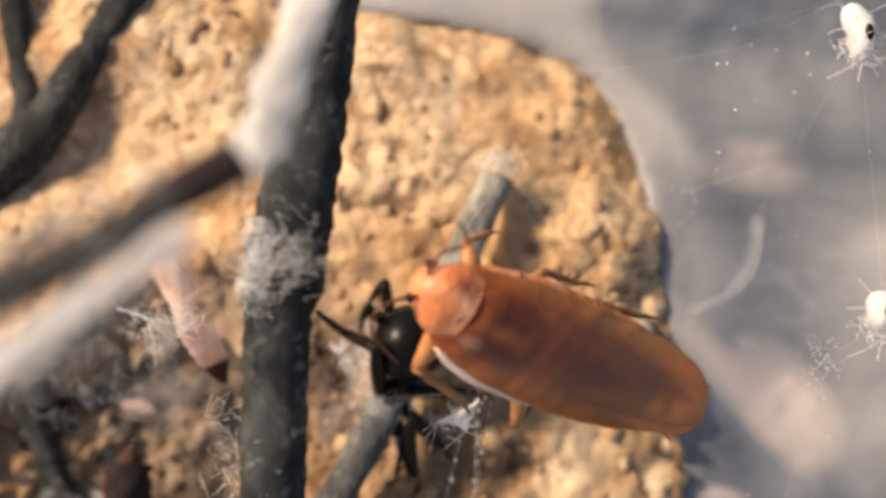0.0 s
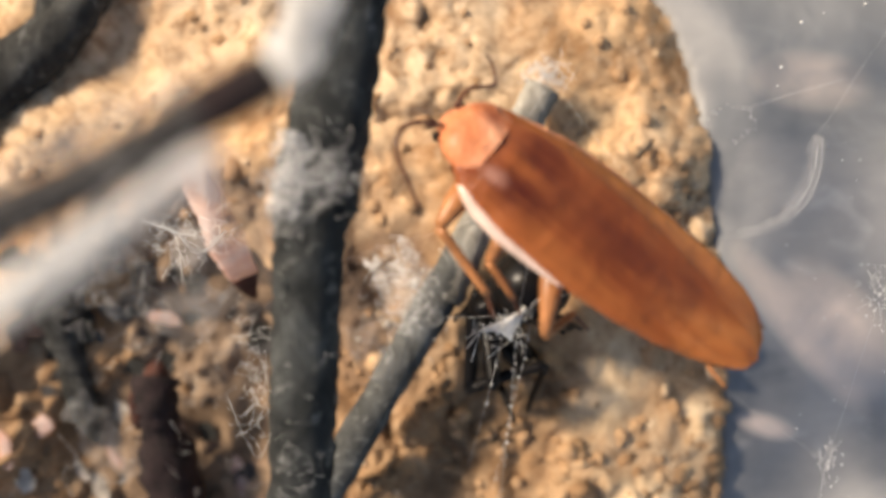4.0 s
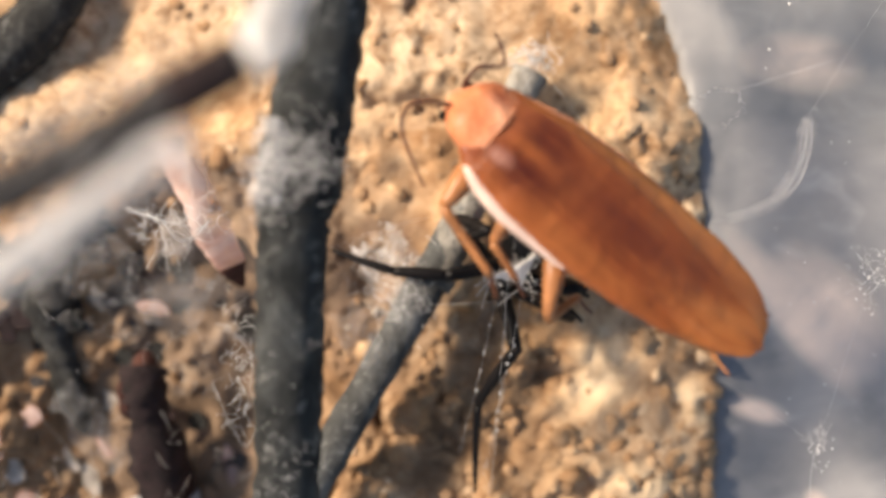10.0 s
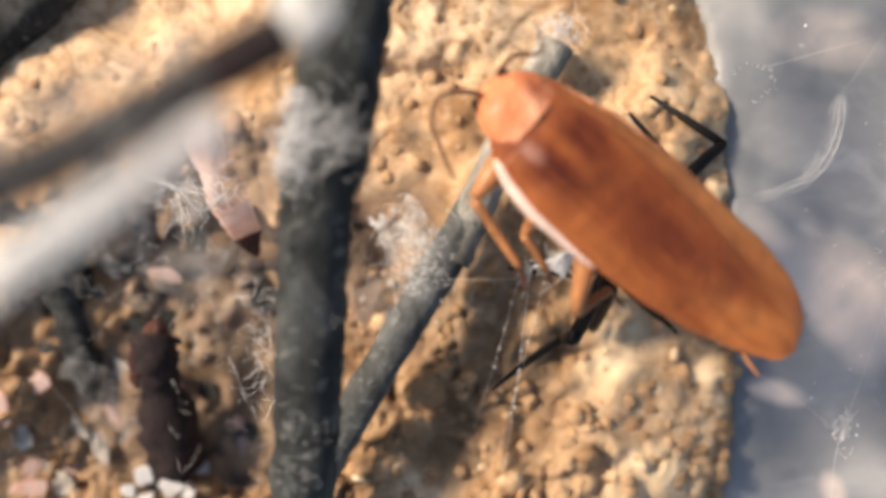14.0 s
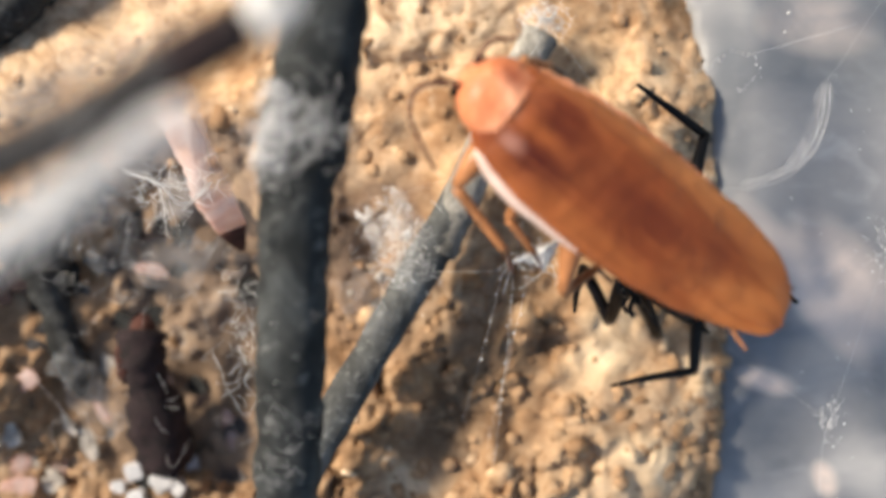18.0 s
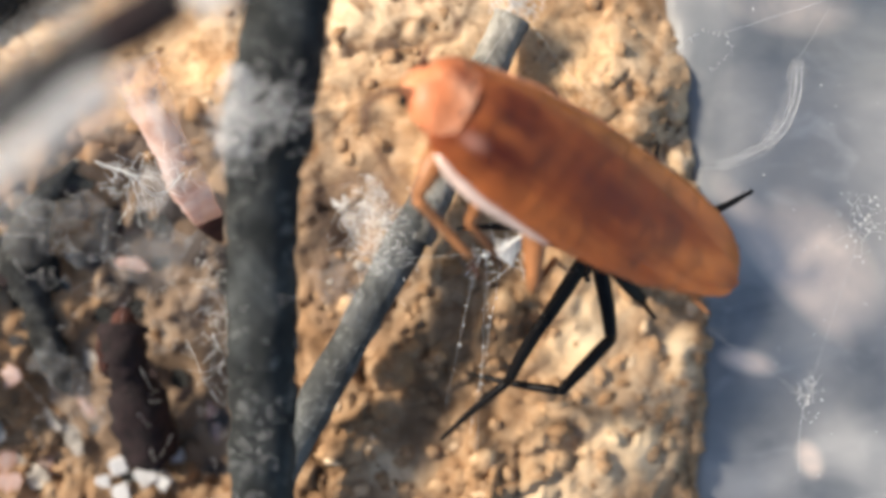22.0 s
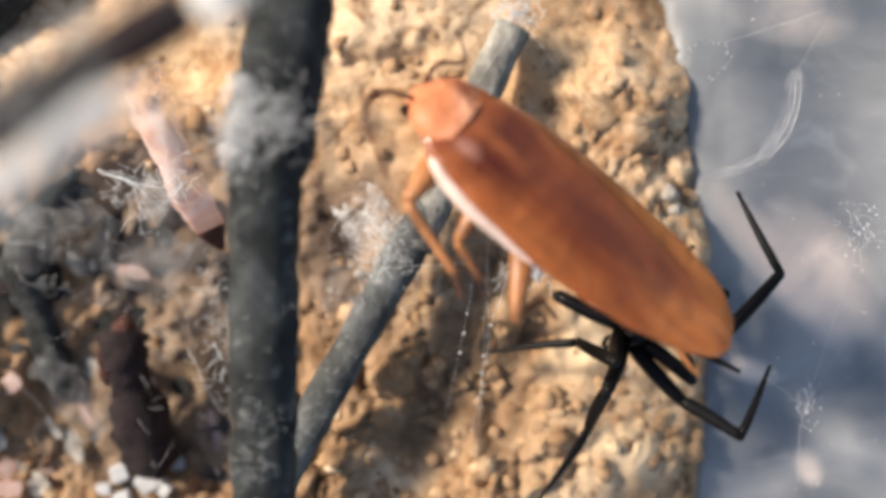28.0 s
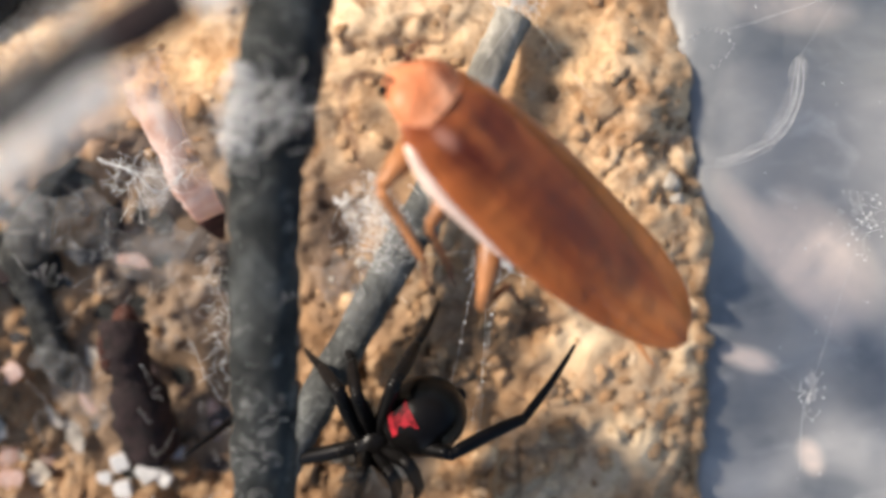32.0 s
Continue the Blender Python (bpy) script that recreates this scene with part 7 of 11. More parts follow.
    walk(LEGS['L3']['femur'], rows_of([
        (0, -0.27, 0.04, -0.78, 0, 64, -123), (0.25, -0.27, 0.04, -0.78, -23, 66, -149), (0.5, -0.28, 0.04, -0.78, -45, 63, -173), (0.75, -0.28, 0.04, -0.78, -61, 57, 169),
        (1, -0.28, 0.04, -0.78, -71, 49, 156), (1.333, -0.28, 0.04, -0.78, -73, 45, 154), (1.667, -0.28, 0.04, -0.78, -74, 41, 152), (2, -0.28, 0.04, -0.78, -75, 37, 150),
        (2.25, -0.28, 0.04, -0.78, -68, 49, 160), (2.5, -0.28, 0.04, -0.78, -54, 60, 177), (2.75, -0.28, 0.04, -0.78, -28, 67, -154), (3, -0.28, 0.04, -0.78, 6, 67, -117),
        (5.5, -0.28, 0.04, -0.78, 18, 72, -104), (6, -0.28, 0.04, -0.78, 16, 71, -106), (7, -0.28, 0.04, -0.78, 25, 73, -97), (8, -0.28, 0.04, -0.78, 2, 64, -121),
        (9, -0.28, 0.04, -0.78, -2, 61, -125), (10, -0.28, 0.04, -0.78, 8, 67, -115), (11, -0.28, 0.04, -0.78, 2, 63, -122), (12, -0.28, 0.04, -0.78, 3, 64, -121),
        (13, -0.28, 0.04, -0.78, -8, 57, -133), (13.333, -0.28, 0.04, -0.78, -22, 34, -153), (13.667, -0.28, 0.04, -0.78, -27, 10, -163), (14, -0.28, 0.04, -0.78, -26, -15, -173),
        (14.25, -0.28, 0.04, -0.78, -26, 2, -178), (14.5, -0.28, 0.04, -0.78, -27, 19, 177), (14.75, -0.28, 0.04, -0.78, -29, 36, 171), (15, -0.28, 0.04, -0.78, -36, 52, 161),
        (16.25, -0.28, 0.04, -0.78, -36, 72, 161), (17.5, -0.28, 0.04, -0.78, 147, 88, -16), (18, -0.28, 0.04, -0.78, 120, 83, -43), (19, -0.28, 0.04, -0.78, 101, 80, -61),
        (20, -0.28, 0.04, -0.78, -149, 59, 50), (20.5, -0.28, 0.04, -0.78, -92, 75, 112), (21, -0.28, 0.04, -0.78, -33, 60, 175), (22, -0.28, 0.04, -0.78, 2, 32, -140),
        (22.25, -0.28, 0.04, -0.78, -6, 44, -153), (22.5, -0.28, 0.04, -0.78, -20, 53, -171), (22.75, -0.28, 0.04, -0.78, -41, 59, 164), (23, -0.28, 0.04, -0.78, -66, 58, 134),
        (23.333, -0.28, 0.04, -0.78, -51, 64, 151), (23.667, -0.28, 0.04, -0.78, -31, 67, 174), (24, -0.28, 0.04, -0.78, -8, 66, -161), (24.5, -0.28, 0.04, -0.78, -27, 68, 178),
        (25, -0.28, 0.04, -0.78, -46, 66, 158), (25.5, -0.28, 0.04, -0.78, -88, 63, 111), (26.5, -0.28, 0.04, -0.78, -24, 73, 179), (27.5, -0.28, 0.04, -0.78, 22, 57, -131),
        (28, -0.28, 0.04, -0.78, -39, 62, 160), (28.25, -0.28, 0.04, -0.78, -36, 31, 164), (28.5, -0.28, 0.04, -0.78, -36, 1, 165), (28.65, -0.28, 0.40, -0.44, -39, 29, 154),
        (28.8, -0.28, 0.77, -0.10, -53, 56, 134), (28.9, -0.28, 0.77, -0.10, -76, 37, 103), (29, -0.28, 0.77, -0.10, -84, 13, 86), (29.125, -0.28, 0.77, -0.10, -83, 8, 88),
        (29.25, -0.28, 0.77, -0.10, -83, 2, 91), (29.5, -0.28, 0.77, -0.10, -79, 35, 102), (29.65, -0.28, 0.77, -0.10, -84, 19, 91), (29.8, -0.28, 0.77, -0.10, -86, 2, 83),
        (29.9, -0.28, 0.77, -0.10, -86, -4, 99), (30, -0.28, 0.77, -0.10, -88, -10, 115), (30.25, -0.28, 0.77, -0.10, -89, 3, 126), (30.5, -0.28, 0.77, -0.10, -87, 16, 138),
        (30.625, -0.28, 0.77, -0.10, -87, -8, 136), (30.75, -0.28, 0.77, -0.10, -86, -32, 135), (30.875, -0.28, 0.77, -0.10, -84, -55, 132), (31, -0.28, 0.77, -0.10, -71, -79, 118),
        (31.167, -0.28, 0.77, -0.10, -27, -44, 71), (31.333, -0.28, 0.77, -0.10, -24, -6, 62), (31.5, -0.28, 0.77, -0.10, -25, 32, 55), (31.625, -0.28, 0.77, -0.10, -20, 4, 70),
        (31.75, -0.28, 0.77, -0.10, -23, -24, 84), (31.875, -0.28, 0.77, -0.10, -37, -50, 107), (32, -0.28, 0.77, -0.10, -82, -64, 160),
    ]))
    walk(LEGS['L3']['tibia'], rows_of([
        (0, -1.23, -1.41, -4.38, 0, -11, -65), (0.25, -1.69, -0.81, -4.42, -1, 29, -70), (0.5, -2.09, -0.17, -4.33, -11, 69, -83), (0.75, -2.43, 0.47, -4.12, -155, 69, 130),
        (1, -2.69, 1.10, -3.78, -166, 29, 117), (1.333, -2.83, 1.29, -3.59, -168, 23, 113), (1.667, -2.95, 1.47, -3.38, -169, 16, 109), (2, -3.06, 1.65, -3.16, -170, 9, 105),
        (2.25, -2.75, 0.93, -3.80, -171, -7, 67), (2.5, -2.28, 0.15, -4.24, -161, -19, 28), (2.75, -1.68, -0.64, -4.46, -145, -23, -16), (3, -0.99, -1.39, -4.45, -131, -15, -58),
        (5.5, -0.59, -1.17, -4.58, -134, -18, -47), (6, -0.65, -1.21, -4.56, -134, -17, -48), (7, -0.42, -1.09, -4.62, -136, -20, -43), (8, -1.18, -1.45, -4.38, -130, -13, -64),
        (9, -1.39, -1.52, -4.29, -128, -12, -71), (10, -0.93, -1.36, -4.47, -131, -15, -57), (11, -1.23, -1.49, -4.35, -129, -13, -66), (12, -1.17, -1.46, -4.38, -130, -13, -64),
        (13, -1.74, -1.55, -4.15, -126, -10, -82), (13.333, -3.21, -1.48, -3.04, -124, 4, -115), (13.667, -4.06, -1.09, -1.46, -131, 17, -149), (14, -4.11, -0.46, 0.27, -145, 24, 173),
        (14.25, -4.27, -0.13, -0.91, -146, 32, 170), (14.5, -4.06, 0.22, -2.07, -148, 40, 167), (14.75, -3.49, 0.55, -3.12, -150, 48, 164), (15, -2.61, 0.83, -3.94, -154, 56, 159),
        (16.25, -1.43, 0.44, -4.59, -156, 49, 157), (17.5, -0.12, -0.01, -4.78, -157, 42, 156), (18, 0.06, -0.28, -4.75, -158, 34, 153), (19, 0.04, -0.55, -4.72, -172, 37, 129),
        (20, 1.02, 1.61, -4.22, 154, 39, 77), (20.5, -0.68, 1.03, -4.64, 156, 53, 80), (21, -2.29, 0.23, -4.23, 161, 67, 86), (22, -2.89, -2.13, -2.90, -180, 29, 110),
        (22.25, -2.86, -1.28, -3.54, -159, 59, 138), (22.5, -2.64, -0.35, -3.99, -83, 65, -139), (22.75, -2.26, 0.61, -4.21, -51, 37, -99), (23, -1.74, 1.54, -4.19, -45, 4, -84),
        (23.333, -1.81, 0.88, -4.38, -45, -4, -113), (23.667, -1.83, 0.21, -4.46, -41, -12, -143), (24, -1.81, -0.48, -4.44, -33, -16, -174), (24.5, -1.81, 0.09, -4.48, -36, 5, -142),
        (25, -1.78, 0.66, -4.44, -27, 24, -109), (25.5, -0.93, 1.71, -4.36, -25, 8, -100), (26.5, -1.42, 0.07, -4.61, -24, -1, -90), (27.5, -1.70, -1.58, -4.15, -25, -11, -81),
        (28, -2.05, 0.69, -4.31, -22, -23, -93), (28.25, -3.56, 1.01, -2.85, -24, -3, -82), (28.5, -4.15, 1.06, -0.82, -23, 17, -70), (28.65, -3.43, 1.92, -2.39, -20, 4, -57),
        (28.8, -1.83, 2.36, -3.42, -21, -10, -44), (28.9, -1.01, 3.88, -2.51, -21, 10, -49), (29, 0, 4.65, -1.03, -23, 31, -55), (29.125, -0.16, 4.73, -0.64, -37, 48, -77),
        (29.25, -0.32, 4.77, -0.25, -67, 57, -113), (29.5, -0.94, 3.99, -2.38, -5, 51, -40), (29.65, -0.37, 4.56, -1.39, -65, 67, -108), (29.8, 0.22, 4.74, -0.27, -114, 45, -164),
        (29.9, -0.89, 4.72, 0.19, -119, 22, -173), (30, -1.94, 4.34, 0.62, -120, -2, -179), (30.25, -2.65, 3.99, -0.28, -117, -14, 159), (30.5, -3.14, 3.34, -1.17, -109, -24, 135),
        (30.625, -3.15, 3.49, 0.46, -108, -3, 129), (30.75, -2.67, 3.19, 2, -108, 17, 124), (30.875, -1.79, 2.47, 3.19, -111, 37, 118), (31, -0.65, 1.47, 3.82, -119, 56, 107),
        (31.167, 0.67, 3.47, 2.69, -88, 62, 144), (31.333, 1.58, 4.28, 0.34, -56, 56, -180), (31.5, 1.67, 3.56, -2.20, -38, 44, -157), (31.625, 1.07, 4.52, -0.38, -55, 59, -178),
        (31.75, 0.07, 4.41, 1.51, -92, 67, 141), (31.875, -1.03, 3.25, 2.95, -132, 61, 97), (32, -1.91, 1.38, 3.50, -151, 46, 73),
    ]))
    walk(LEGS['L3']['tarsus'], rows_of([
        (0, 0.16, -4.44, -3.70, 0, 25, 121), (0.25, -0.68, -3.61, -6.06, 11, 21, 149), (0.5, -1.95, -1.41, -7.50, 19, 13, 176), (0.75, -3.22, 1.40, -7.29, 22, 3, -160),
        (1, -4.04, 3.75, -5.44, 21, -8, -136), (1.333, -4.04, 4.19, -4.89, 24, 20, -111), (1.667, -4.01, 4.57, -4.31, 43, 44, -77), (2, -3.94, 4.89, -3.69, 84, 49, -22),
        (2.25, -1.45, 4.05, -3.41, 113, 68, 11), (2.5, 0.57, 1.63, -3.13, 178, 68, 81), (2.75, 1.34, -1.51, -3.16, -154, 49, 113), (3, 0.73, -4.19, -3.59, -146, 26, 126),
        (5.5, 1.63, -3.52, -3.54, -141, 26, 136), (6, 1.51, -3.64, -3.55, -142, 26, 134), (7, 1.94, -3.26, -3.47, -140, 27, 140), (8, 0.26, -4.43, -3.61, -148, 26, 122),
        (9, -0.29, -4.66, -3.58, -150, 26, 116), (10, 0.88, -4.10, -3.58, -145, 26, 128), (11, 0.13, -4.51, -3.59, -148, 26, 120), (12, 0.30, -4.42, -3.59, -147, 26, 122),
        (13, -1.25, -4.86, -3.56, -154, 26, 107), (13.333, -4.63, -4.56, -3.31, -150, -5, 129), (13.667, -6.85, -2.75, -2.47, -159, -36, 154), (14, -7.19, -0.07, -1.11, 165, -56, -158),
        (14.25, -7.12, 0.36, -2.71, 169, -24, -164), (14.5, -6.60, 0.78, -4.26, 169, 9, -168), (14.75, -5.67, 1.18, -5.64, 167, 41, -172), (15, -4.39, 1.52, -6.75, 155, 73, 174),
        (16.25, -3.50, 1.31, -7.15, 26, 83, 44), (17.5, -2.43, 1.05, -7.03, -2, 62, 15), (18, -2.44, 0.99, -6.68, 0, 62, 18), (19, -1.68, 1.57, -6.76, -10, 78, 7),
        (20, 1.61, 4.17, -6.38, -89, 66, -75), (20.5, -0.33, 3.03, -7.36, -160, 56, -153), (21, -2.20, 1.57, -7.36, -177, 24, -178), (22, -3.91, 0.67, -4.55, 179, 37, 174),
        (22.25, -4.15, -0.14, -6.47, 170, 41, 160), (22.5, -3.71, -1.29, -7.07, 160, 44, 145), (22.75, -2.70, -2.05, -6.27, 149, 45, 130), (23, -1.38, -1.83, -4.44, 138, 43, 114),
        (23.333, -3.14, -2.24, -4.12, 136, 50, 111), (23.667, -4.48, -1.81, -3.76, 133, 58, 108), (24, -5.06, -0.84, -3.49, 128, 65, 102), (24.5, -4.49, -1.98, -4.77, 128, 51, 101),
        (25, -2.78, -2.27, -5.85, 128, 37, 101), (25.5, -1.53, -1.60, -4.86, 129, 48, 103), (26.5, -1.45, -3.33, -4.55, 131, 37, 106), (27.5, -1.15, -4.87, -3.53, 132, 27, 108),
        (28, -2.23, -2.44, -2.98, 149, 35, 140), (28.25, -3.06, -2.35, -2.68, 157, 36, 155), (28.5, -3.05, -2, -1.82, 166, 35, 169), (28.65, -1.59, -0.93, -2.61, 158, 17, 151),
        (28.8, 0.56, 0.02, -2.84, 156, -2, 137), (28.9, 1.18, 1.35, -3.13, 159, -20, 120), (29, 1.69, 2.27, -2.77, 169, -36, 99), (29.125, 0.37, 2.51, -3.16, 171, -34, 96),
        (29.25, -1.05, 3.08, -3.11, 172, -32, 94), (29.5, 0.71, 2.62, -5.02, 149, -40, 133), (29.65, -0.77, 3.31, -4.53, 136, -33, 153), (29.8, -2.08, 4.10, -2.69, 128, -23, 170),
        (29.9, -4.02, 4.32, -1.08, 128, 9, 171), (30, -5.34, 4.26, 0.73, 129, 40, 173), (30.25, -5.73, 5.16, 0.53, 139, 16, -166), (30.5, -5.34, 5.55, 0.19, 140, -9, -151),
        (30.625, -5.30, 6.12, 0.67, 138, 21, -173), (30.75, -4.51, 5.88, 1.02, 118, 48, 154), (30.875, -3.07, 4.88, 1.15, 69, 54, 94), (31, -1.21, 3.28, 0.99, 37, 34, 49),
        (31.167, -0.62, 4.42, -0.30, 40, -0, 59), (31.333, -0.30, 4.28, -2.49, 37, -34, 68), (31.5, -0.59, 2.59, -4.55, 18, -66, 91), (31.625, -0.69, 4.45, -3.30, 32, -36, 74),
        (31.75, -0.96, 5.25, -1.62, 35, -4, 67), (31.875, -1.22, 4.89, -0.03, 33, 27, 61), (32, -1.23, 3.62, 1.04, 25, 58, 49),
    ]))
    walk(LEGS['L4']['femur'], rows_of([
        (0, -0.68, -0.03, -0.41, 0, 34, -142), (1, -0.69, -0.03, -0.41, 0, 36, -141), (2, -0.69, -0.03, -0.41, 2, 37, -138), (3, -0.69, -0.03, -0.41, 3, 38, -137),
        (5.5, -0.69, -0.03, -0.41, 5, 40, -133), (6, -0.69, -0.03, -0.41, 4, 39, -134), (6.333, -0.69, -0.03, -0.41, -6, 38, -151), (6.667, -0.69, -0.03, -0.41, -15, 35, -167),
        (7, -0.69, -0.03, -0.41, -23, 31, 179), (7.333, -0.69, -0.03, -0.41, -24, 22, 177), (7.667, -0.69, -0.03, -0.41, -25, 13, 175), (8, -0.69, -0.03, -0.41, -25, 4, 173),
        (8.333, -0.69, -0.03, -0.41, -23, 14, -176), (8.667, -0.69, -0.03, -0.41, -19, 24, -164), (9, -0.69, -0.03, -0.41, -12, 33, -149), (9.333, -0.69, -0.03, -0.41, -10, 35, -146),
        (9.667, -0.69, -0.03, -0.41, -8, 36, -142), (10, -0.69, -0.03, -0.41, -6, 38, -138), (11, -0.69, -0.03, -0.41, -12, 34, -148), (12, -0.69, -0.03, -0.41, -6, 35, -138),
        (12.333, -0.69, -0.03, -0.41, -24, 32, -171), (12.667, -0.69, -0.03, -0.41, -37, 21, 162), (13, -0.69, -0.03, -0.41, -43, 7, 138), (14, -0.69, -0.03, -0.41, -41, 6, 155),
        (14.5, -0.69, -0.03, -0.41, -41, 6, 155), (15, -0.69, -0.03, -0.41, -41, 7, 156), (17.5, -0.69, -0.03, -0.41, -41, 14, 152), (18, -0.69, -0.03, -0.41, -41, 14, 153),
        (18.5, -0.69, -0.03, -0.41, -35, 25, 171), (19, -0.69, -0.03, -0.41, -24, 33, -167), (20, -0.69, -0.03, -0.41, -40, 17, 159), (20.5, -0.69, -0.03, -0.41, -40, 9, 157),
        (21, -0.69, -0.03, -0.41, -40, 2, 155), (21.25, -0.69, -0.03, -0.41, -40, -1, 168), (21.5, -0.69, -0.03, -0.41, -40, -3, -179), (21.75, -0.69, -0.03, -0.41, -41, -5, -166),
        (22, -0.69, -0.03, -0.41, -42, -7, -153), (22.5, -0.69, -0.03, -0.41, -44, 12, -179), (23, -0.69, -0.03, -0.41, -54, 28, 152), (23.25, -0.69, -0.03, -0.41, -47, 31, 165),
        (23.5, -0.69, -0.03, -0.41, -40, 33, 179), (23.75, -0.69, -0.03, -0.41, -32, 33, -167), (24, -0.69, -0.03, -0.41, -25, 31, -153), (24.333, -0.69, -0.03, -0.41, -33, 23, -171),
        (24.667, -0.69, -0.03, -0.41, -38, 13, 173), (25, -0.69, -0.03, -0.41, -40, 2, 159), (25.167, -0.69, -0.03, -0.41, -39, 6, 173), (25.333, -0.69, -0.03, -0.41, -37, 10, -172),
        (25.5, -0.69, -0.03, -0.41, -34, 13, -157), (26.167, -0.69, -0.03, -0.41, -36, 5, -171), (26.833, -0.69, -0.03, -0.41, -37, -2, 175), (27.5, -0.69, -0.03, -0.41, -35, -10, 161),
        (27.75, -0.69, -0.03, -0.41, -35, 2, 160), (28, -0.69, -0.03, -0.41, -35, 13, 160), (28.25, -0.69, -0.03, -0.41, -35, -13, 170), (28.5, -0.69, -0.03, -0.41, -41, -39, -177),
        (28.575, -0.69, 0.08, -0.33, -46, -15, -167), (28.65, -0.69, 0.18, -0.26, -46, 9, -159), (28.725, -0.69, 0.29, -0.18, -43, 33, -150), (28.8, -0.69, 0.40, -0.10, -31, 56, -134),
        (28.9, -0.69, 0.40, -0.10, -68, 41, 178), (29, -0.69, 0.40, -0.10, -81, 15, 153), (29.25, -0.69, 0.40, -0.10, -80, 38, 154), (29.333, -0.69, 0.40, -0.10, -100, 34, 120),
        (29.417, -0.69, 0.40, -0.10, -114, 21, 92), (29.5, -0.69, 0.40, -0.10, -119, 5, 69), (29.65, -0.69, 0.40, -0.10, -116, 14, 84), (29.8, -0.69, 0.40, -0.10, -111, 23, 100),
        (29.867, -0.69, 0.40, -0.10, -110, 11, 104), (29.933, -0.69, 0.40, -0.10, -109, -0, 108), (30, -0.69, 0.40, -0.10, -110, -12, 112), (30.167, -0.69, 0.40, -0.10, -110, -1, 116),
        (30.333, -0.69, 0.40, -0.10, -110, 10, 120), (30.5, -0.69, 0.40, -0.10, -109, 21, 124), (30.75, -0.69, 0.40, -0.10, -107, -5, 140), (31, -0.69, 0.40, -0.10, -112, -32, 156),
        (31.25, -0.69, 0.40, -0.10, -112, -30, 155), (31.5, -0.69, 0.40, -0.10, -111, -29, 154), (31.75, -0.69, 0.40, -0.10, -111, -34, 154), (32, -0.69, 0.40, -0.10, -111, -39, 154),
    ]))
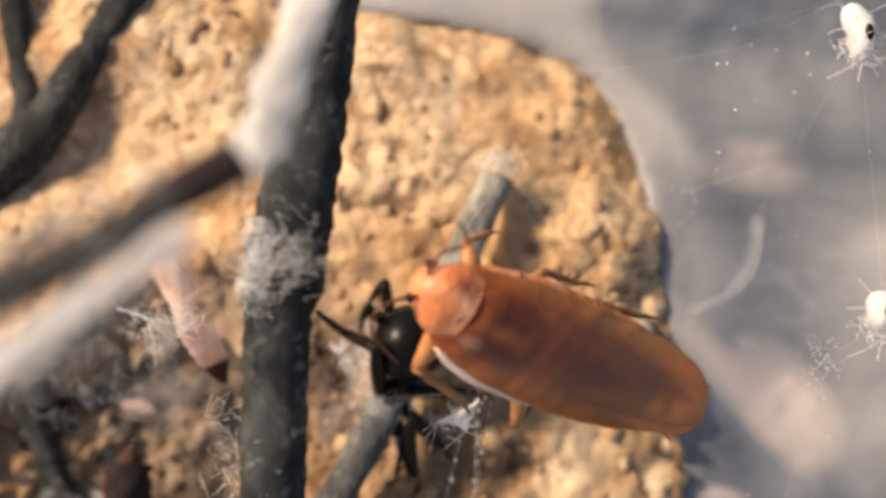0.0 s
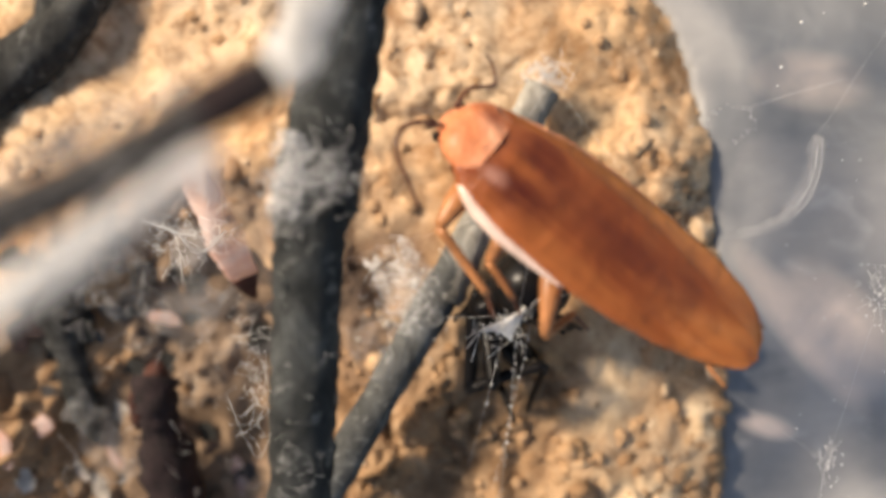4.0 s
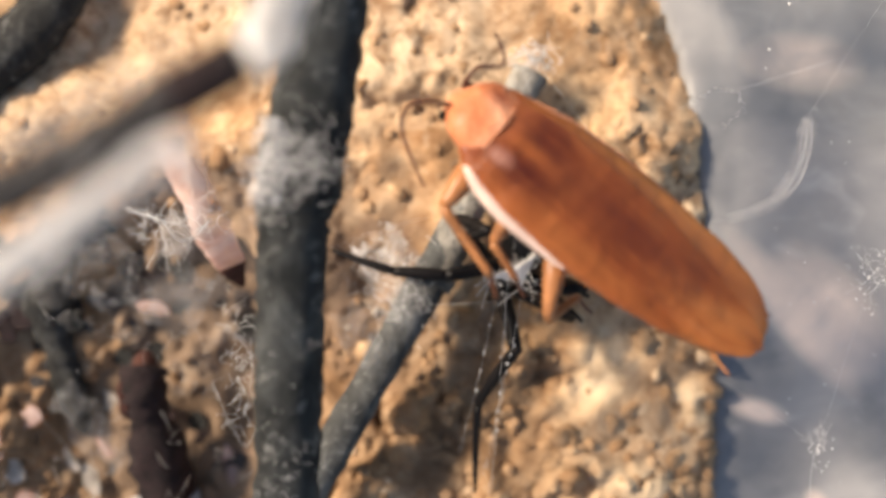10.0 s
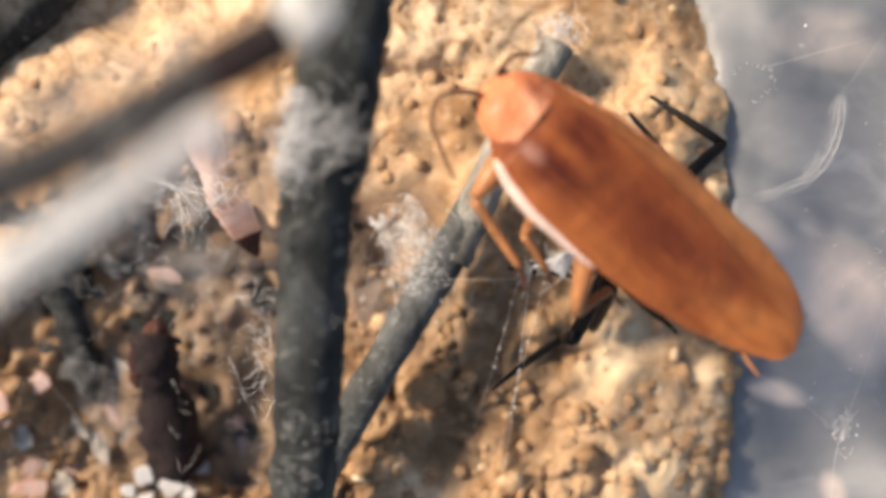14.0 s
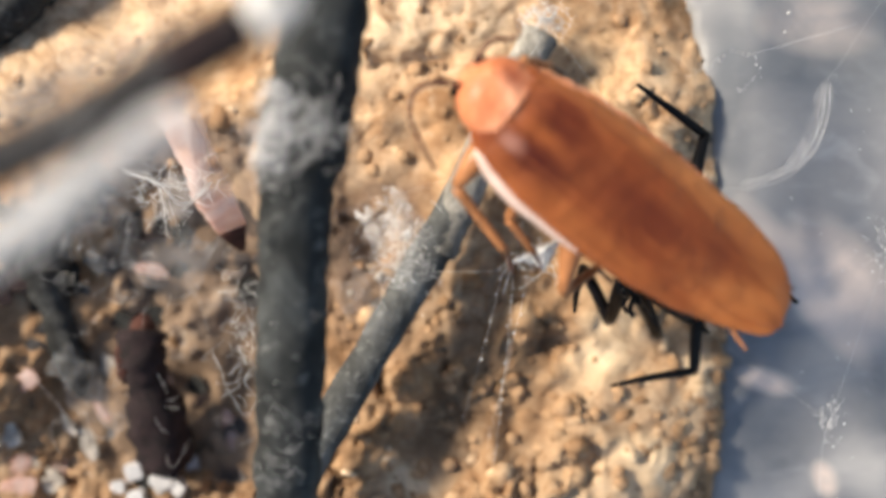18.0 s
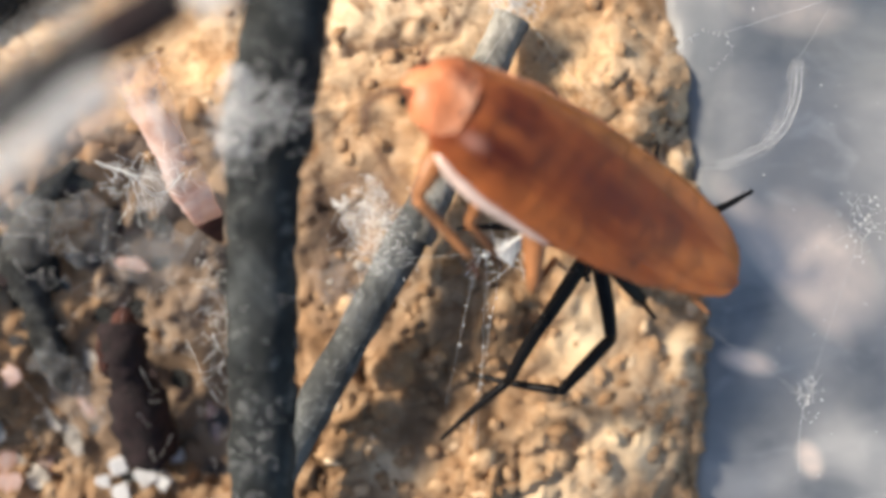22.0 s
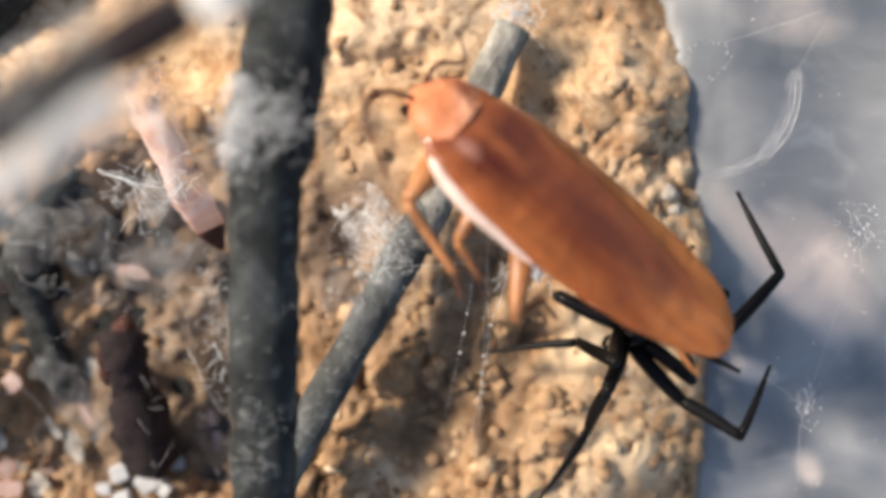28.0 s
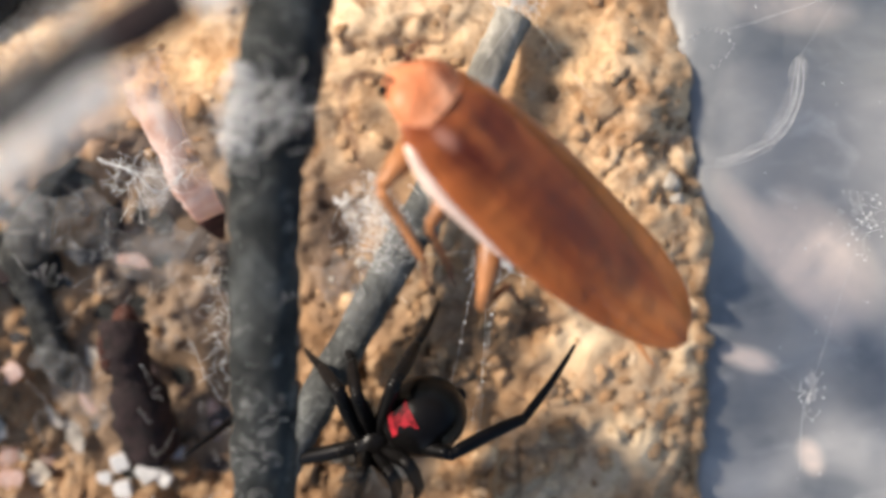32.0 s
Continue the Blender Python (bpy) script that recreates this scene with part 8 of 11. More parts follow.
    walk(LEGS['L4']['tibia'], rows_of([
        (0, -4.21, -2.80, -3.42, 0, -27, 85), (1, -4.10, -2.74, -3.59, 0, -36, 85), (2, -3.88, -2.90, -3.68, 4, -32, 78), (3, -3.80, -2.97, -3.71, -5, -36, 93),
        (5.5, -3.52, -3.08, -3.85, 0, -32, 85), (6, -3.64, -3.04, -3.78, 1, -31, 83), (6.333, -4.40, -2.10, -3.75, 24, -37, 44), (6.667, -4.97, -1.05, -3.54, 45, -30, 5),
        (7, -5.33, 0.05, -3.18, 57, -14, -26), (7.333, -5.70, 0.26, -2.42, 61, 3, -63), (7.667, -5.93, 0.47, -1.60, 53, 19, -101), (8, -6.03, 0.66, -0.76, 36, 26, -144),
        (8.333, -5.91, -0.39, -1.74, 49, 19, -111), (8.667, -5.42, -1.42, -2.62, 56, 8, -81), (9, -4.59, -2.35, -3.34, 57, -6, -53), (9.333, -4.36, -2.53, -3.48, 45, -36, -22),
        (9.667, -4.13, -2.70, -3.60, 5, -52, 32), (10, -3.88, -2.87, -3.72, -35, -37, 87), (11, -4.48, -2.37, -3.46, -24, -38, 70), (12, -3.98, -2.95, -3.54, -37, -32, 92),
        (12.333, -5.21, -0.78, -3.26, -50, -18, 121), (12.667, -5.47, 1.55, -2.36, -54, -0, 145), (13, -4.69, 3.54, -1.04, -50, 17, 169), (14, -5.55, 2.26, -0.95, -39, 29, -163),
        (14.5, -5.56, 2.22, -1, -39, 27, -162), (15, -5.58, 2.18, -1.06, -38, 26, -161), (17.5, -5.33, 2.39, -1.73, -37, 12, -157), (18, -5.35, 2.38, -1.69, -36, 8, -155),
        (18.5, -5.53, 0.71, -2.69, -36, -9, -174), (19, -5.08, -1.07, -3.38, -30, -26, 164), (20, -5.50, 1.85, -1.98, -23, -31, 151), (20.5, -5.60, 2.05, -1.29, -38, -24, -178),
        (21, -5.60, 2.21, -0.57, -47, -12, -150), (21.25, -5.98, 1.07, -0.36, -41, -8, 175), (21.5, -6.08, -0.13, -0.15, -38, -1, 141), (21.75, -5.91, -1.32, 0.04, -40, 6, 108),
        (22, -5.48, -2.45, 0.21, -45, 11, 73), (22.5, -5.97, -0.12, -1.53, -43, -2, 106), (23, -4.89, 2.24, -2.94, -47, -14, 140), (23.25, -5.16, 1.18, -3.19, -63, -36, 175),
        (23.5, -5.23, 0.07, -3.33, -94, -42, -137), (23.75, -5.11, -1.04, -3.33, -121, -29, -93), (24, -4.81, -2.11, -3.22, -130, -5, -62), (24.333, -5.61, -0.80, -2.51, -130, 3, -93),
        (24.667, -5.92, 0.59, -1.59, -133, 10, -125), (25, -5.73, 1.91, -0.55, -140, 13, -157), (25.167, -6.03, 0.59, -0.95, -141, -2, -169), (25.333, -5.96, -0.77, -1.31, -139, -16, 180),
        (25.5, -5.54, -2.09, -1.61, -134, -31, 166), (26.167, -6, -0.84, -0.92, -139, -18, 179), (26.833, -6.06, 0.47, -0.19, -141, -4, -169), (27.5, -5.71, 1.74, 0.52, -141, 9, -159),
        (27.75, -5.77, 1.79, -0.55, -141, -6, -162), (28, -5.63, 1.77, -1.62, -140, -21, -165), (28.25, -5.86, 0.89, 0.84, -149, -27, -144), (28.5, -4.87, -0.22, 3, -160, -29, -121),
        (28.575, -5.77, -1.07, 1.09, 171, -55, -80), (28.65, -5.68, -1.70, -1.10, 114, -52, -12), (28.725, -4.62, -1.96, -3.13, 92, -23, 24), (28.8, -2.78, -1.78, -4.57, 89, 10, 45),
        (28.9, -4.76, 0.54, -3.65, 79, 25, 12), (29, -5.32, 2.81, -1.48, 59, 32, -27), (29.25, -4.49, 2.27, -3.45, 55, 54, -34), (29.333, -2.94, 4.30, -3.09, -40, 76, -133),
        (29.417, -0.87, 5.44, -2.04, -87, 42, 175), (29.5, 1.24, 5.43, -0.55, -92, 3, 165), (29.65, -0.14, 5.61, -1.44, -95, 14, 142), (29.8, -1.57, 5.30, -2.20, -103, 23, 118),
        (29.867, -2.01, 5.53, -1.16, -98, 22, 132), (29.933, -2.40, 5.52, -0.07, -92, 20, 147), (30, -2.71, 5.28, 1.02, -88, 17, 161), (30.167, -3.08, 5.24, -0.01, -88, 0, 157),
        (30.333, -3.36, 5, -1.04, -88, -16, 153), (30.5, -3.52, 4.56, -2.04, -86, -32, 149), (30.75, -4.77, 3.89, 0.42, -89, -4, 159), (31, -4.90, 2.25, 2.73, -88, 24, 169),
        (31.25, -4.93, 2.35, 2.62, -88, 29, 169), (31.5, -4.96, 2.44, 2.50, -88, 35, 169), (31.75, -4.73, 2.36, 2.89, -87, 26, 170), (32, -4.48, 2.27, 3.26, -86, 16, 172),
    ]))
    walk(LEGS['L4']['tarsus'], rows_of([
        (0, -3.80, 1.64, -1.16, 0, 30, -105), (1, -3.72, 1.30, -0.68, 1, 37, -103), (2, -2.97, 1.26, -1.07, -0, 32, -105), (3, -4, 1.08, -0.77, 6, 38, -94),
        (5.5, -3.12, 1.15, -1.22, 6, 31, -95), (6, -3.11, 1.21, -1.21, 4, 31, -98), (6.333, -1.52, 0.66, -0.73, -19, 37, -138), (6.667, -0.66, -0.67, -1.04, -41, 28, -178),
        (7, -0.95, -2.06, -2, -52, 11, 151), (7.333, -3.42, -4.18, -2.69, -47, 22, 169), (7.667, -6.85, -4.18, -3.21, -37, 31, -171), (8, -9.70, -1.96, -2.92, -24, 37, -148),
        (8.333, -7.60, -4.80, -3.39, -41, 33, -178), (8.667, -4.64, -6.32, -3.28, -54, 24, 157), (9, -1.57, -6.30, -2.82, -60, 11, 136), (9.333, -0.64, -4.06, -0.51, -48, 35, 165),
        (9.667, -1.53, -1.07, 0.34, -15, 48, -147), (10, -3.68, 1.14, -0.73, 20, 38, -98), (11, -3.13, 1.31, -0.36, 6, 39, -120), (12, -4.16, 1.30, -0.92, 20, 34, -96),
        (12.333, -7.67, 3.30, -1.74, 18, 21, -102), (12.667, -9.58, 4.40, -2.33, 17, 8, -106), (13, -9.38, 4.43, -2.51, 17, -5, -110), (14, -9.76, 1.01, -3.33, 16, -45, -108),
        (14.5, -9.79, 0.88, -3.31, 35, -67, -131), (15, -9.82, 0.75, -3.28, 114, -74, 147), (17.5, -9.82, 0.45, -2.77, 105, -66, 157), (18, -9.84, 0.32, -2.42, 107, -66, 155),
        (18.5, -10.44, 0.23, -1.88, 119, -74, 142), (19, -9.42, 0.14, -1.21, 151, -80, 109), (20, -9.24, 3.96, 0.59, -1, -75, -98), (20.5, -10.15, 1.87, 0.77, 44, -87, -143),
        (21, -9.86, -0.20, 0.47, 158, -78, 102), (21.25, -10.91, 1.50, 0.31, 53, -70, -151), (21.5, -9.98, 3, -0.09, 39, -45, -135), (21.75, -7.42, 3.41, -0.52, 36, -20, -129),
        (22, -4.06, 2.24, -0.78, 35, 6, -125), (22.5, -7.38, 4.68, -1.38, 34, -20, -111), (23, -8.59, 5.36, -1.70, 23, -44, -92), (23.25, -9.21, 1.54, -0.28, 59, -51, -140),
        (23.5, -7.92, -2.48, 0.03, 91, -38, 177), (23.75, -5.31, -5.43, -0.95, 103, -15, 151), (24, -2.43, -6.49, -2.80, 104, 10, 130), (24.333, -5.85, -5.79, -2.75, 104, -12, 137),
        (24.667, -8.72, -3.48, -2.41, 101, -33, 146), (25, -10.21, 0.03, -1.71, 91, -54, 160), (25.167, -10.93, -0.40, -0.81, 83, -17, 172), (25.333, -10.76, -0.76, 0.10, 83, 19, 180),
        (25.5, -9.72, -1.08, 0.93, 92, 55, -168), (26.167, -10.76, -0.79, 0.60, 83, 16, 179), (26.833, -10.96, -0.45, 0.18, 84, -25, 170), (27.5, -10.30, -0.06, -0.30, 98, -64, 151),
        (27.75, -10.50, 0.25, -0.04, 22, -74, -130), (28, -10.14, 0.60, 0.20, -21, -53, -83), (28.25, -9.48, -1.73, 3.10, 21, -69, -129), (28.5, -7.14, -3.95, 5.43, 79, -61, 168),
        (28.575, -5.28, -3.89, 5.19, 82, -39, 164), (28.65, -2.65, -2.33, 2.82, 83, -18, 162), (28.725, -0.41, -0.13, -1.14, 83, 4, 161), (28.8, 0.71, 1.70, -5.43, 82, 25, 159),
        (28.9, -0.34, 1.47, -5.78, 82, -1, 156), (29, -1.56, 0.87, -4.14, 83, -27, 153), (29.25, -2.05, 0.65, -7.50, 85, -41, 149), (29.333, -3.74, 3.44, -7.94, 79, -28, 159),
        (29.417, -4.54, 5.74, -5.42, 76, -16, 167), (29.5, -3.57, 6.75, -0.86, 75, -3, 174), (29.65, -3.96, 8.59, -2.66, 71, -16, -160), (29.8, -3.71, 9.39, -4.12, 60, -25, -131),
        (29.867, -5.15, 8.95, -3.02, 61, 7, -132), (29.933, -6.34, 8.08, -1.77, 60, 40, -134), (30, -7.24, 6.83, -0.42, 55, 72, -139), (30.167, -7.69, 7.18, -0.04, 55, 41, -140),
        (30.333, -7.65, 7.16, 0.34, 55, 10, -140), (30.5, -7.13, 6.76, 0.64, 55, -21, -140), (30.75, -9.43, 5.67, 0.79, 55, 1, -139), (31, -9.38, 3.15, 0.70, 55, 23, -139),
        (31.25, -9.20, 3.21, 0.15, 54, 1, -141), (31.5, -8.97, 3.25, -0.37, 55, -20, -144), (31.75, -9.18, 3.11, 0.72, 56, 5, -152), (32, -9.23, 2.93, 1.85, 53, 31, -161),
    ]))
    walk(LEGS['R1']['femur'], rows_of([
        (0, 0.93, -0.16, 0.34, 0, -25, 147), (1, 0.92, -0.16, 0.34, 19, -29, 107), (1.333, 0.92, -0.16, 0.34, 48, -45, 61), (1.667, 0.92, -0.16, 0.34, 83, -38, 10),
        (2, 0.92, -0.16, 0.34, 99, -15, -25), (2.333, 0.92, -0.16, 0.34, 97, -6, -14), (2.667, 0.92, -0.16, 0.34, 97, 3, -4), (3, 0.92, -0.16, 0.34, 98, 11, 6),
        (3.625, 0.92, -0.16, 0.34, 106, 45, 21), (4.25, 0.92, -0.16, 0.34, 154, 71, 76), (4.875, 0.92, -0.16, 0.34, -132, 54, 156), (5.5, 0.92, -0.16, 0.34, -119, 21, 175),
        (6, 0.92, -0.16, 0.34, -109, 25, -159), (7, 0.92, -0.16, 0.34, -123, 32, 173), (7.333, 0.92, -0.16, 0.34, -134, 26, 150), (7.667, 0.92, -0.16, 0.34, -142, 17, 129),
        (8, 0.92, -0.16, 0.34, -146, 6, 110), (9, 0.92, -0.16, 0.34, -146, 12, 112), (10, 0.92, -0.16, 0.34, -156, 29, 83), (10.5, 0.92, -0.16, 0.34, -177, 47, 50),
        (11, 0.92, -0.16, 0.34, 147, 49, 3), (11.25, 0.92, -0.16, 0.34, 164, 26, 29), (11.5, 0.92, -0.16, 0.34, 168, 0, 46), (11.75, 0.92, -0.16, 0.34, 164, -26, 63),
        (12, 0.92, -0.16, 0.34, 147, -49, 89), (12.333, 0.92, -0.16, 0.34, 155, -35, 78), (12.667, 0.92, -0.16, 0.34, 159, -20, 69), (13, 0.92, -0.16, 0.34, 160, -4, 63),
        (13.333, 0.92, -0.16, 0.34, 161, -8, 57), (13.667, 0.92, -0.16, 0.34, 162, -12, 52), (14, 0.92, -0.16, 0.34, 163, -16, 46), (14.333, 0.92, -0.16, 0.34, 163, 19, 38),
        (14.667, 0.92, -0.16, 0.34, 155, 54, 24), (15, 0.92, -0.16, 0.34, 76, 77, -59), (16.25, 0.92, -0.16, 0.34, 68, 81, -67), (17.5, 0.92, -0.16, 0.34, 52, 84, -83),
        (18, 0.92, -0.16, 0.34, 58, 78, -77), (18.5, 0.92, -0.16, 0.34, 108, 50, -24), (19, 0.92, -0.16, 0.34, 114, 17, -14), (19.5, 0.92, -0.16, 0.34, 123, 12, 22),
        (20, 0.92, -0.16, 0.34, 128, 3, 57), (20.5, 0.92, -0.16, 0.34, 128, -4, 18), (21, 0.92, -0.16, 0.34, 133, -8, -22), (21.5, 0.92, -0.16, 0.34, 128, -13, 5),
        (22, 0.92, -0.16, 0.34, 121, -15, 32), (22.5, 0.92, -0.16, 0.34, 125, -5, 8), (23, 0.92, -0.16, 0.34, 124, 7, -15), (23.5, 0.92, -0.16, 0.34, 131, 13, 22),
        (24, 0.92, -0.16, 0.34, 140, 14, 59), (24.333, 0.92, -0.16, 0.34, 139, 2, 51), (24.667, 0.92, -0.16, 0.34, 140, -11, 43), (25, 0.92, -0.16, 0.34, 142, -23, 35),
        (25.125, 0.92, -0.16, 0.34, 145, -8, 25), (25.25, 0.92, -0.16, 0.34, 145, 8, 15), (25.375, 0.92, -0.16, 0.34, 142, 24, 4), (25.5, 0.92, -0.16, 0.34, 135, 39, -9),
        (26.167, 0.92, -0.16, 0.34, 144, 21, 8), (26.833, 0.92, -0.16, 0.34, 146, 2, 21), (27.5, 0.92, -0.16, 0.34, 144, -17, 33), (27.75, 0.92, -0.16, 0.34, 136, -15, 64),
        (28, 0.92, -0.16, 0.34, 130, -9, 93), (28.25, 0.92, -0.16, 0.34, 130, -6, 93), (28.5, 0.92, -0.16, 0.34, 130, -3, 94), (28.65, 0.92, -0.26, 0.12, 125, -27, 112),
        (28.8, 0.92, -0.36, -0.10, 108, -47, 139), (28.9, 0.92, -0.36, -0.10, 128, -67, 115), (29, 0.92, -0.36, -0.10, -163, -73, 43), (29.125, 0.92, -0.36, -0.10, -157, -58, 37),
        (29.25, 0.92, -0.36, -0.10, -155, -43, 34), (29.312, 0.92, -0.36, -0.10, -127, -61, -0), (29.375, 0.92, -0.36, -0.10, -76, -60, -58), (29.438, 0.92, -0.36, -0.10, -49, -42, -92),
        (29.5, 0.92, -0.36, -0.10, -40, -19, -109), (29.65, 0.92, -0.36, -0.10, -42, 8, -86), (29.8, 0.92, -0.36, -0.10, -33, 33, -60), (29.85, 0.92, -0.36, -0.10, -37, 10, -72),
        (29.9, 0.92, -0.36, -0.10, -37, -14, -83), (29.95, 0.92, -0.36, -0.10, -31, -37, -96), (30, 0.92, -0.36, -0.10, -12, -58, -121), (30.125, 0.92, -0.36, -0.10, -29, -54, -101),
        (30.25, 0.92, -0.36, -0.10, -41, -47, -86), (30.375, 0.92, -0.36, -0.10, -49, -39, -74), (30.5, 0.92, -0.36, -0.10, -54, -30, -65), (30.667, 0.92, -0.36, -0.10, -52, -39, -68),
        (30.833, 0.92, -0.36, -0.10, -49, -48, -72), (31, 0.92, -0.36, -0.10, -45, -56, -78), (31.167, 0.92, -0.36, -0.10, -55, -28, -63), (31.333, 0.92, -0.36, -0.10, -57, 1, -54),
        (31.5, 0.92, -0.36, -0.10, -55, 30, -46), (31.75, 0.92, -0.36, -0.10, -47, 27, -28), (32, 0.92, -0.36, -0.10, -40, 22, -12),
    ]))
    walk(LEGS['R1']['tibia'], rows_of([
        (0, -3.48, 2.67, 2.84, 0, -18, -70), (1, -0.52, 4.69, 3.19, -4, -7, -51), (1.333, 2.89, 3.46, 4.43, -4, 5, -65), (1.667, 5.44, 0.65, 3.88, -7, 17, -80),
        (2, 6.02, -2.50, 1.80, -13, 28, -97), (2.333, 6.51, -1.58, 0.96, -25, 18, -126), (2.667, 6.70, -0.58, 0.09, -29, 4, -152), (3, 6.58, 0.44, -0.77, -28, -11, -177),
        (3.625, 4.73, 1.33, -3.77, -29, -2, -165), (4.25, 1.38, 1.64, -5.16, -29, 7, -152), (4.875, -2.16, 1.24, -4.38, -26, 16, -139), (5.5, -4.48, 0.29, -1.74, -21, 23, -125),
        (6, -3.96, -2.06, -2.15, -40, 31, -165), (7, -3.97, 0.42, -2.73, -13, 40, -119), (7.333, -3.57, 2.48, -2.21, 12, 43, -82), (7.667, -2.55, 4.18, -1.33, 34, 34, -48),
        (8, -1.04, 5.27, -0.22, 45, 18, -23), (9, -1.19, 5.11, -0.86, 43, 19, -29), (10, 1.52, 4.85, -2.51, 50, 9, -2), (10.5, 3.50, 2.88, -3.87, 56, 14, 29),
        (11, 4.75, 0.03, -4.01, 64, 14, 60), (11.25, 5.48, 2.38, -2.19, 53, 39, 37), (11.5, 4.94, 4.02, 0.34, 21, 56, -5), (11.75, 3.28, 4.50, 2.87, -24, 51, -60),
        (12, 0.96, 3.67, 4.69, -44, 28, -91), (12.333, 1.94, 4.51, 3.63, -29, 22, -55), (12.667, 2.84, 4.95, 2.29, -20, 10, -24), (13, 3.58, 4.98, 0.79, -19, -6, 5),
        (13.333, 4.03, 4.66, 1.19, -18, 1, -23), (13.667, 4.44, 4.28, 1.58, -20, 8, -51), (14, 4.80, 3.84, 1.95, -25, 13, -80), (14.333, 5.26, 3.18, -1.58, -19, 24, -59),
        (14.667, 4.03, 1.22, -4.36, -7, 33, -36), (15, 1.59, -1.28, -5.31, 8, 36, -9), (16.25, 1.29, -1.03, -5.38, 3, 13, -20), (17.5, 0.99, -0.78, -5.43, 3, -11, -29),
        (18, 1.19, -1.29, -5.34, 3, 15, -20), (18.5, 4.31, -1.64, -4.12, 6, -3, 7), (19, 6.29, -1.49, -1.39, 1, -20, 35), (19.5, 6.16, 2.01, -0.90, 7, -17, 15),
        (20, 4.07, 4.70, 0.06, 12, -12, -4), (20.5, 6.44, 1.60, 0.70, 12, 14, -15), (21, 6.24, -2.32, 1.18, 5, 39, -29), (21.5, 6.54, 0.31, 1.68, 6, 22, -27),
        (22, 5.64, 2.84, 1.89, 6, 5, -26), (22.5, 6.64, 0.69, 0.80, 4, -16, 2), (23, 6.48, -1.64, -0.39, -11, -33, 35), (23.5, 6.16, 1.93, -0.99, -3, -32, 20),
        (24, 3.79, 4.68, -1.07, 5, -29, 6), (24.333, 4.54, 4.37, 0.18, 15, -4, -29), (24.667, 5.05, 3.76, 1.44, 10, 22, -61), (25, 5.29, 2.89, 2.63, -14, 40, -105),
        (25.125, 6.15, 2.23, 1.11, 2, 16, -73), (25.25, 6.47, 1.32, -0.49, 3, -12, -47), (25.375, 6.21, 0.25, -2.01, -11, -38, -16), (25.5, 5.40, -0.85, -3.28, -46, -49, 34),
        (26.167, 6.29, 0.56, -1.73, -29, -21, 5), (26.833, 6.35, 1.87, 0.14, -27, 11, -15), (27.5, 5.57, 2.86, 2.04, -38, 41, -38), (27.75, 3.41, 4.87, 1.82, -44, 20, -51),
        (28, 0.60, 5.56, 1.22, -46, -1, -60), (28.25, 0.58, 5.60, 0.96, -46, 2, -49), (28.5, 0.57, 5.62, 0.69, -45, 5, -39), (28.65, -1.01, 4.55, 2.73, -44, 15, -30),
        (28.8, -2.10, 2.26, 4.11, -40, 25, -19), (28.9, -0.06, 1.70, 5.23, -39, 21, -18), (29, 2.14, 0.79, 5.45, -39, 17, -17), (29.125, 3.38, 1.49, 4.81, -56, 53, -44),
        (29.25, 4.45, 2.05, 3.82, -131, 63, -128), (29.312, 3.77, -0.37, 4.95, -152, 80, -150), (29.375, 2.44, -2.78, 4.94, 89, 79, 90), (29.438, 0.77, -4.65, 3.79, 71, 62, 72),
        (29.5, -0.86, -5.55, 1.76, 67, 45, 67), (29.65, 1.32, -6.08, -0.91, 91, 53, 98), (29.8, 3.35, -4.54, -3.30, 121, 51, 135), (29.85, 2.66, -5.80, -1.10, 114, 64, 127),
        (29.9, 1.61, -5.94, 1.31, 94, 76, 106), (29.95, 0.41, -4.94, 3.42, 31, 80, 41), (30, -0.68, -2.99, 4.81, -13, 72, -3), (30.125, 0.25, -3.71, 4.59, 19, 77, 30),
        (30.25, 1.20, -4.28, 4.16, 61, 75, 73), (30.375, 2.14, -4.69, 3.56, 86, 68, 99), (30.5, 3.04, -4.92, 2.80, 97, 60, 111), (30.667, 2.60, -4.56, 3.53, 84, 76, 98),
        (30.833, 2.12, -4.09, 4.18, -12, 83, 1), (31, 1.61, -3.53, 4.71, -55, 69, -43), (31.167, 3.27, -4.91, 2.62, -24, 87, -11), (31.333, 4.29, -5.08, -0.20, 114, 74, 126),
        (31.5, 4.42, -3.97, -2.99, 117, 55, 130), (31.75, 5.48, -2.81, -2.71, -148, 78, -132), (32, 6.20, -1.46, -2.24, -99, 45, -78),
    ]))
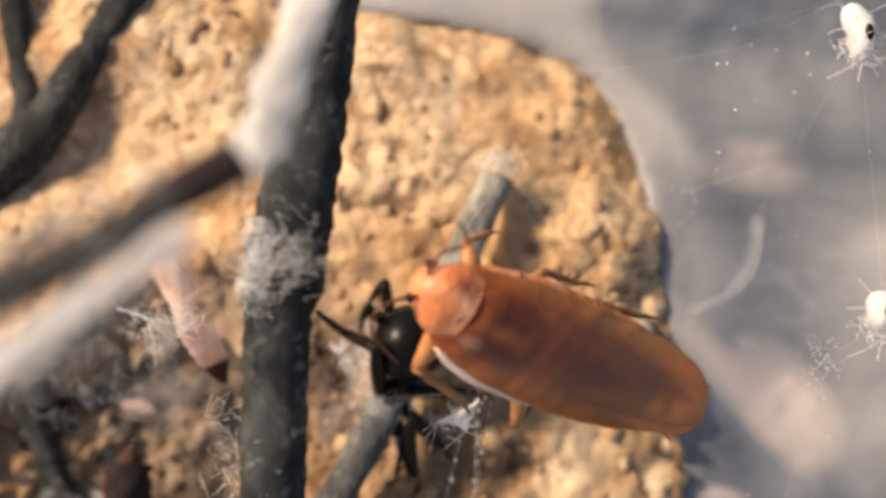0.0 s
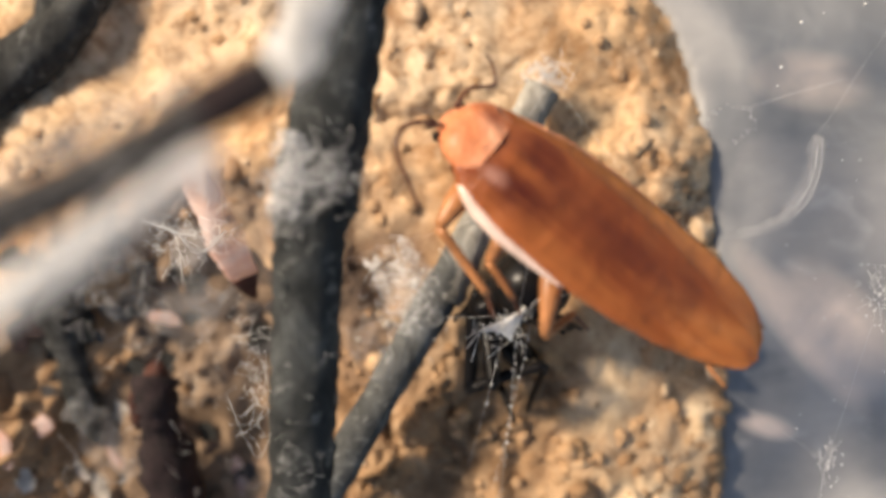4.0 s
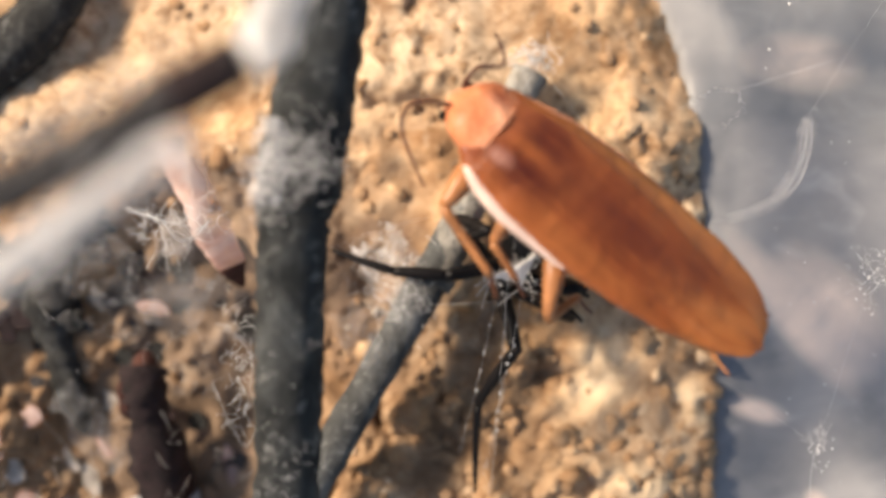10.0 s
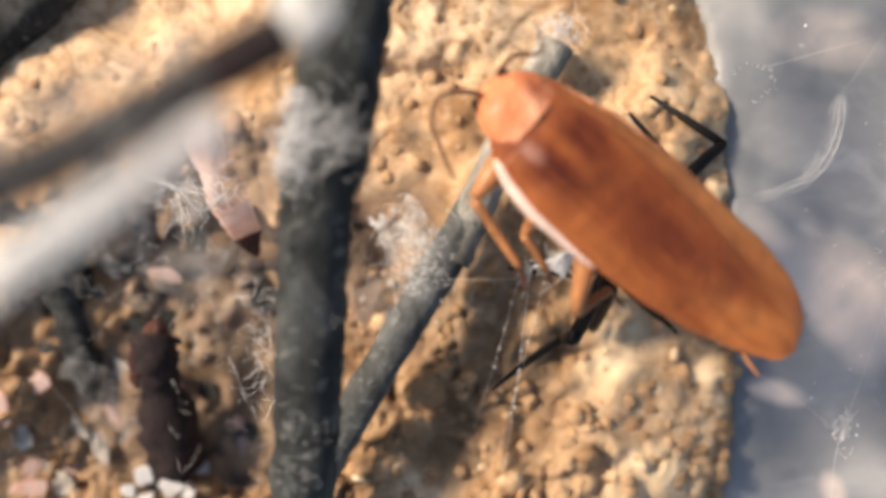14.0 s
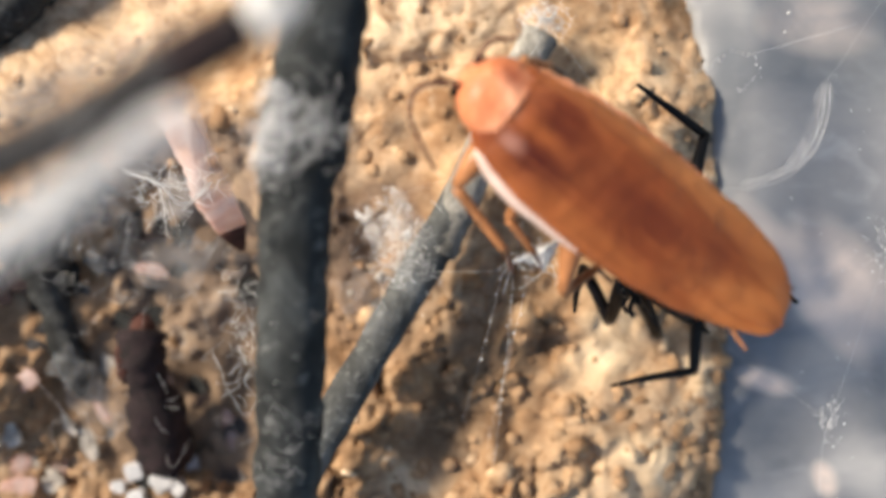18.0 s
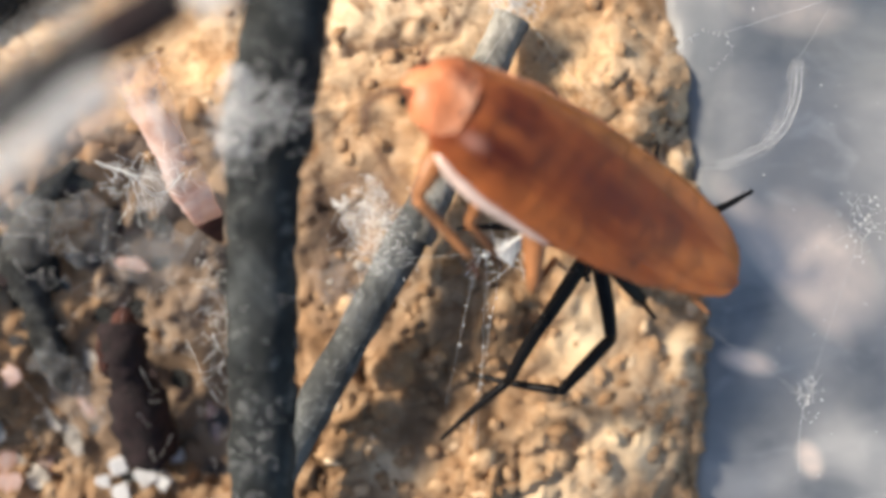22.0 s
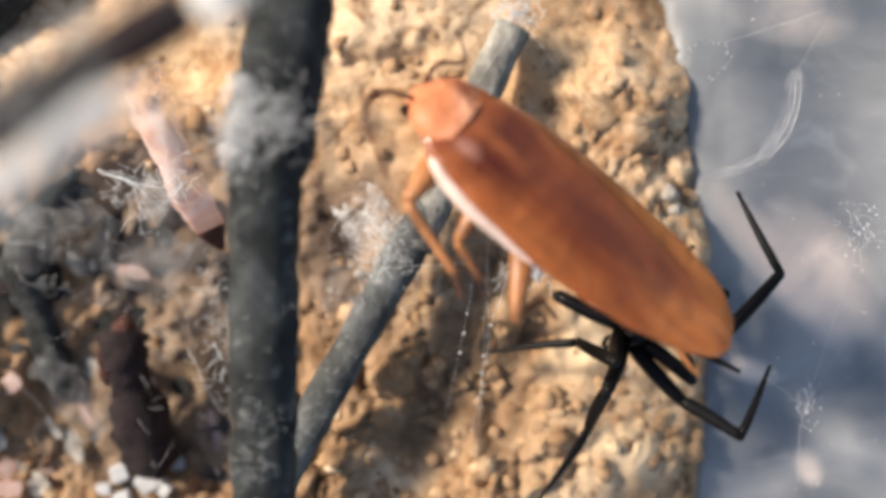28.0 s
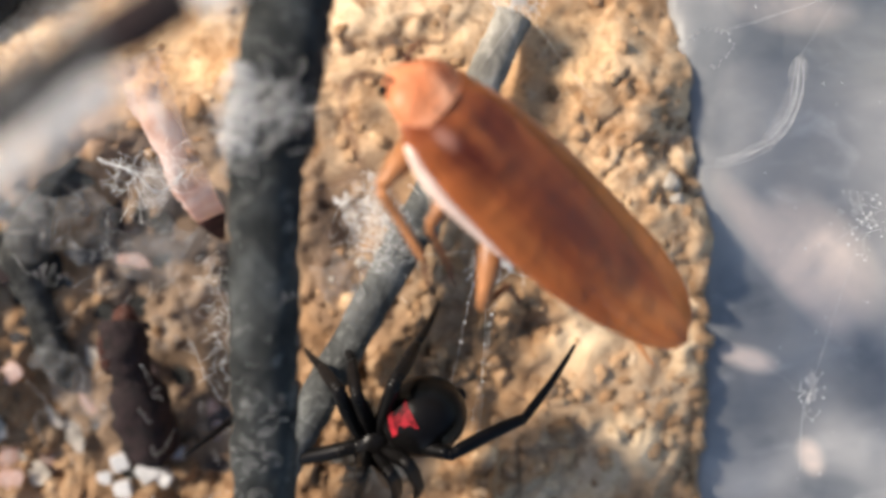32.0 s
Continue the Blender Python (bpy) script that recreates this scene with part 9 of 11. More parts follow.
    walk(LEGS['R1']['tarsus'], rows_of([
        (0, -1.72, -2.16, 4.48, 0, -26, 116), (1, 2.83, 0.51, 3.89, -4, -37, 123), (1.333, 5.12, -1.44, 3.97, 9, -39, 103), (1.667, 6.32, -4.44, 2.32, 21, -37, 82),
        (2, 5.44, -7.26, -0.70, 32, -32, 64), (2.333, 3.46, -5.73, -0.67, 44, -23, 38), (2.667, 1.93, -3.09, -0.27, 50, -10, 17), (3, 1.28, 0.19, 0.23, 51, 4, -3),
        (3.625, -0.48, -0.10, -3.60, 47, 25, -20), (4.25, -3.36, -0.87, -5.82, 34, 44, -43), (4.875, -6.08, -2.17, -5.83, 5, 54, -80), (5.5, -7.31, -3.77, -3.88, -29, 50, -123),
        (6, -8.44, -3.27, -4.91, -36, 53, -132), (7, -5.99, -3.18, -6.21, -31, 28, -124), (7.333, -3.02, -1.44, -5.88, -3, 46, -79), (7.667, 0.45, 0.84, -4.34, 34, 40, -26),
        (8, 3.71, 3.29, -1.87, 52, 17, 10), (9, 3.26, 2.62, -2.63, 54, 20, 17), (10, 6.85, 4.70, -3.38, 52, 36, 13), (10.5, 8.10, 5.41, -5.13, 49, 32, 6),
        (11, 7.38, 4.56, -5.34, 46, 29, -0), (11.25, 8.80, 4.90, -5.62, 46, 18, -0), (11.5, 7.93, 3.76, -4.15, 46, 8, 0), (11.75, 5.02, 1.54, -1.30, 46, -2, 0),
        (12, 0.92, -1.08, 2.12, 46, -12, 1), (12.333, 4.80, 0.41, 1.57, 46, -9, -1), (12.667, 7.70, 2.79, 1.38, 46, -6, -2), (13, 8.93, 5.41, 1.31, 46, -3, -4),
        (13.333, 9, 2.54, 1.06, 44, -16, 8), (13.667, 7.80, 0.12, 0.83, 39, -29, 22), (14, 5.74, -1.34, 0.77, 30, -39, 39), (14.333, 7.77, -1.06, -3.79, 32, -44, 36),
        (14.667, 7.72, -1.44, -7.26, 34, -48, 32), (15, 5.91, -1.95, -8.47, 37, -52, 28), (16.25, 6.24, -2.84, -6.56, 36, -48, 30), (17.5, 5.61, -3.37, -4.39, 34, -44, 32),
        (18, 6.08, -3.12, -6.73, 14, -68, 56), (18.5, 9.67, -1.02, -3.86, 73, -53, -10), (19, 10.47, 1.39, 0.45, 87, -24, -32), (19.5, 11.14, 3.36, 0.68, 90, -17, -39),
        (20, 9.34, 4.38, 1.21, 92, -10, -46), (20.5, 11.50, 0.24, -0.57, 79, -29, -12), (21, 9.89, -4.38, -2.22, 55, -36, 32), (21.5, 10.99, -1.99, -0.34, 71, -27, 2),
        (22, 10.49, 0.52, 1.43, 80, -13, -23), (22.5, 11.82, 0.85, 2.32, 82, -25, -30), (23, 10.17, 0.95, 2.58, 87, -36, -40), (23.5, 10.46, 3.49, 1.89, 85, -55, -37),
        (24, 8.47, 5.13, 1.58, 79, -74, -30), (24.333, 9.24, 1.75, 0.60, 38, -72, 13), (24.667, 7.44, -0.64, -0.58, 13, -64, 39), (25, 4.19, -1.10, -0.83, 2, -54, 52),
        (25.125, 7.70, -2.74, -0.35, 23, -47, 25), (25.25, 10.03, -2.57, 0.66, 36, -36, 6), (25.375, 10.32, -0.96, 1.28, 43, -22, -8), (25.5, 8.35, 1.11, 0.78, 46, -8, -19),
        (26.167, 11.33, 0.96, 0.16, 45, 4, -16), (26.833, 11.48, 0.54, -0.89, 46, 15, -13), (27.5, 8.76, 0.33, -1.50, 47, 27, -9), (27.75, 6.62, 0.96, -0.06, 46, 8, -12),
        (28, 3.33, 0.90, 1.30, 46, -10, -15), (28.25, 4.10, 1.50, 0.77, 37, -31, 11), (28.5, 4.74, 2.23, 0.25, 14, -45, 47), (28.65, 3.51, 1.96, 1.31, 27, -39, 28),
        (28.8, 2.50, 0.64, 1.78, 36, -32, 13), (28.9, 4.72, 0.15, 3.26, 40, -6, 2), (29, 7.08, -0.67, 3.85, 38, 20, -8), (29.125, 5.70, -0.77, 0.49, 45, 18, 12),
        (29.25, 2.95, 0.16, -1.01, 50, 14, 31), (29.312, 2.98, -0.83, -0.37, 51, -19, 9), (29.375, 2.44, -1.77, -0.36, 70, -47, -24), (29.438, 1.56, -2.26, -0.98, 121, -55, -88),
        (29.5, 0.64, -2.01, -2.03, 155, -33, -134), (29.65, 0.84, -2.89, -5.24, 137, -51, -107), (29.8, 0.97, -2.16, -7.52, 99, -58, -62), (29.85, 1.24, -3.92, -5.96, 86, -26, -43),
        (29.9, 1.23, -4.67, -3.92, 85, 7, -33), (29.95, 1.10, -4.33, -1.90, 89, 39, -22), (30, 1.03, -3.09, -0.31, 117, 69, 11), (30.125, 1.31, -3.10, -0.67, 64, 49, -48),
        (30.25, 1.59, -2.98, -1.06, 53, 18, -68), (30.375, 1.84, -2.74, -1.47, 53, -14, -80), (30.5, 2.05, -2.37, -1.86, 62, -45, -98), (30.667, 2.42, -3.23, -1.70, 49, -12, -72),
        (30.833, 2.75, -4.09, -1.19, 51, 24, -53), (31, 3.01, -4.85, -0.34, 74, 55, -19), (31.167, 3.53, -4.97, -2.77, 68, 21, -28), (31.333, 3.40, -3.86, -5.38, 68, -14, -33),
        (31.5, 2.45, -1.60, -7.43, 72, -48, -41), (31.75, 4.71, -3.67, -7.99, 57, -51, -22), (32, 6.96, -5.17, -6.08, 42, -50, -2),
    ]))
    walk(LEGS['R2']['femur'], rows_of([
        (0, 0.49, -0.23, 0.74, 0, -16, -159), (0.25, 0.49, -0.23, 0.74, 7, -27, -177), (0.5, 0.48, -0.23, 0.74, 18, -35, 160), (0.75, 0.48, -0.23, 0.74, 34, -38, 135),
        (1, 0.48, -0.23, 0.74, 50, -36, 109), (1.25, 0.48, -0.23, 0.74, 45, -13, 119), (1.5, 0.48, -0.23, 0.74, 45, 11, 128), (1.75, 0.48, -0.23, 0.74, 49, 34, 138),
        (2, 0.48, -0.23, 0.74, 61, 56, 155), (2.25, 0.48, -0.23, 0.74, 82, 29, -175), (2.5, 0.48, -0.23, 0.74, 87, -0, -158), (2.75, 0.48, -0.23, 0.74, 82, -30, -142),
        (3, 0.48, -0.23, 0.74, 60, -56, -111), (3.625, 0.48, -0.23, 0.74, 80, -28, -140), (4.25, 0.48, -0.23, 0.74, 84, 4, -155), (4.875, 0.48, -0.23, 0.74, 78, 35, -172),
        (5.5, 0.48, -0.23, 0.74, 49, 61, 150), (5.75, 0.48, -0.23, 0.74, 52, 67, 154), (6, 0.48, -0.23, 0.74, 58, 73, 160), (6.25, 0.48, -0.23, 0.74, 38, 84, 140),
        (6.5, 0.48, -0.23, 0.74, -87, 83, 15), (6.75, 0.48, -0.23, 0.74, -102, 72, -0), (7, 0.48, -0.23, 0.74, -106, 61, -4), (7.333, 0.48, -0.23, 0.74, -122, 28, -26),
        (7.667, 0.48, -0.23, 0.74, -124, -7, -37), (8, 0.48, -0.23, 0.74, -118, -41, -49), (8.333, 0.48, -0.23, 0.74, -117, -39, -51), (8.667, 0.48, -0.23, 0.74, -117, -36, -52),
        (9, 0.48, -0.23, 0.74, -116, -34, -53), (9.333, 0.48, -0.23, 0.74, -111, -45, -62), (9.667, 0.48, -0.23, 0.74, -101, -55, -74), (10, 0.48, -0.23, 0.74, -84, -64, -93),
        (11, 0.48, -0.23, 0.74, -87, -62, -91), (11.333, 0.48, -0.23, 0.74, -72, -39, -110), (11.667, 0.48, -0.23, 0.74, -67, -14, -119), (12, 0.48, -0.23, 0.74, -67, 11, -126),
        (12.333, 0.48, -0.23, 0.74, -68, -4, -145), (12.667, 0.48, -0.23, 0.74, -65, -19, -163), (13, 0.48, -0.23, 0.74, -55, -31, 175), (13.333, 0.48, -0.23, 0.74, -75, -53, -157),
        (13.667, 0.48, -0.23, 0.74, -122, -60, -102), (14, 0.48, -0.23, 0.74, -158, -44, -58), (15, 0.48, -0.23, 0.74, -158, -44, -58), (17.5, 0.48, -0.23, 0.74, -158, -44, -58),
        (17.667, 0.48, -0.23, 0.74, -160, -26, -53), (17.833, 0.48, -0.23, 0.74, -161, -8, -50), (18, 0.48, -0.23, 0.74, -161, 11, -47), (18.333, 0.48, -0.23, 0.74, -161, 1, -44),
        (18.667, 0.48, -0.23, 0.74, -161, -8, -42), (19, 0.48, -0.23, 0.74, -162, -18, -39), (19.25, 0.48, -0.23, 0.74, -160, -18, -44), (19.5, 0.48, -0.23, 0.74, -159, -18, -49),
        (19.75, 0.48, -0.23, 0.74, -157, -18, -55), (20, 0.48, -0.23, 0.74, -155, -18, -60), (20.333, 0.48, -0.23, 0.74, -153, -32, -64), (20.667, 0.48, -0.23, 0.74, -150, -45, -71),
        (21, 0.48, -0.23, 0.74, -141, -59, -81), (21.5, 0.48, -0.23, 0.74, -172, -81, -49), (22, 0.48, -0.23, 0.74, 68, -71, 72), (22.5, 0.48, -0.23, 0.74, 169, -71, -32),
        (23, 0.48, -0.23, 0.74, -168, -44, -58), (23.5, 0.48, -0.23, 0.74, 174, -58, -35), (24, 0.48, -0.23, 0.74, 139, -64, 5), (24.25, 0.48, -0.23, 0.74, 156, -59, -15),
        (24.5, 0.48, -0.23, 0.74, 167, -52, -29), (24.75, 0.48, -0.23, 0.74, 174, -43, -38), (25, 0.48, -0.23, 0.74, 179, -34, -45), (25.125, 0.48, -0.23, 0.74, 173, -24, -33),
        (25.25, 0.48, -0.23, 0.74, 169, -13, -23), (25.375, 0.48, -0.23, 0.74, 168, -2, -13), (25.5, 0.48, -0.23, 0.74, 169, 9, -4), (26.5, 0.48, -0.23, 0.74, 171, -25, -21),
        (27.5, 0.48, -0.23, 0.74, -168, -55, -52), (28, 0.48, -0.23, 0.74, 170, -43, -23), (28.125, 0.48, -0.23, 0.74, 165, -38, -16), (28.25, 0.48, -0.23, 0.74, 162, -33, -10),
        (28.375, 0.48, -0.23, 0.74, 159, -28, -5), (28.5, 0.48, -0.23, 0.74, 157, -22, -0), (28.6, 0.48, -0.41, 0.46, 164, -38, -13), (28.7, 0.48, -0.59, 0.18, 177, -51, -31),
        (28.8, 0.48, -0.77, -0.10, -159, -60, -61), (28.867, 0.48, -0.77, -0.10, -126, -62, -98), (28.933, 0.48, -0.77, -0.10, -98, -56, -130), (29, 0.48, -0.77, -0.10, -83, -43, -150),
        (29.083, 0.48, -0.77, -0.10, -90, -18, -137), (29.167, 0.48, -0.77, -0.10, -91, 7, -128), (29.25, 0.48, -0.77, -0.10, -87, 32, -117), (29.312, 0.48, -0.77, -0.10, -82, 4, -102),
        (29.375, 0.48, -0.77, -0.10, -85, -23, -89), (29.438, 0.48, -0.77, -0.10, -97, -49, -68), (29.5, 0.48, -0.77, -0.10, -141, -65, -17), (29.6, 0.48, -0.77, -0.10, -110, -39, -55),
        (29.7, 0.48, -0.77, -0.10, -104, -7, -70), (29.8, 0.48, -0.77, -0.10, -106, 25, -84), (29.85, 0.48, -0.77, -0.10, -106, 3, -82), (29.9, 0.48, -0.77, -0.10, -106, -20, -80),
        (29.95, 0.48, -0.77, -0.10, -107, -43, -78), (30, 0.48, -0.77, -0.10, -111, -66, -73), (30.125, 0.48, -0.77, -0.10, -99, -39, -87), (30.25, 0.48, -0.77, -0.10, -97, -12, -94),
        (30.375, 0.48, -0.77, -0.10, -97, 15, -99), (30.5, 0.48, -0.77, -0.10, -100, 42, -105), (30.667, 0.48, -0.77, -0.10, -100, 9, -105), (30.833, 0.48, -0.77, -0.10, -100, -24, -106),
        (31, 0.48, -0.77, -0.10, -100, -57, -106), (31.167, 0.48, -0.77, -0.10, -107, -43, -96), (31.333, 0.48, -0.77, -0.10, -111, -29, -90), (31.5, 0.48, -0.77, -0.10, -112, -14, -85),
        (31.667, 0.48, -0.77, -0.10, -111, -21, -91), (31.833, 0.48, -0.77, -0.10, -108, -28, -97), (32, 0.48, -0.77, -0.10, -105, -34, -104),
    ]))
    walk(LEGS['R2']['tibia'], rows_of([
        (0, -3.73, -1.88, 2, 0, -33, 116), (0.25, -3.71, -0.42, 2.85, -1, -66, 117), (0.5, -3.15, 1.06, 3.43, -177, -80, -66), (0.75, -2.12, 2.38, 3.66, -179, -46, -64),
        (1, -0.75, 3.36, 3.51, -179, -12, -64), (1.25, -1.76, 3.76, 1.80, 166, -35, -28), (1.5, -2.35, 3.42, -0.12, 133, -41, 23), (1.75, -2.41, 2.40, -1.87, 107, -27, 68),
        (2, -1.94, 0.88, -3.13, 99, -2, 100), (2.25, -3.60, -0.61, -1.57, 97, -9, 118), (2.5, -3.89, -1.97, 0.77, 93, -16, 137), (2.75, -2.71, -2.75, 3.10, 87, -21, 157),
        (3, -0.46, -2.68, 4.64, 79, -23, 178), (3.625, -2.70, -2.92, 2.92, 78, 3, -176), (4.25, -3.78, -2.19, 0.41, 79, 29, -170), (4.875, -3.32, -0.75, -1.98, 87, 55, -158),
        (5.5, -1.48, 0.88, -3.39, 131, 76, -112), (5.75, -1.14, 0.56, -3.60, -74, 63, 45), (6, -0.79, 0.22, -3.76, -69, 24, 51), (6.25, 0.11, 0.08, -3.94, -52, 27, 90),
        (6.5, 1.03, -0.08, -3.93, -36, 20, 128), (6.75, 1.93, -0.24, -3.73, -28, 6, 162), (7, 2.77, -0.40, -3.36, -29, -10, -167), (7.333, 4.21, -2.07, -1.45, -30, 8, -143),
        (7.667, 4.21, -3.03, 1.31, -22, 25, -117), (8, 2.78, -2.91, 3.84, -6, 36, -84), (8.333, 2.79, -3.07, 3.69, -31, 60, -117), (8.667, 2.80, -3.22, 3.53, -92, 62, 174),
        (9, 2.80, -3.36, 3.37, -122, 39, 137), (9.333, 2.05, -3.15, 4.07, -124, 34, 134), (9.667, 1.23, -2.80, 4.61, -125, 29, 131), (10, 0.36, -2.32, 4.95, -127, 24, 128),
        (11, 0.45, -2.45, 4.88, -134, 21, 109), (11.333, -0.77, -3.69, 3.67, -130, 0, 131), (11.667, -1.74, -4.22, 1.86, -134, -21, 154), (12, -2.26, -3.94, -0.18, -149, -39, -177),
        (12.333, -3.34, -2.95, 1.05, -173, -25, -134), (12.667, -3.79, -1.50, 2.24, 179, -3, -101), (13, -3.52, 0.15, 3.17, -176, 21, -70), (13.333, -2.11, -1.34, 4.50, -180, 27, -80),
        (13.667, 0.01, -2.53, 4.81, 175, 32, -91), (14, 2.26, -3.09, 4.02, 168, 36, -104), (15, 2.26, -3.09, 4.02, 168, 36, -104), (17.5, 2.27, -3.09, 4.02, 168, 36, -104),
        (17.667, 3, -3.62, 2.80, 156, 11, -132), (17.833, 3.47, -3.80, 1.37, 157, -16, -156), (18, 3.63, -3.61, -0.13, 172, -39, 172), (18.333, 3.84, -3.52, 0.65, 179, -25, 160),
        (18.667, 3.95, -3.33, 1.43, -178, -9, 150), (19, 3.95, -3.05, 2.19, -178, 7, 141), (19.25, 3.68, -3.35, 2.20, -179, 14, 136), (19.5, 3.39, -3.62, 2.20, 179, 21, 130),
        (19.75, 3.07, -3.87, 2.19, 177, 28, 124), (20, 2.73, -4.10, 2.17, 173, 34, 117), (20.333, 2.21, -3.84, 3.21, -169, 62, 140), (20.667, 1.58, -3.34, 4.09, -90, 71, -136),
        (21, 0.87, -2.65, 4.75, -52, 46, -94), (21.5, 0.95, -0.76, 5.39, -50, 32, -90), (22, 0.94, 1.22, 5.19, -49, 17, -87), (22.5, 1.77, -1.04, 5.19, -52, 27, -95),
        (23, 2.26, -3.09, 4.02, -56, 36, -104), (23.5, 2.50, -1.66, 4.73, -52, 45, -97), (24, 2.50, -0.07, 4.98, -45, 54, -88), (24.25, 2.81, -0.86, 4.77, -90, 64, -139),
        (24.5, 3.03, -1.63, 4.43, -131, 52, 174), (24.75, 3.17, -2.35, 3.96, -146, 31, 152), (25, 3.21, -2.99, 3.38, -150, 7, 138), (25.125, 4.07, -2.57, 2.67, -153, -18, 165),
        (25.25, 4.70, -2, 1.83, -170, -39, -160), (25.375, 5.05, -1.31, 0.93, 156, -44, -111), (25.5, 5.11, -0.55, 0.01, 130, -29, -69), (26.5, 4.46, -1.77, 2.71, 132, 7, -82),
        (27.5, 2.15, -2.35, 4.59, 126, 43, -97), (28, 3.67, -1.58, 3.92, 124, 40, -99), (28.125, 4.04, -1.27, 3.63, 99, 42, -136), (28.25, 4.36, -0.94, 3.29, 78, 33, -170),
        (28.375, 4.63, -0.61, 2.91, 67, 18, 164), (28.5, 4.84, -0.27, 2.51, 64, -1, 143), (28.6, 4.11, -1.24, 3.32, 60, -12, 172), (28.7, 3, -2.12, 3.84, 52, -20, -158),
        (28.8, 1.62, -2.85, 3.96, 40, -22, -126), (28.867, 0.17, -2.92, 4.07, 32, -11, -100), (28.933, -1.25, -2.79, 3.78, 31, 3, -76), (29, -2.50, -2.47, 3.11, 35, 16, -51),
        (29.083, -2.79, -3.80, 1.39, 36, -14, -23), (29.167, -2.36, -4.47, -0.66, 18, -40, 12), (29.25, -1.32, -4.33, -2.58, -22, -47, 69), (29.312, -0.50, -5.35, -0.46, -1, -22, 33),
        (29.375, 0.59, -5.08, 1.76, 2, 8, 10), (29.438, 1.65, -3.61, 3.46, -9, 36, -17), (29.5, 2.38, -1.33, 4.16, -45, 53, -66), (29.6, 2.58, -3.78, 2.83, -35, 76, -56),
        (29.7, 2.04, -5.16, 0.46, 106, 80, 86), (29.8, 0.95, -4.99, -2.11, 122, 57, 102), (29.85, 1.14, -5.42, -0.31, 104, 63, 82), (29.9, 1.23, -5.11, 1.53, 79, 65, 54),
        (29.95, 1.20, -4.13, 3.10, 55, 62, 28), (30, 1.06, -2.62, 4.18, 39, 56, 9), (30.125, 0.64, -4.40, 2.89, 54, 54, 28), (30.25, 0.19, -5.35, 0.92, 67, 50, 44),
        (30.375, -0.20, -5.27, -1.28, 77, 44, 57), (30.5, -0.43, -4.17, -3.22, 83, 37, 67), (30.667, -0.74, -5.25, -0.82, 42, 62, 15), (30.833, -0.67, -4.91, 1.81, -18, 48, -54),
        (31, -0.23, -3.25, 3.83, -33, 14, -82), (31.167, 0.11, -4.19, 3.10, -42, 45, -99), (31.333, 0.47, -4.89, 2.16, -85, 67, -149), (31.5, 0.84, -5.31, 1.06, -149, 55, 139),
        (31.667, 0.39, -5.15, 1.60, -147, 74, 142), (31.833, -0.05, -4.89, 2.10, 2, 87, -69), (32, -0.48, -4.54, 2.54, 24, 68, -47),
    ]))
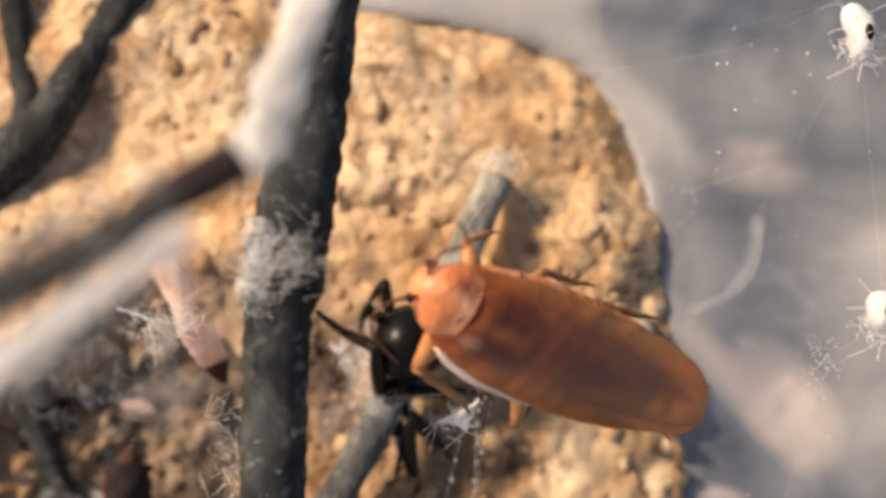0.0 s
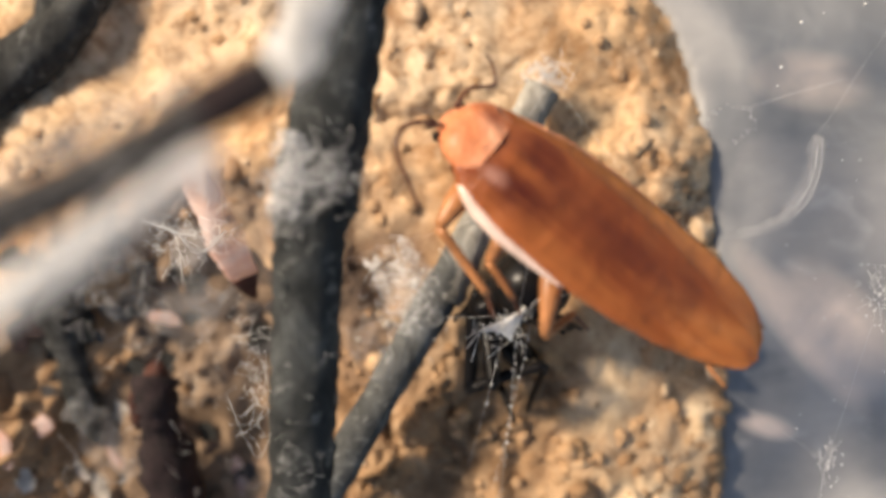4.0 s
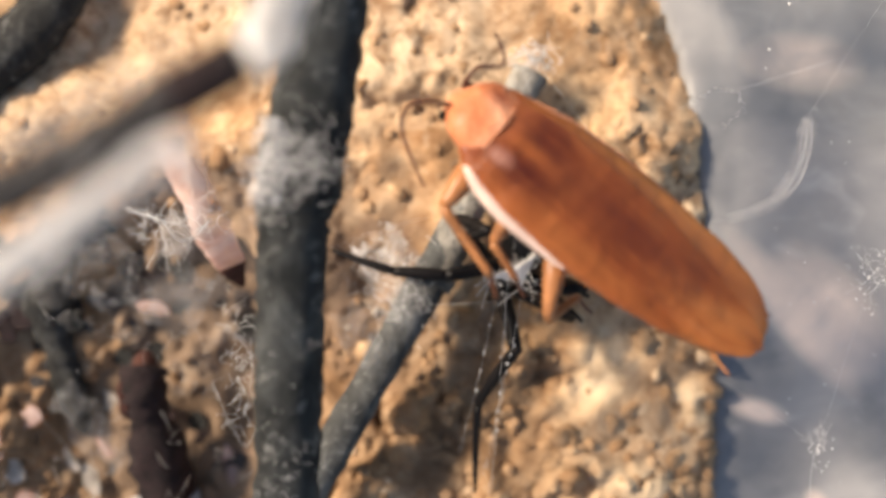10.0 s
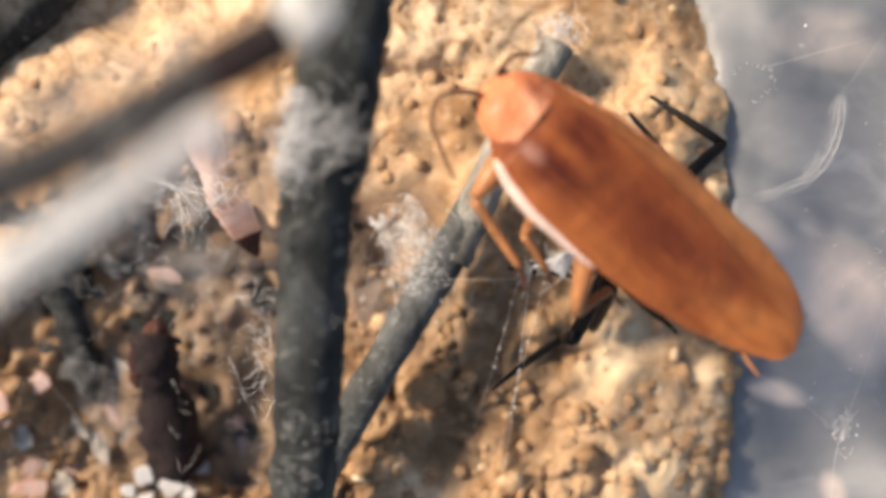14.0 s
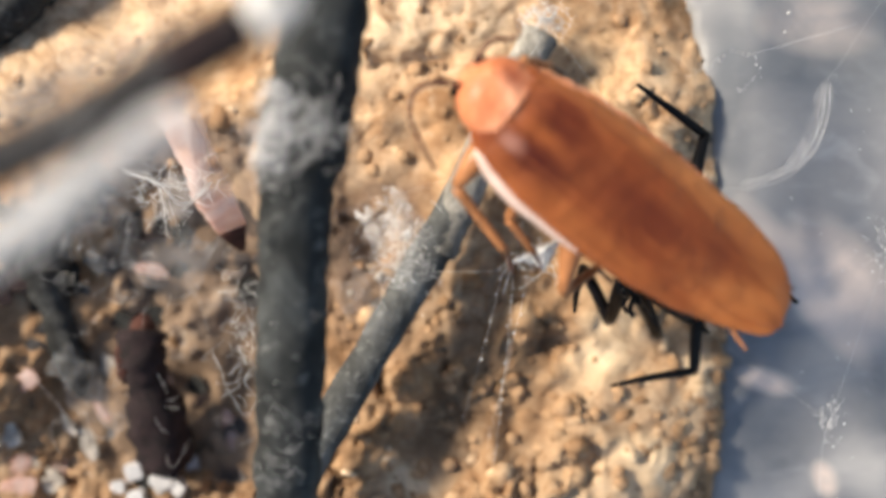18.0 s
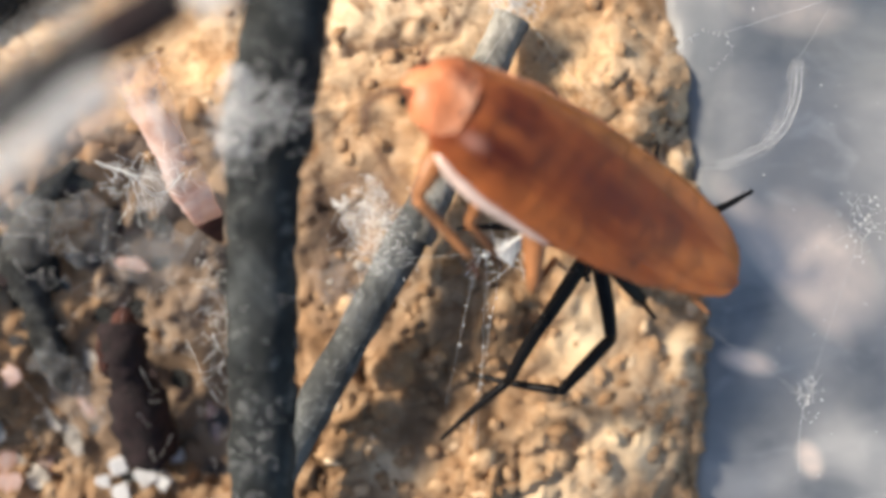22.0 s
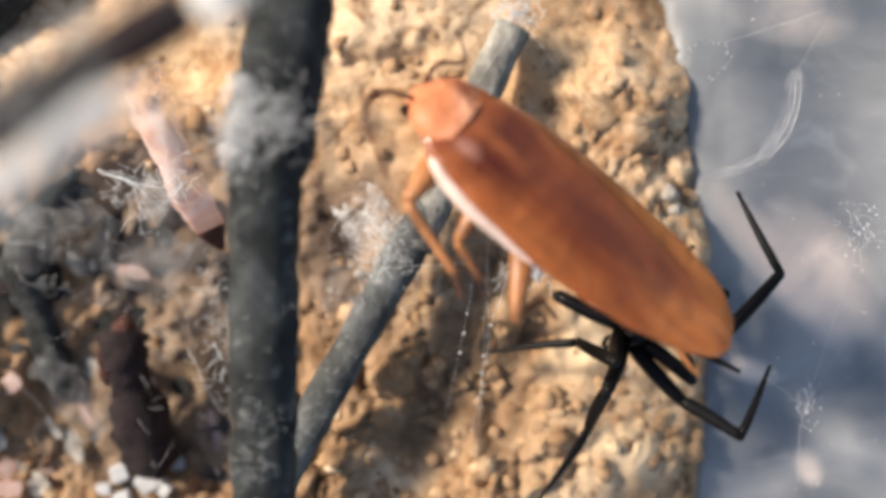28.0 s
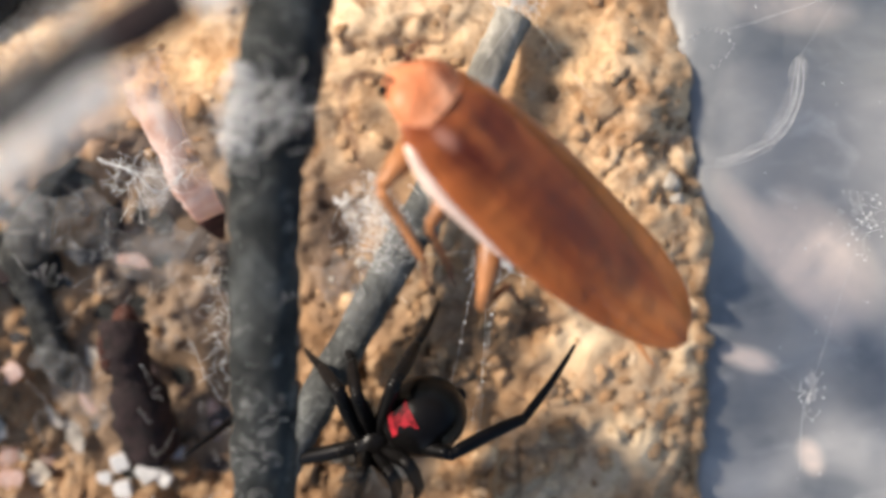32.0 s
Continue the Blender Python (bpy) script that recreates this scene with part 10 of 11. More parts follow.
    walk(LEGS['R2']['tarsus'], rows_of([
        (0, -5.33, 1.36, 4.33, 0, 10, -51), (0.25, -4.49, 1.11, 6.80, 1, -28, -55), (0.5, -2.84, 0.37, 7.66, 9, -65, -65), (0.75, -0.83, -0.31, 6.75, 149, -75, 153),
        (1, 1.09, -0.41, 4.43, 166, -38, 133), (1.25, 1.37, 2.12, 4.24, -160, -66, 92), (1.5, 0.63, 4.67, 2.72, -85, -59, 10), (1.75, -0.97, 5.96, 0.06, -66, -28, -17),
        (2, -2.69, 5.11, -3.01, -63, 6, -31), (2.25, -5.60, 3.13, -0.88, -63, -8, -29), (2.5, -6.92, 0.85, 1.94, -64, -22, -26), (2.75, -6.42, -1.18, 4.62, -65, -36, -23),
        (3, -4.41, -2.55, 6.33, -68, -50, -18), (3.625, -6.98, -3.23, 2.68, -90, -38, 12), (4.25, -7.46, -2.87, -1.71, -100, -20, 32), (4.875, -5.59, -1.66, -5.52, -103, -1, 48),
        (5.5, -1.85, -0.05, -7.57, -100, 18, 64), (5.75, 0.23, 1.94, -7.43, -103, -8, 38), (6, 1.69, 3.29, -5.48, -91, -33, 7), (6.25, 0.11, 3.90, -5.90, -105, -31, 32),
        (6.5, -1.46, 3.09, -5.41, -116, -24, 55), (6.75, -2.12, 1.10, -4.19, -122, -15, 75), (7, -1.35, -1.38, -2.62, -125, -4, 93), (7.333, 0.82, -4.64, -2.06, -125, -19, 91),
        (7.667, 2.45, -6.51, -0.50, -124, -35, 88), (8, 3.12, -6.39, 1.33, -121, -51, 85), (8.333, 1.80, -4.99, -0.03, -121, -46, 85), (8.667, 0.78, -3.01, -0.26, -121, -41, 85),
        (9, 0.37, -1.09, 0.64, -121, -36, 85), (9.333, -0.40, -0.58, 1.65, -90, -43, 38), (9.667, -1.23, 0.05, 2.51, -64, -31, -5), (10, -2.06, 0.78, 3.21, -53, -9, -35),
        (11, -0.84, 1.34, 3.32, -53, 4, -43), (11.333, -3.61, -0.45, 3.66, -46, 17, -6), (11.667, -5.34, -2.44, 3.41, -32, 22, 34), (12, -5.61, -4.11, 2.50, -17, 18, 75),
        (12.333, -6.03, -5.76, 2.89, -17, -5, 74), (12.667, -4.62, -5.72, 2.42, -17, -28, 73), (13, -2.14, -3.61, 1.62, -16, -52, 71), (13.333, -1.45, -5.12, 2.56, -15, -50, 69),
        (13.667, -0.08, -6.18, 2.55, -13, -49, 68), (14, 1.43, -6.48, 1.51, -12, -48, 66), (15, 1.44, -6.48, 1.50, -13, -48, 67), (17.5, 1.45, -6.48, 1.50, -13, -48, 67),
        (17.667, 0.15, -6.74, 1.98, -12, -36, 66), (17.833, -0.32, -5.45, 2.55, -12, -25, 66), (18, 0.34, -3.17, 2.61, -12, -14, 65), (18.333, 0.17, -2.17, 2.45, -3, -9, 24),
        (18.667, 0.27, -1.21, 2.12, -0, 0, -16), (19, 0.63, -0.36, 1.70, -4, 9, -56), (19.25, 0.69, -0.43, 1.18, -3, -7, -28), (19.5, 0.80, -0.55, 0.67, -11, -22, 3),
        (19.75, 0.94, -0.71, 0.19, -27, -30, 38), (20, 1.12, -0.93, -0.25, -45, -28, 75), (20.333, 0.67, -2.55, -0.60, -47, -32, 79), (20.667, 0.56, -4.32, 0.03, -49, -36, 83),
        (21, 0.68, -5.60, 1.64, -52, -40, 88), (21.5, 0.95, -4.42, 3.12, -40, -52, 71), (22, 1.14, -2.89, 3.92, -19, -60, 45), (22.5, 1.45, -4.87, 3.26, -29, -54, 58),
        (23, 1.44, -6.48, 1.51, -36, -48, 67), (23.5, 2.13, -4.66, 1.68, -34, -10, 63), (24, 2.60, -2.57, 1.48, -35, 27, 60), (24.25, 1.40, -2.10, 0.91, -55, 38, 23),
        (24.5, 0.42, -1.34, 1.03, -80, 36, -19), (24.75, -0.08, -0.59, 1.75, -97, 21, -52), (25, 0.03, -0.15, 2.85, -103, 2, -79), (25.125, 0.13, -1.50, 4.02, -104, -7, -51),
        (25.25, 1.54, -3.12, 4.53, -109, -13, -22), (25.375, 3.93, -4.19, 3.92, -117, -16, 9), (25.5, 6.46, -4.05, 2.12, -126, -15, 40), (26.5, 5.08, -6, 2.20, -129, -24, 51),
        (27.5, 1.79, -5.50, 1.68, -135, -32, 63), (28, 3.15, -4.85, 1.18, -161, -39, 107), (28.125, 1.75, -3.48, 0.73, -129, -61, 66), (28.25, 0.83, -1.57, 0.92, -70, -56, -1),
        (28.375, 0.68, 0.49, 1.62, -48, -31, -32), (28.5, 1.39, 2.30, 2.59, -43, -1, -49), (28.6, -0.05, -0.62, 4.21, -43, 1, -80), (28.7, -0.76, -3.62, 5.30, -45, 3, -112),
        (28.8, -0.73, -6.05, 5.60, -47, 4, -144), (28.867, -0.56, -7.08, 4.87, -43, 11, -114), (28.933, -0.20, -6.96, 3.55, -36, 15, -84), (29, 0.10, -5.68, 1.92, -27, 15, -53),
        (29.083, 1.04, -5.45, 2.43, -27, 22, -50), (29.167, 0.85, -3.76, 2.11, -25, 29, -48), (29.25, -0.28, -1.60, 0.57, -24, 36, -45), (29.312, 2.81, -3.16, 1.17, -30, 20, -58),
        (29.375, 4.78, -4.35, 1.18, -32, 3, -69), (29.438, 4.96, -4.64, 0.92, -31, -14, -80), (29.5, 3.42, -3.70, 0.72, -27, -30, -92), (29.6, 3.18, -4.65, -1.34, -27, -38, -92),
        (29.7, 2.10, -4.41, -3.77, -28, -46, -91), (29.8, 0.46, -2.72, -5.73, -29, -54, -90), (29.85, 1.42, -3.51, -4.15, -41, -21, -70), (29.9, 2.27, -3.66, -2.38, -42, 13, -59),
        (29.95, 2.95, -3.18, -0.70, -34, 46, -44), (30, 3.45, -2.22, 0.63, 15, 72, 11), (30.125, 2.87, -3.22, -0.59, -23, 40, -33), (30.25, 2.18, -3.43, -2.38, -29, 4, -46),
        (30.375, 1.49, -2.68, -4.28, -26, -32, -57), (30.5, 0.89, -1, -5.81, -3, -66, -85), (30.667, 1.23, -4.72, -4.60, -2, -43, -86), (30.833, 1.02, -7.27, -1.37, -2, -19, -87),
        (31, 0.37, -7.37, 2.78, -2, 4, -87), (31.167, -0.39, -7.20, 0.07, -3, -13, -80), (31.333, -0.95, -5.74, -1.81, -6, -29, -72), (31.5, -1.02, -3.71, -2.48, -12, -44, -61),
        (31.667, -0.54, -4.43, -2.54, -15, -6, -55), (31.833, 0.04, -5.13, -2.20, -14, 32, -50), (32, 0.63, -5.70, -1.44, -1, 70, -36),
    ]))
    walk(LEGS['R3']['femur'], rows_of([
        (0, -0.27, -0.23, 0.74, 0, -15, -159), (0.333, -0.27, -0.23, 0.74, 8, -29, 179), (0.667, -0.28, -0.23, 0.74, 23, -38, 153), (1, -0.28, -0.23, 0.74, 42, -40, 122),
        (1.25, -0.28, -0.23, 0.74, 30, -58, 139), (1.5, -0.28, -0.23, 0.74, -6, -70, 178), (1.75, -0.28, -0.23, 0.74, -57, -66, -127), (2, -0.28, -0.23, 0.74, -80, -50, -100),
        (2.5, -0.28, -0.23, 0.74, -60, -34, -130), (3, -0.28, -0.23, 0.74, -52, -13, -149), (3.833, -0.28, -0.23, 0.74, -54, 23, -168), (4.667, -0.28, -0.23, 0.74, -77, 55, 157),
        (5.5, -0.28, -0.23, 0.74, -145, 58, 79), (5.667, -0.28, -0.23, 0.74, -138, 50, 88), (5.833, -0.28, -0.23, 0.74, -133, 42, 95), (6, -0.28, -0.23, 0.74, -130, 33, 100),
        (6.5, -0.28, -0.23, 0.74, -140, 48, 84), (7, -0.28, -0.23, 0.74, -162, 59, 57), (7.25, -0.28, -0.23, 0.74, -164, 21, 55), (7.5, -0.28, -0.23, 0.74, -164, -16, 53),
        (7.75, -0.28, -0.23, 0.74, -162, -54, 51), (8, -0.28, -0.23, 0.74, -43, -87, -69), (8.5, -0.28, -0.23, 0.74, -121, -67, 9), (9, -0.28, -0.23, 0.74, -124, -45, 12),
        (10, -0.28, -0.23, 0.74, -141, -42, 38), (11, -0.28, -0.23, 0.74, -127, -40, 17), (11.333, -0.28, -0.23, 0.74, -132, -69, 23), (11.667, -0.28, -0.23, 0.74, 77, -81, 174),
        (12, -0.28, -0.23, 0.74, 62, -52, -170), (12.333, -0.28, -0.23, 0.74, 57, -47, -163), (12.667, -0.28, -0.23, 0.74, 53, -42, -158), (13, -0.28, -0.23, 0.74, 50, -37, -154),
        (14, -0.28, -0.23, 0.74, 28, -41, -118), (15, -0.28, -0.23, 0.74, 28, -41, -118), (17.5, -0.28, -0.23, 0.74, 28, -41, -118), (18, -0.28, -0.23, 0.74, 28, -41, -118),
        (19, -0.28, -0.23, 0.74, 28, -41, -118), (20, -0.28, -0.23, 0.74, 28, -41, -118), (21, -0.28, -0.23, 0.74, 28, -41, -118), (22, -0.28, -0.23, 0.74, 28, -41, -118),
        (23, -0.28, -0.23, 0.74, 28, -41, -118), (24, -0.28, -0.23, 0.74, 28, -41, -118), (25, -0.28, -0.23, 0.74, 28, -41, -118), (25.5, -0.28, -0.23, 0.74, 28, -41, -118),
        (26.167, -0.28, -0.23, 0.74, 19, -47, -105), (26.833, -0.28, -0.23, 0.74, 7, -51, -90), (27.5, -0.28, -0.23, 0.74, -7, -52, -73), (27.667, -0.28, -0.23, 0.74, 4, -51, -86),
        (27.833, -0.28, -0.23, 0.74, 14, -49, -99), (28, -0.28, -0.23, 0.74, 22, -45, -110), (28.5, -0.28, -0.23, 0.74, 20, -47, -107), (28.65, -0.28, -0.50, 0.32, 17, -37, -103),
        (28.8, -0.28, -0.77, -0.10, 16, -26, -100), (28.9, -0.28, -0.77, -0.10, 16, -4, -100), (29, -0.28, -0.77, -0.10, 16, 18, -100), (29.25, -0.28, -0.77, -0.10, 10, 28, -113),
        (29.5, -0.28, -0.77, -0.10, 18, 34, -99), (29.65, -0.28, -0.77, -0.10, 14, 11, -108), (29.8, -0.28, -0.77, -0.10, 15, -13, -115), (29.867, -0.28, -0.77, -0.10, 16, -26, -121),
        (29.933, -0.28, -0.77, -0.10, 20, -39, -128), (30, -0.28, -0.77, -0.10, 28, -52, -139), (30.167, -0.28, -0.77, -0.10, 35, -39, -149), (30.333, -0.28, -0.77, -0.10, 39, -25, -156),
        (30.5, -0.28, -0.77, -0.10, 41, -11, -162), (30.625, -0.28, -0.77, -0.10, 38, -22, -153), (30.75, -0.28, -0.77, -0.10, 34, -32, -144), (30.875, -0.28, -0.77, -0.10, 27, -42, -132),
        (31, -0.28, -0.77, -0.10, 15, -50, -116), (31.125, -0.28, -0.77, -0.10, 15, -39, -115), (31.25, -0.28, -0.77, -0.10, 14, -27, -115), (31.375, -0.28, -0.77, -0.10, 14, -16, -114),
        (31.5, -0.28, -0.77, -0.10, 14, -4, -114), (31.625, -0.28, -0.77, -0.10, 14, -13, -113), (31.75, -0.28, -0.77, -0.10, 14, -22, -111), (31.875, -0.28, -0.77, -0.10, 13, -31, -110),
        (32, -0.28, -0.77, -0.10, 12, -40, -108),
    ]))
    walk(LEGS['R3']['tibia'], rows_of([
        (0, -3.89, -1.60, 1.79, 0, -34, 170), (0.333, -3.79, -0.19, 2.65, -27, -41, -147), (0.667, -3.09, 1.21, 3.20, -51, -31, -107), (1, -1.91, 2.36, 3.32, -63, -12, -76),
        (1.25, -1.89, 1.18, 4.12, -63, -1, -69), (1.5, -1.67, -0.17, 4.49, -63, 10, -62), (1.75, -1.27, -1.54, 4.39, -61, 20, -54), (2, -0.74, -2.73, 3.83, -57, 30, -45),
        (2.5, -2.41, -2.76, 2.98, -53, 6, -32), (3, -3.62, -2.24, 1.65, -54, -19, -20), (3.833, -3.88, -0.97, -0.83, -59, -5, 3), (4.667, -2.39, 0.66, -2.54, -58, 9, 25),
        (5.5, 0.14, 1.85, -2.65, -52, 22, 49), (5.667, -0.20, 2.33, -2.33, -48, 11, 62), (5.833, -0.53, 2.73, -1.94, -47, -1, 75), (6, -0.87, 3.06, -1.46, -48, -12, 87),
        (6.5, 0, 2.43, -2.23, -49, 18, 74), (7, 0.84, 1.52, -2.68, -60, 47, 54), (7.25, 1.88, 2.81, -0.71, -65, 17, 45), (7.5, 2.02, 2.84, 1.87, -65, -14, 39),
        (7.75, 1.21, 1.60, 3.97, -61, -45, 30), (8, -0.22, -0.40, 4.74, -34, -73, -1), (8.5, 1.26, 0.01, 4.43, -33, -64, -2), (9, 2.50, 0.38, 3.55, -32, -55, -3),
        (10, 2.05, 1.58, 3.44, -44, -57, 11), (11, 2.65, 0.67, 3.31, -39, -49, 5), (11.333, 1.04, 0.32, 4.48, -23, -68, -13), (11.667, -0.91, -0.17, 4.69, 43, -77, -81),
        (12, -2.69, -0.67, 3.90, 93, -64, -133), (12.333, -2.87, -1.01, 3.69, 54, -43, -87), (12.667, -3.02, -1.34, 3.44, 44, -13, -67), (13, -3.13, -1.65, 3.16, 45, 17, -53),
        (14, -1.70, -2.90, 3.36, 34, 30, -79), (15, -1.70, -2.90, 3.36, 34, 30, -79), (17.5, -1.70, -2.90, 3.36, 34, 30, -79), (18, -1.70, -2.90, 3.36, 34, 30, -79),
        (19, -1.70, -2.90, 3.36, 34, 30, -79), (20, -1.70, -2.90, 3.36, 34, 30, -79), (21, -1.70, -2.90, 3.36, 34, 30, -79), (22, -1.70, -2.90, 3.36, 34, 30, -79),
        (23, -1.70, -2.90, 3.36, 34, 30, -79), (24, -1.70, -2.90, 3.36, 34, 30, -79), (25, -1.70, -2.90, 3.36, 34, 30, -79), (25.5, -1.70, -2.90, 3.36, 34, 30, -79),
        (26.167, -1, -2.88, 3.65, 18, 21, -115), (26.833, -0.28, -2.76, 3.84, 11, 4, -146), (27.5, 0.45, -2.56, 3.91, 13, -13, -176), (27.667, -0.12, -2.72, 3.87, 11, 7, -142),
        (27.833, -0.69, -2.83, 3.75, 21, 24, -106), (28, -1.26, -2.88, 3.57, 42, 31, -63), (28.5, -1.06, -2.82, 3.69, 46, 31, -55), (28.65, -0.99, -3.63, 2.71, 60, 41, -32),
        (28.8, -0.90, -4.32, 1.63, 80, 45, -3), (28.9, -0.97, -4.70, 0.18, 89, 52, 9), (29, -0.94, -4.52, -1.31, 101, 57, 24), (29.25, -1.68, -4.01, -1.98, 133, 72, 59),
        (29.5, -0.80, -4.05, -2.32, 113, 53, 36), (29.65, -1.48, -4.51, -0.83, 135, 64, 62), (29.8, -1.94, -4.30, 0.78, 174, 67, 105), (29.867, -2.13, -3.85, 1.66, 159, 81, 89),
        (29.933, -2.20, -3.20, 2.43, 42, 83, -28), (30, -2.15, -2.40, 3.04, 17, 70, -54), (30.167, -2.96, -2.38, 2.40, 32, 69, -38), (30.333, -3.59, -2.25, 1.58, 44, 66, -25),
        (30.5, -4, -2.02, 0.65, 53, 62, -15), (30.625, -3.59, -2.44, 1.39, 54, 68, -14), (30.75, -3, -2.77, 2.04, 55, 73, -13), (30.875, -2.26, -2.98, 2.58, 58, 79, -10),
        (31, -1.41, -3.08, 2.97, 66, 85, -2), (31.125, -1.61, -3.60, 2.40, 129, 82, 62), (31.25, -1.76, -4, 1.73, 147, 75, 80), (31.375, -1.86, -4.28, 0.99, 154, 67, 87),
        (31.5, -1.89, -4.42, 0.21, 157, 60, 90), (31.625, -1.78, -4.36, 0.83, 161, 74, 95), (31.75, -1.63, -4.21, 1.42, -158, 87, 136), (31.875, -1.45, -3.98, 1.98, -41, 78, -106),
        (32, -1.24, -3.67, 2.49, -35, 64, -99),
    ]))
    walk(LEGS['R3']['tarsus'], rows_of([
        (0, -6.65, -1.12, 3.71, 0, 1, -46), (0.333, -5.96, -1.59, 4.87, -0, 3, -57), (0.667, -3.92, -1.59, 4.94, -1, 6, -68), (1, -1.12, -0.88, 4, -3, 8, -79),
        (1.25, -0.67, -1.99, 4.17, -1, -16, -102), (1.5, -0.07, -3.12, 3.92, 12, -37, -131), (1.75, 0.62, -4.11, 3.21, 42, -47, -174), (2, 1.34, -4.80, 2.11, 73, -39, 142),
        (2.5, 0.46, -4.55, 2.63, 67, -29, 152), (3, -0.60, -3.33, 2.75, 64, -19, 161), (3.833, -0.50, -0.79, -0.51, 60, -47, 167), (4.667, 0.65, 2.09, -3.07, 42, -74, -172),
        (5.5, 2.21, 4.23, -3.92, -76, -74, -52), (5.667, 1.35, 5.28, -2.97, -115, -49, -9), (5.833, 0.36, 6.01, -1.89, -122, -19, 3), (6, -0.71, 6.37, -0.74, -123, 11, 11),
        (6.5, 0.90, 5.54, -3.29, -116, 32, 30), (7, 2.18, 3.39, -5.18, -96, 49, 61), (7.25, 4.18, 5.12, -1.69, -106, 22, 43), (7.5, 4.60, 4.90, 2.69, -108, -5, 31),
        (7.75, 3.31, 2.80, 6.36, -104, -33, 18), (8, 0.78, -0.41, 7.99, -86, -58, -7), (8.5, 2.76, -0.04, 7.48, -80, -59, -14), (9, 4.47, 0.30, 6.32, -74, -59, -21),
        (10, 3.85, 1.93, 6.30, -78, -65, -16), (11, 4.87, 0.87, 5.88, -85, -57, -8), (11.333, 2.29, 0.03, 7.63, -58, -72, -37), (11.667, -0.79, -0.91, 8.01, 5, -73, -103),
        (12, -3.73, -1.76, 6.95, 36, -59, -137), (12.333, -2.73, -3.50, 6, 81, -79, 176), (12.667, -1.74, -4.39, 4.23, 168, -68, 87), (13, -1.15, -4.23, 2.17, -178, -45, 71),
        (14, -1.15, -5.78, 1.65, 150, -46, 114), (15, -1.15, -5.78, 1.65, 150, -46, 114), (17.5, -1.15, -5.78, 1.65, 150, -46, 114), (18, -1.15, -5.78, 1.65, 150, -46, 114),
        (19, -1.15, -5.78, 1.65, 150, -46, 114), (20, -1.15, -5.78, 1.65, 150, -46, 114), (21, -1.15, -5.78, 1.65, 150, -46, 114), (22, -1.15, -5.78, 1.65, 150, -46, 114),
        (23, -1.15, -5.78, 1.65, 150, -46, 114), (24, -1.15, -5.78, 1.65, 150, -46, 114), (25, -1.15, -5.78, 1.65, 150, -46, 114), (25.5, -1.15, -5.78, 1.65, 150, -46, 114),
        (26.167, -2.37, -5.75, 2.46, 179, -47, 75), (26.833, -3.10, -4.64, 3.57, -159, -36, 42), (27.5, -2.86, -2.80, 4.67, -148, -19, 19), (27.667, -2.79, -4.79, 3.47, -161, -38, 45),
        (27.833, -1.55, -5.82, 2.38, 172, -49, 84), (28, 0.07, -5.48, 1.82, 140, -43, 127), (28.5, 0.59, -5.21, 1.92, 136, -42, 133), (28.65, 1.17, -4.99, 0.46, 118, -47, 159),
        (28.8, 1.49, -4.46, -0.79, 97, -46, -173), (28.9, 1.11, -4.39, -2.49, 86, -48, -158), (29, 0.77, -3.77, -4.15, 74, -48, -142), (29.25, -1.13, -3.11, -5.21, 56, -53, -118),
        (29.5, 0.85, -2.84, -5.04, 67, -43, -133), (29.65, -0.79, -3.21, -3.90, 57, -41, -118), (29.8, -2.27, -3.03, -2.36, 48, -37, -104), (29.867, -2.12, -3.29, -1.69, 44, -1, -94),
        (29.933, -1.84, -3.39, -0.94, 47, 34, -84), (30, -1.47, -3.33, -0.16, 69, 68, -58), (30.167, -1.98, -3.14, -0.77, 75, 32, -50), (30.333, -2.32, -2.83, -1.52, 76, -4, -47),
        (30.5, -2.45, -2.42, -2.34, 75, -40, -43), (30.625, -2.34, -2.75, -1.75, 77, -7, -48), (30.75, -2.05, -2.98, -1.21, 76, 26, -51), (30.875, -1.63, -3.09, -0.76, 71, 59, -59),
        (31, -1.10, -3.09, -0.42, -35, 83, -166), (31.125, -1.38, -3.15, -0.97, -12, 49, -142), (31.25, -1.61, -3.11, -1.55, -11, 14, -139), (31.375, -1.78, -2.97, -2.14, -11, -20, -137),
        (31.5, -1.90, -2.70, -2.72, -13, -55, -134), (31.625, -1.86, -3.40, -2.43, -22, -22, -119), (31.75, -1.77, -4.08, -1.97, -23, 12, -111), (31.875, -1.65, -4.67, -1.34, -17, 46, -100),
        (32, -1.48, -5.14, -0.57, 24, 75, -54),
    ]))
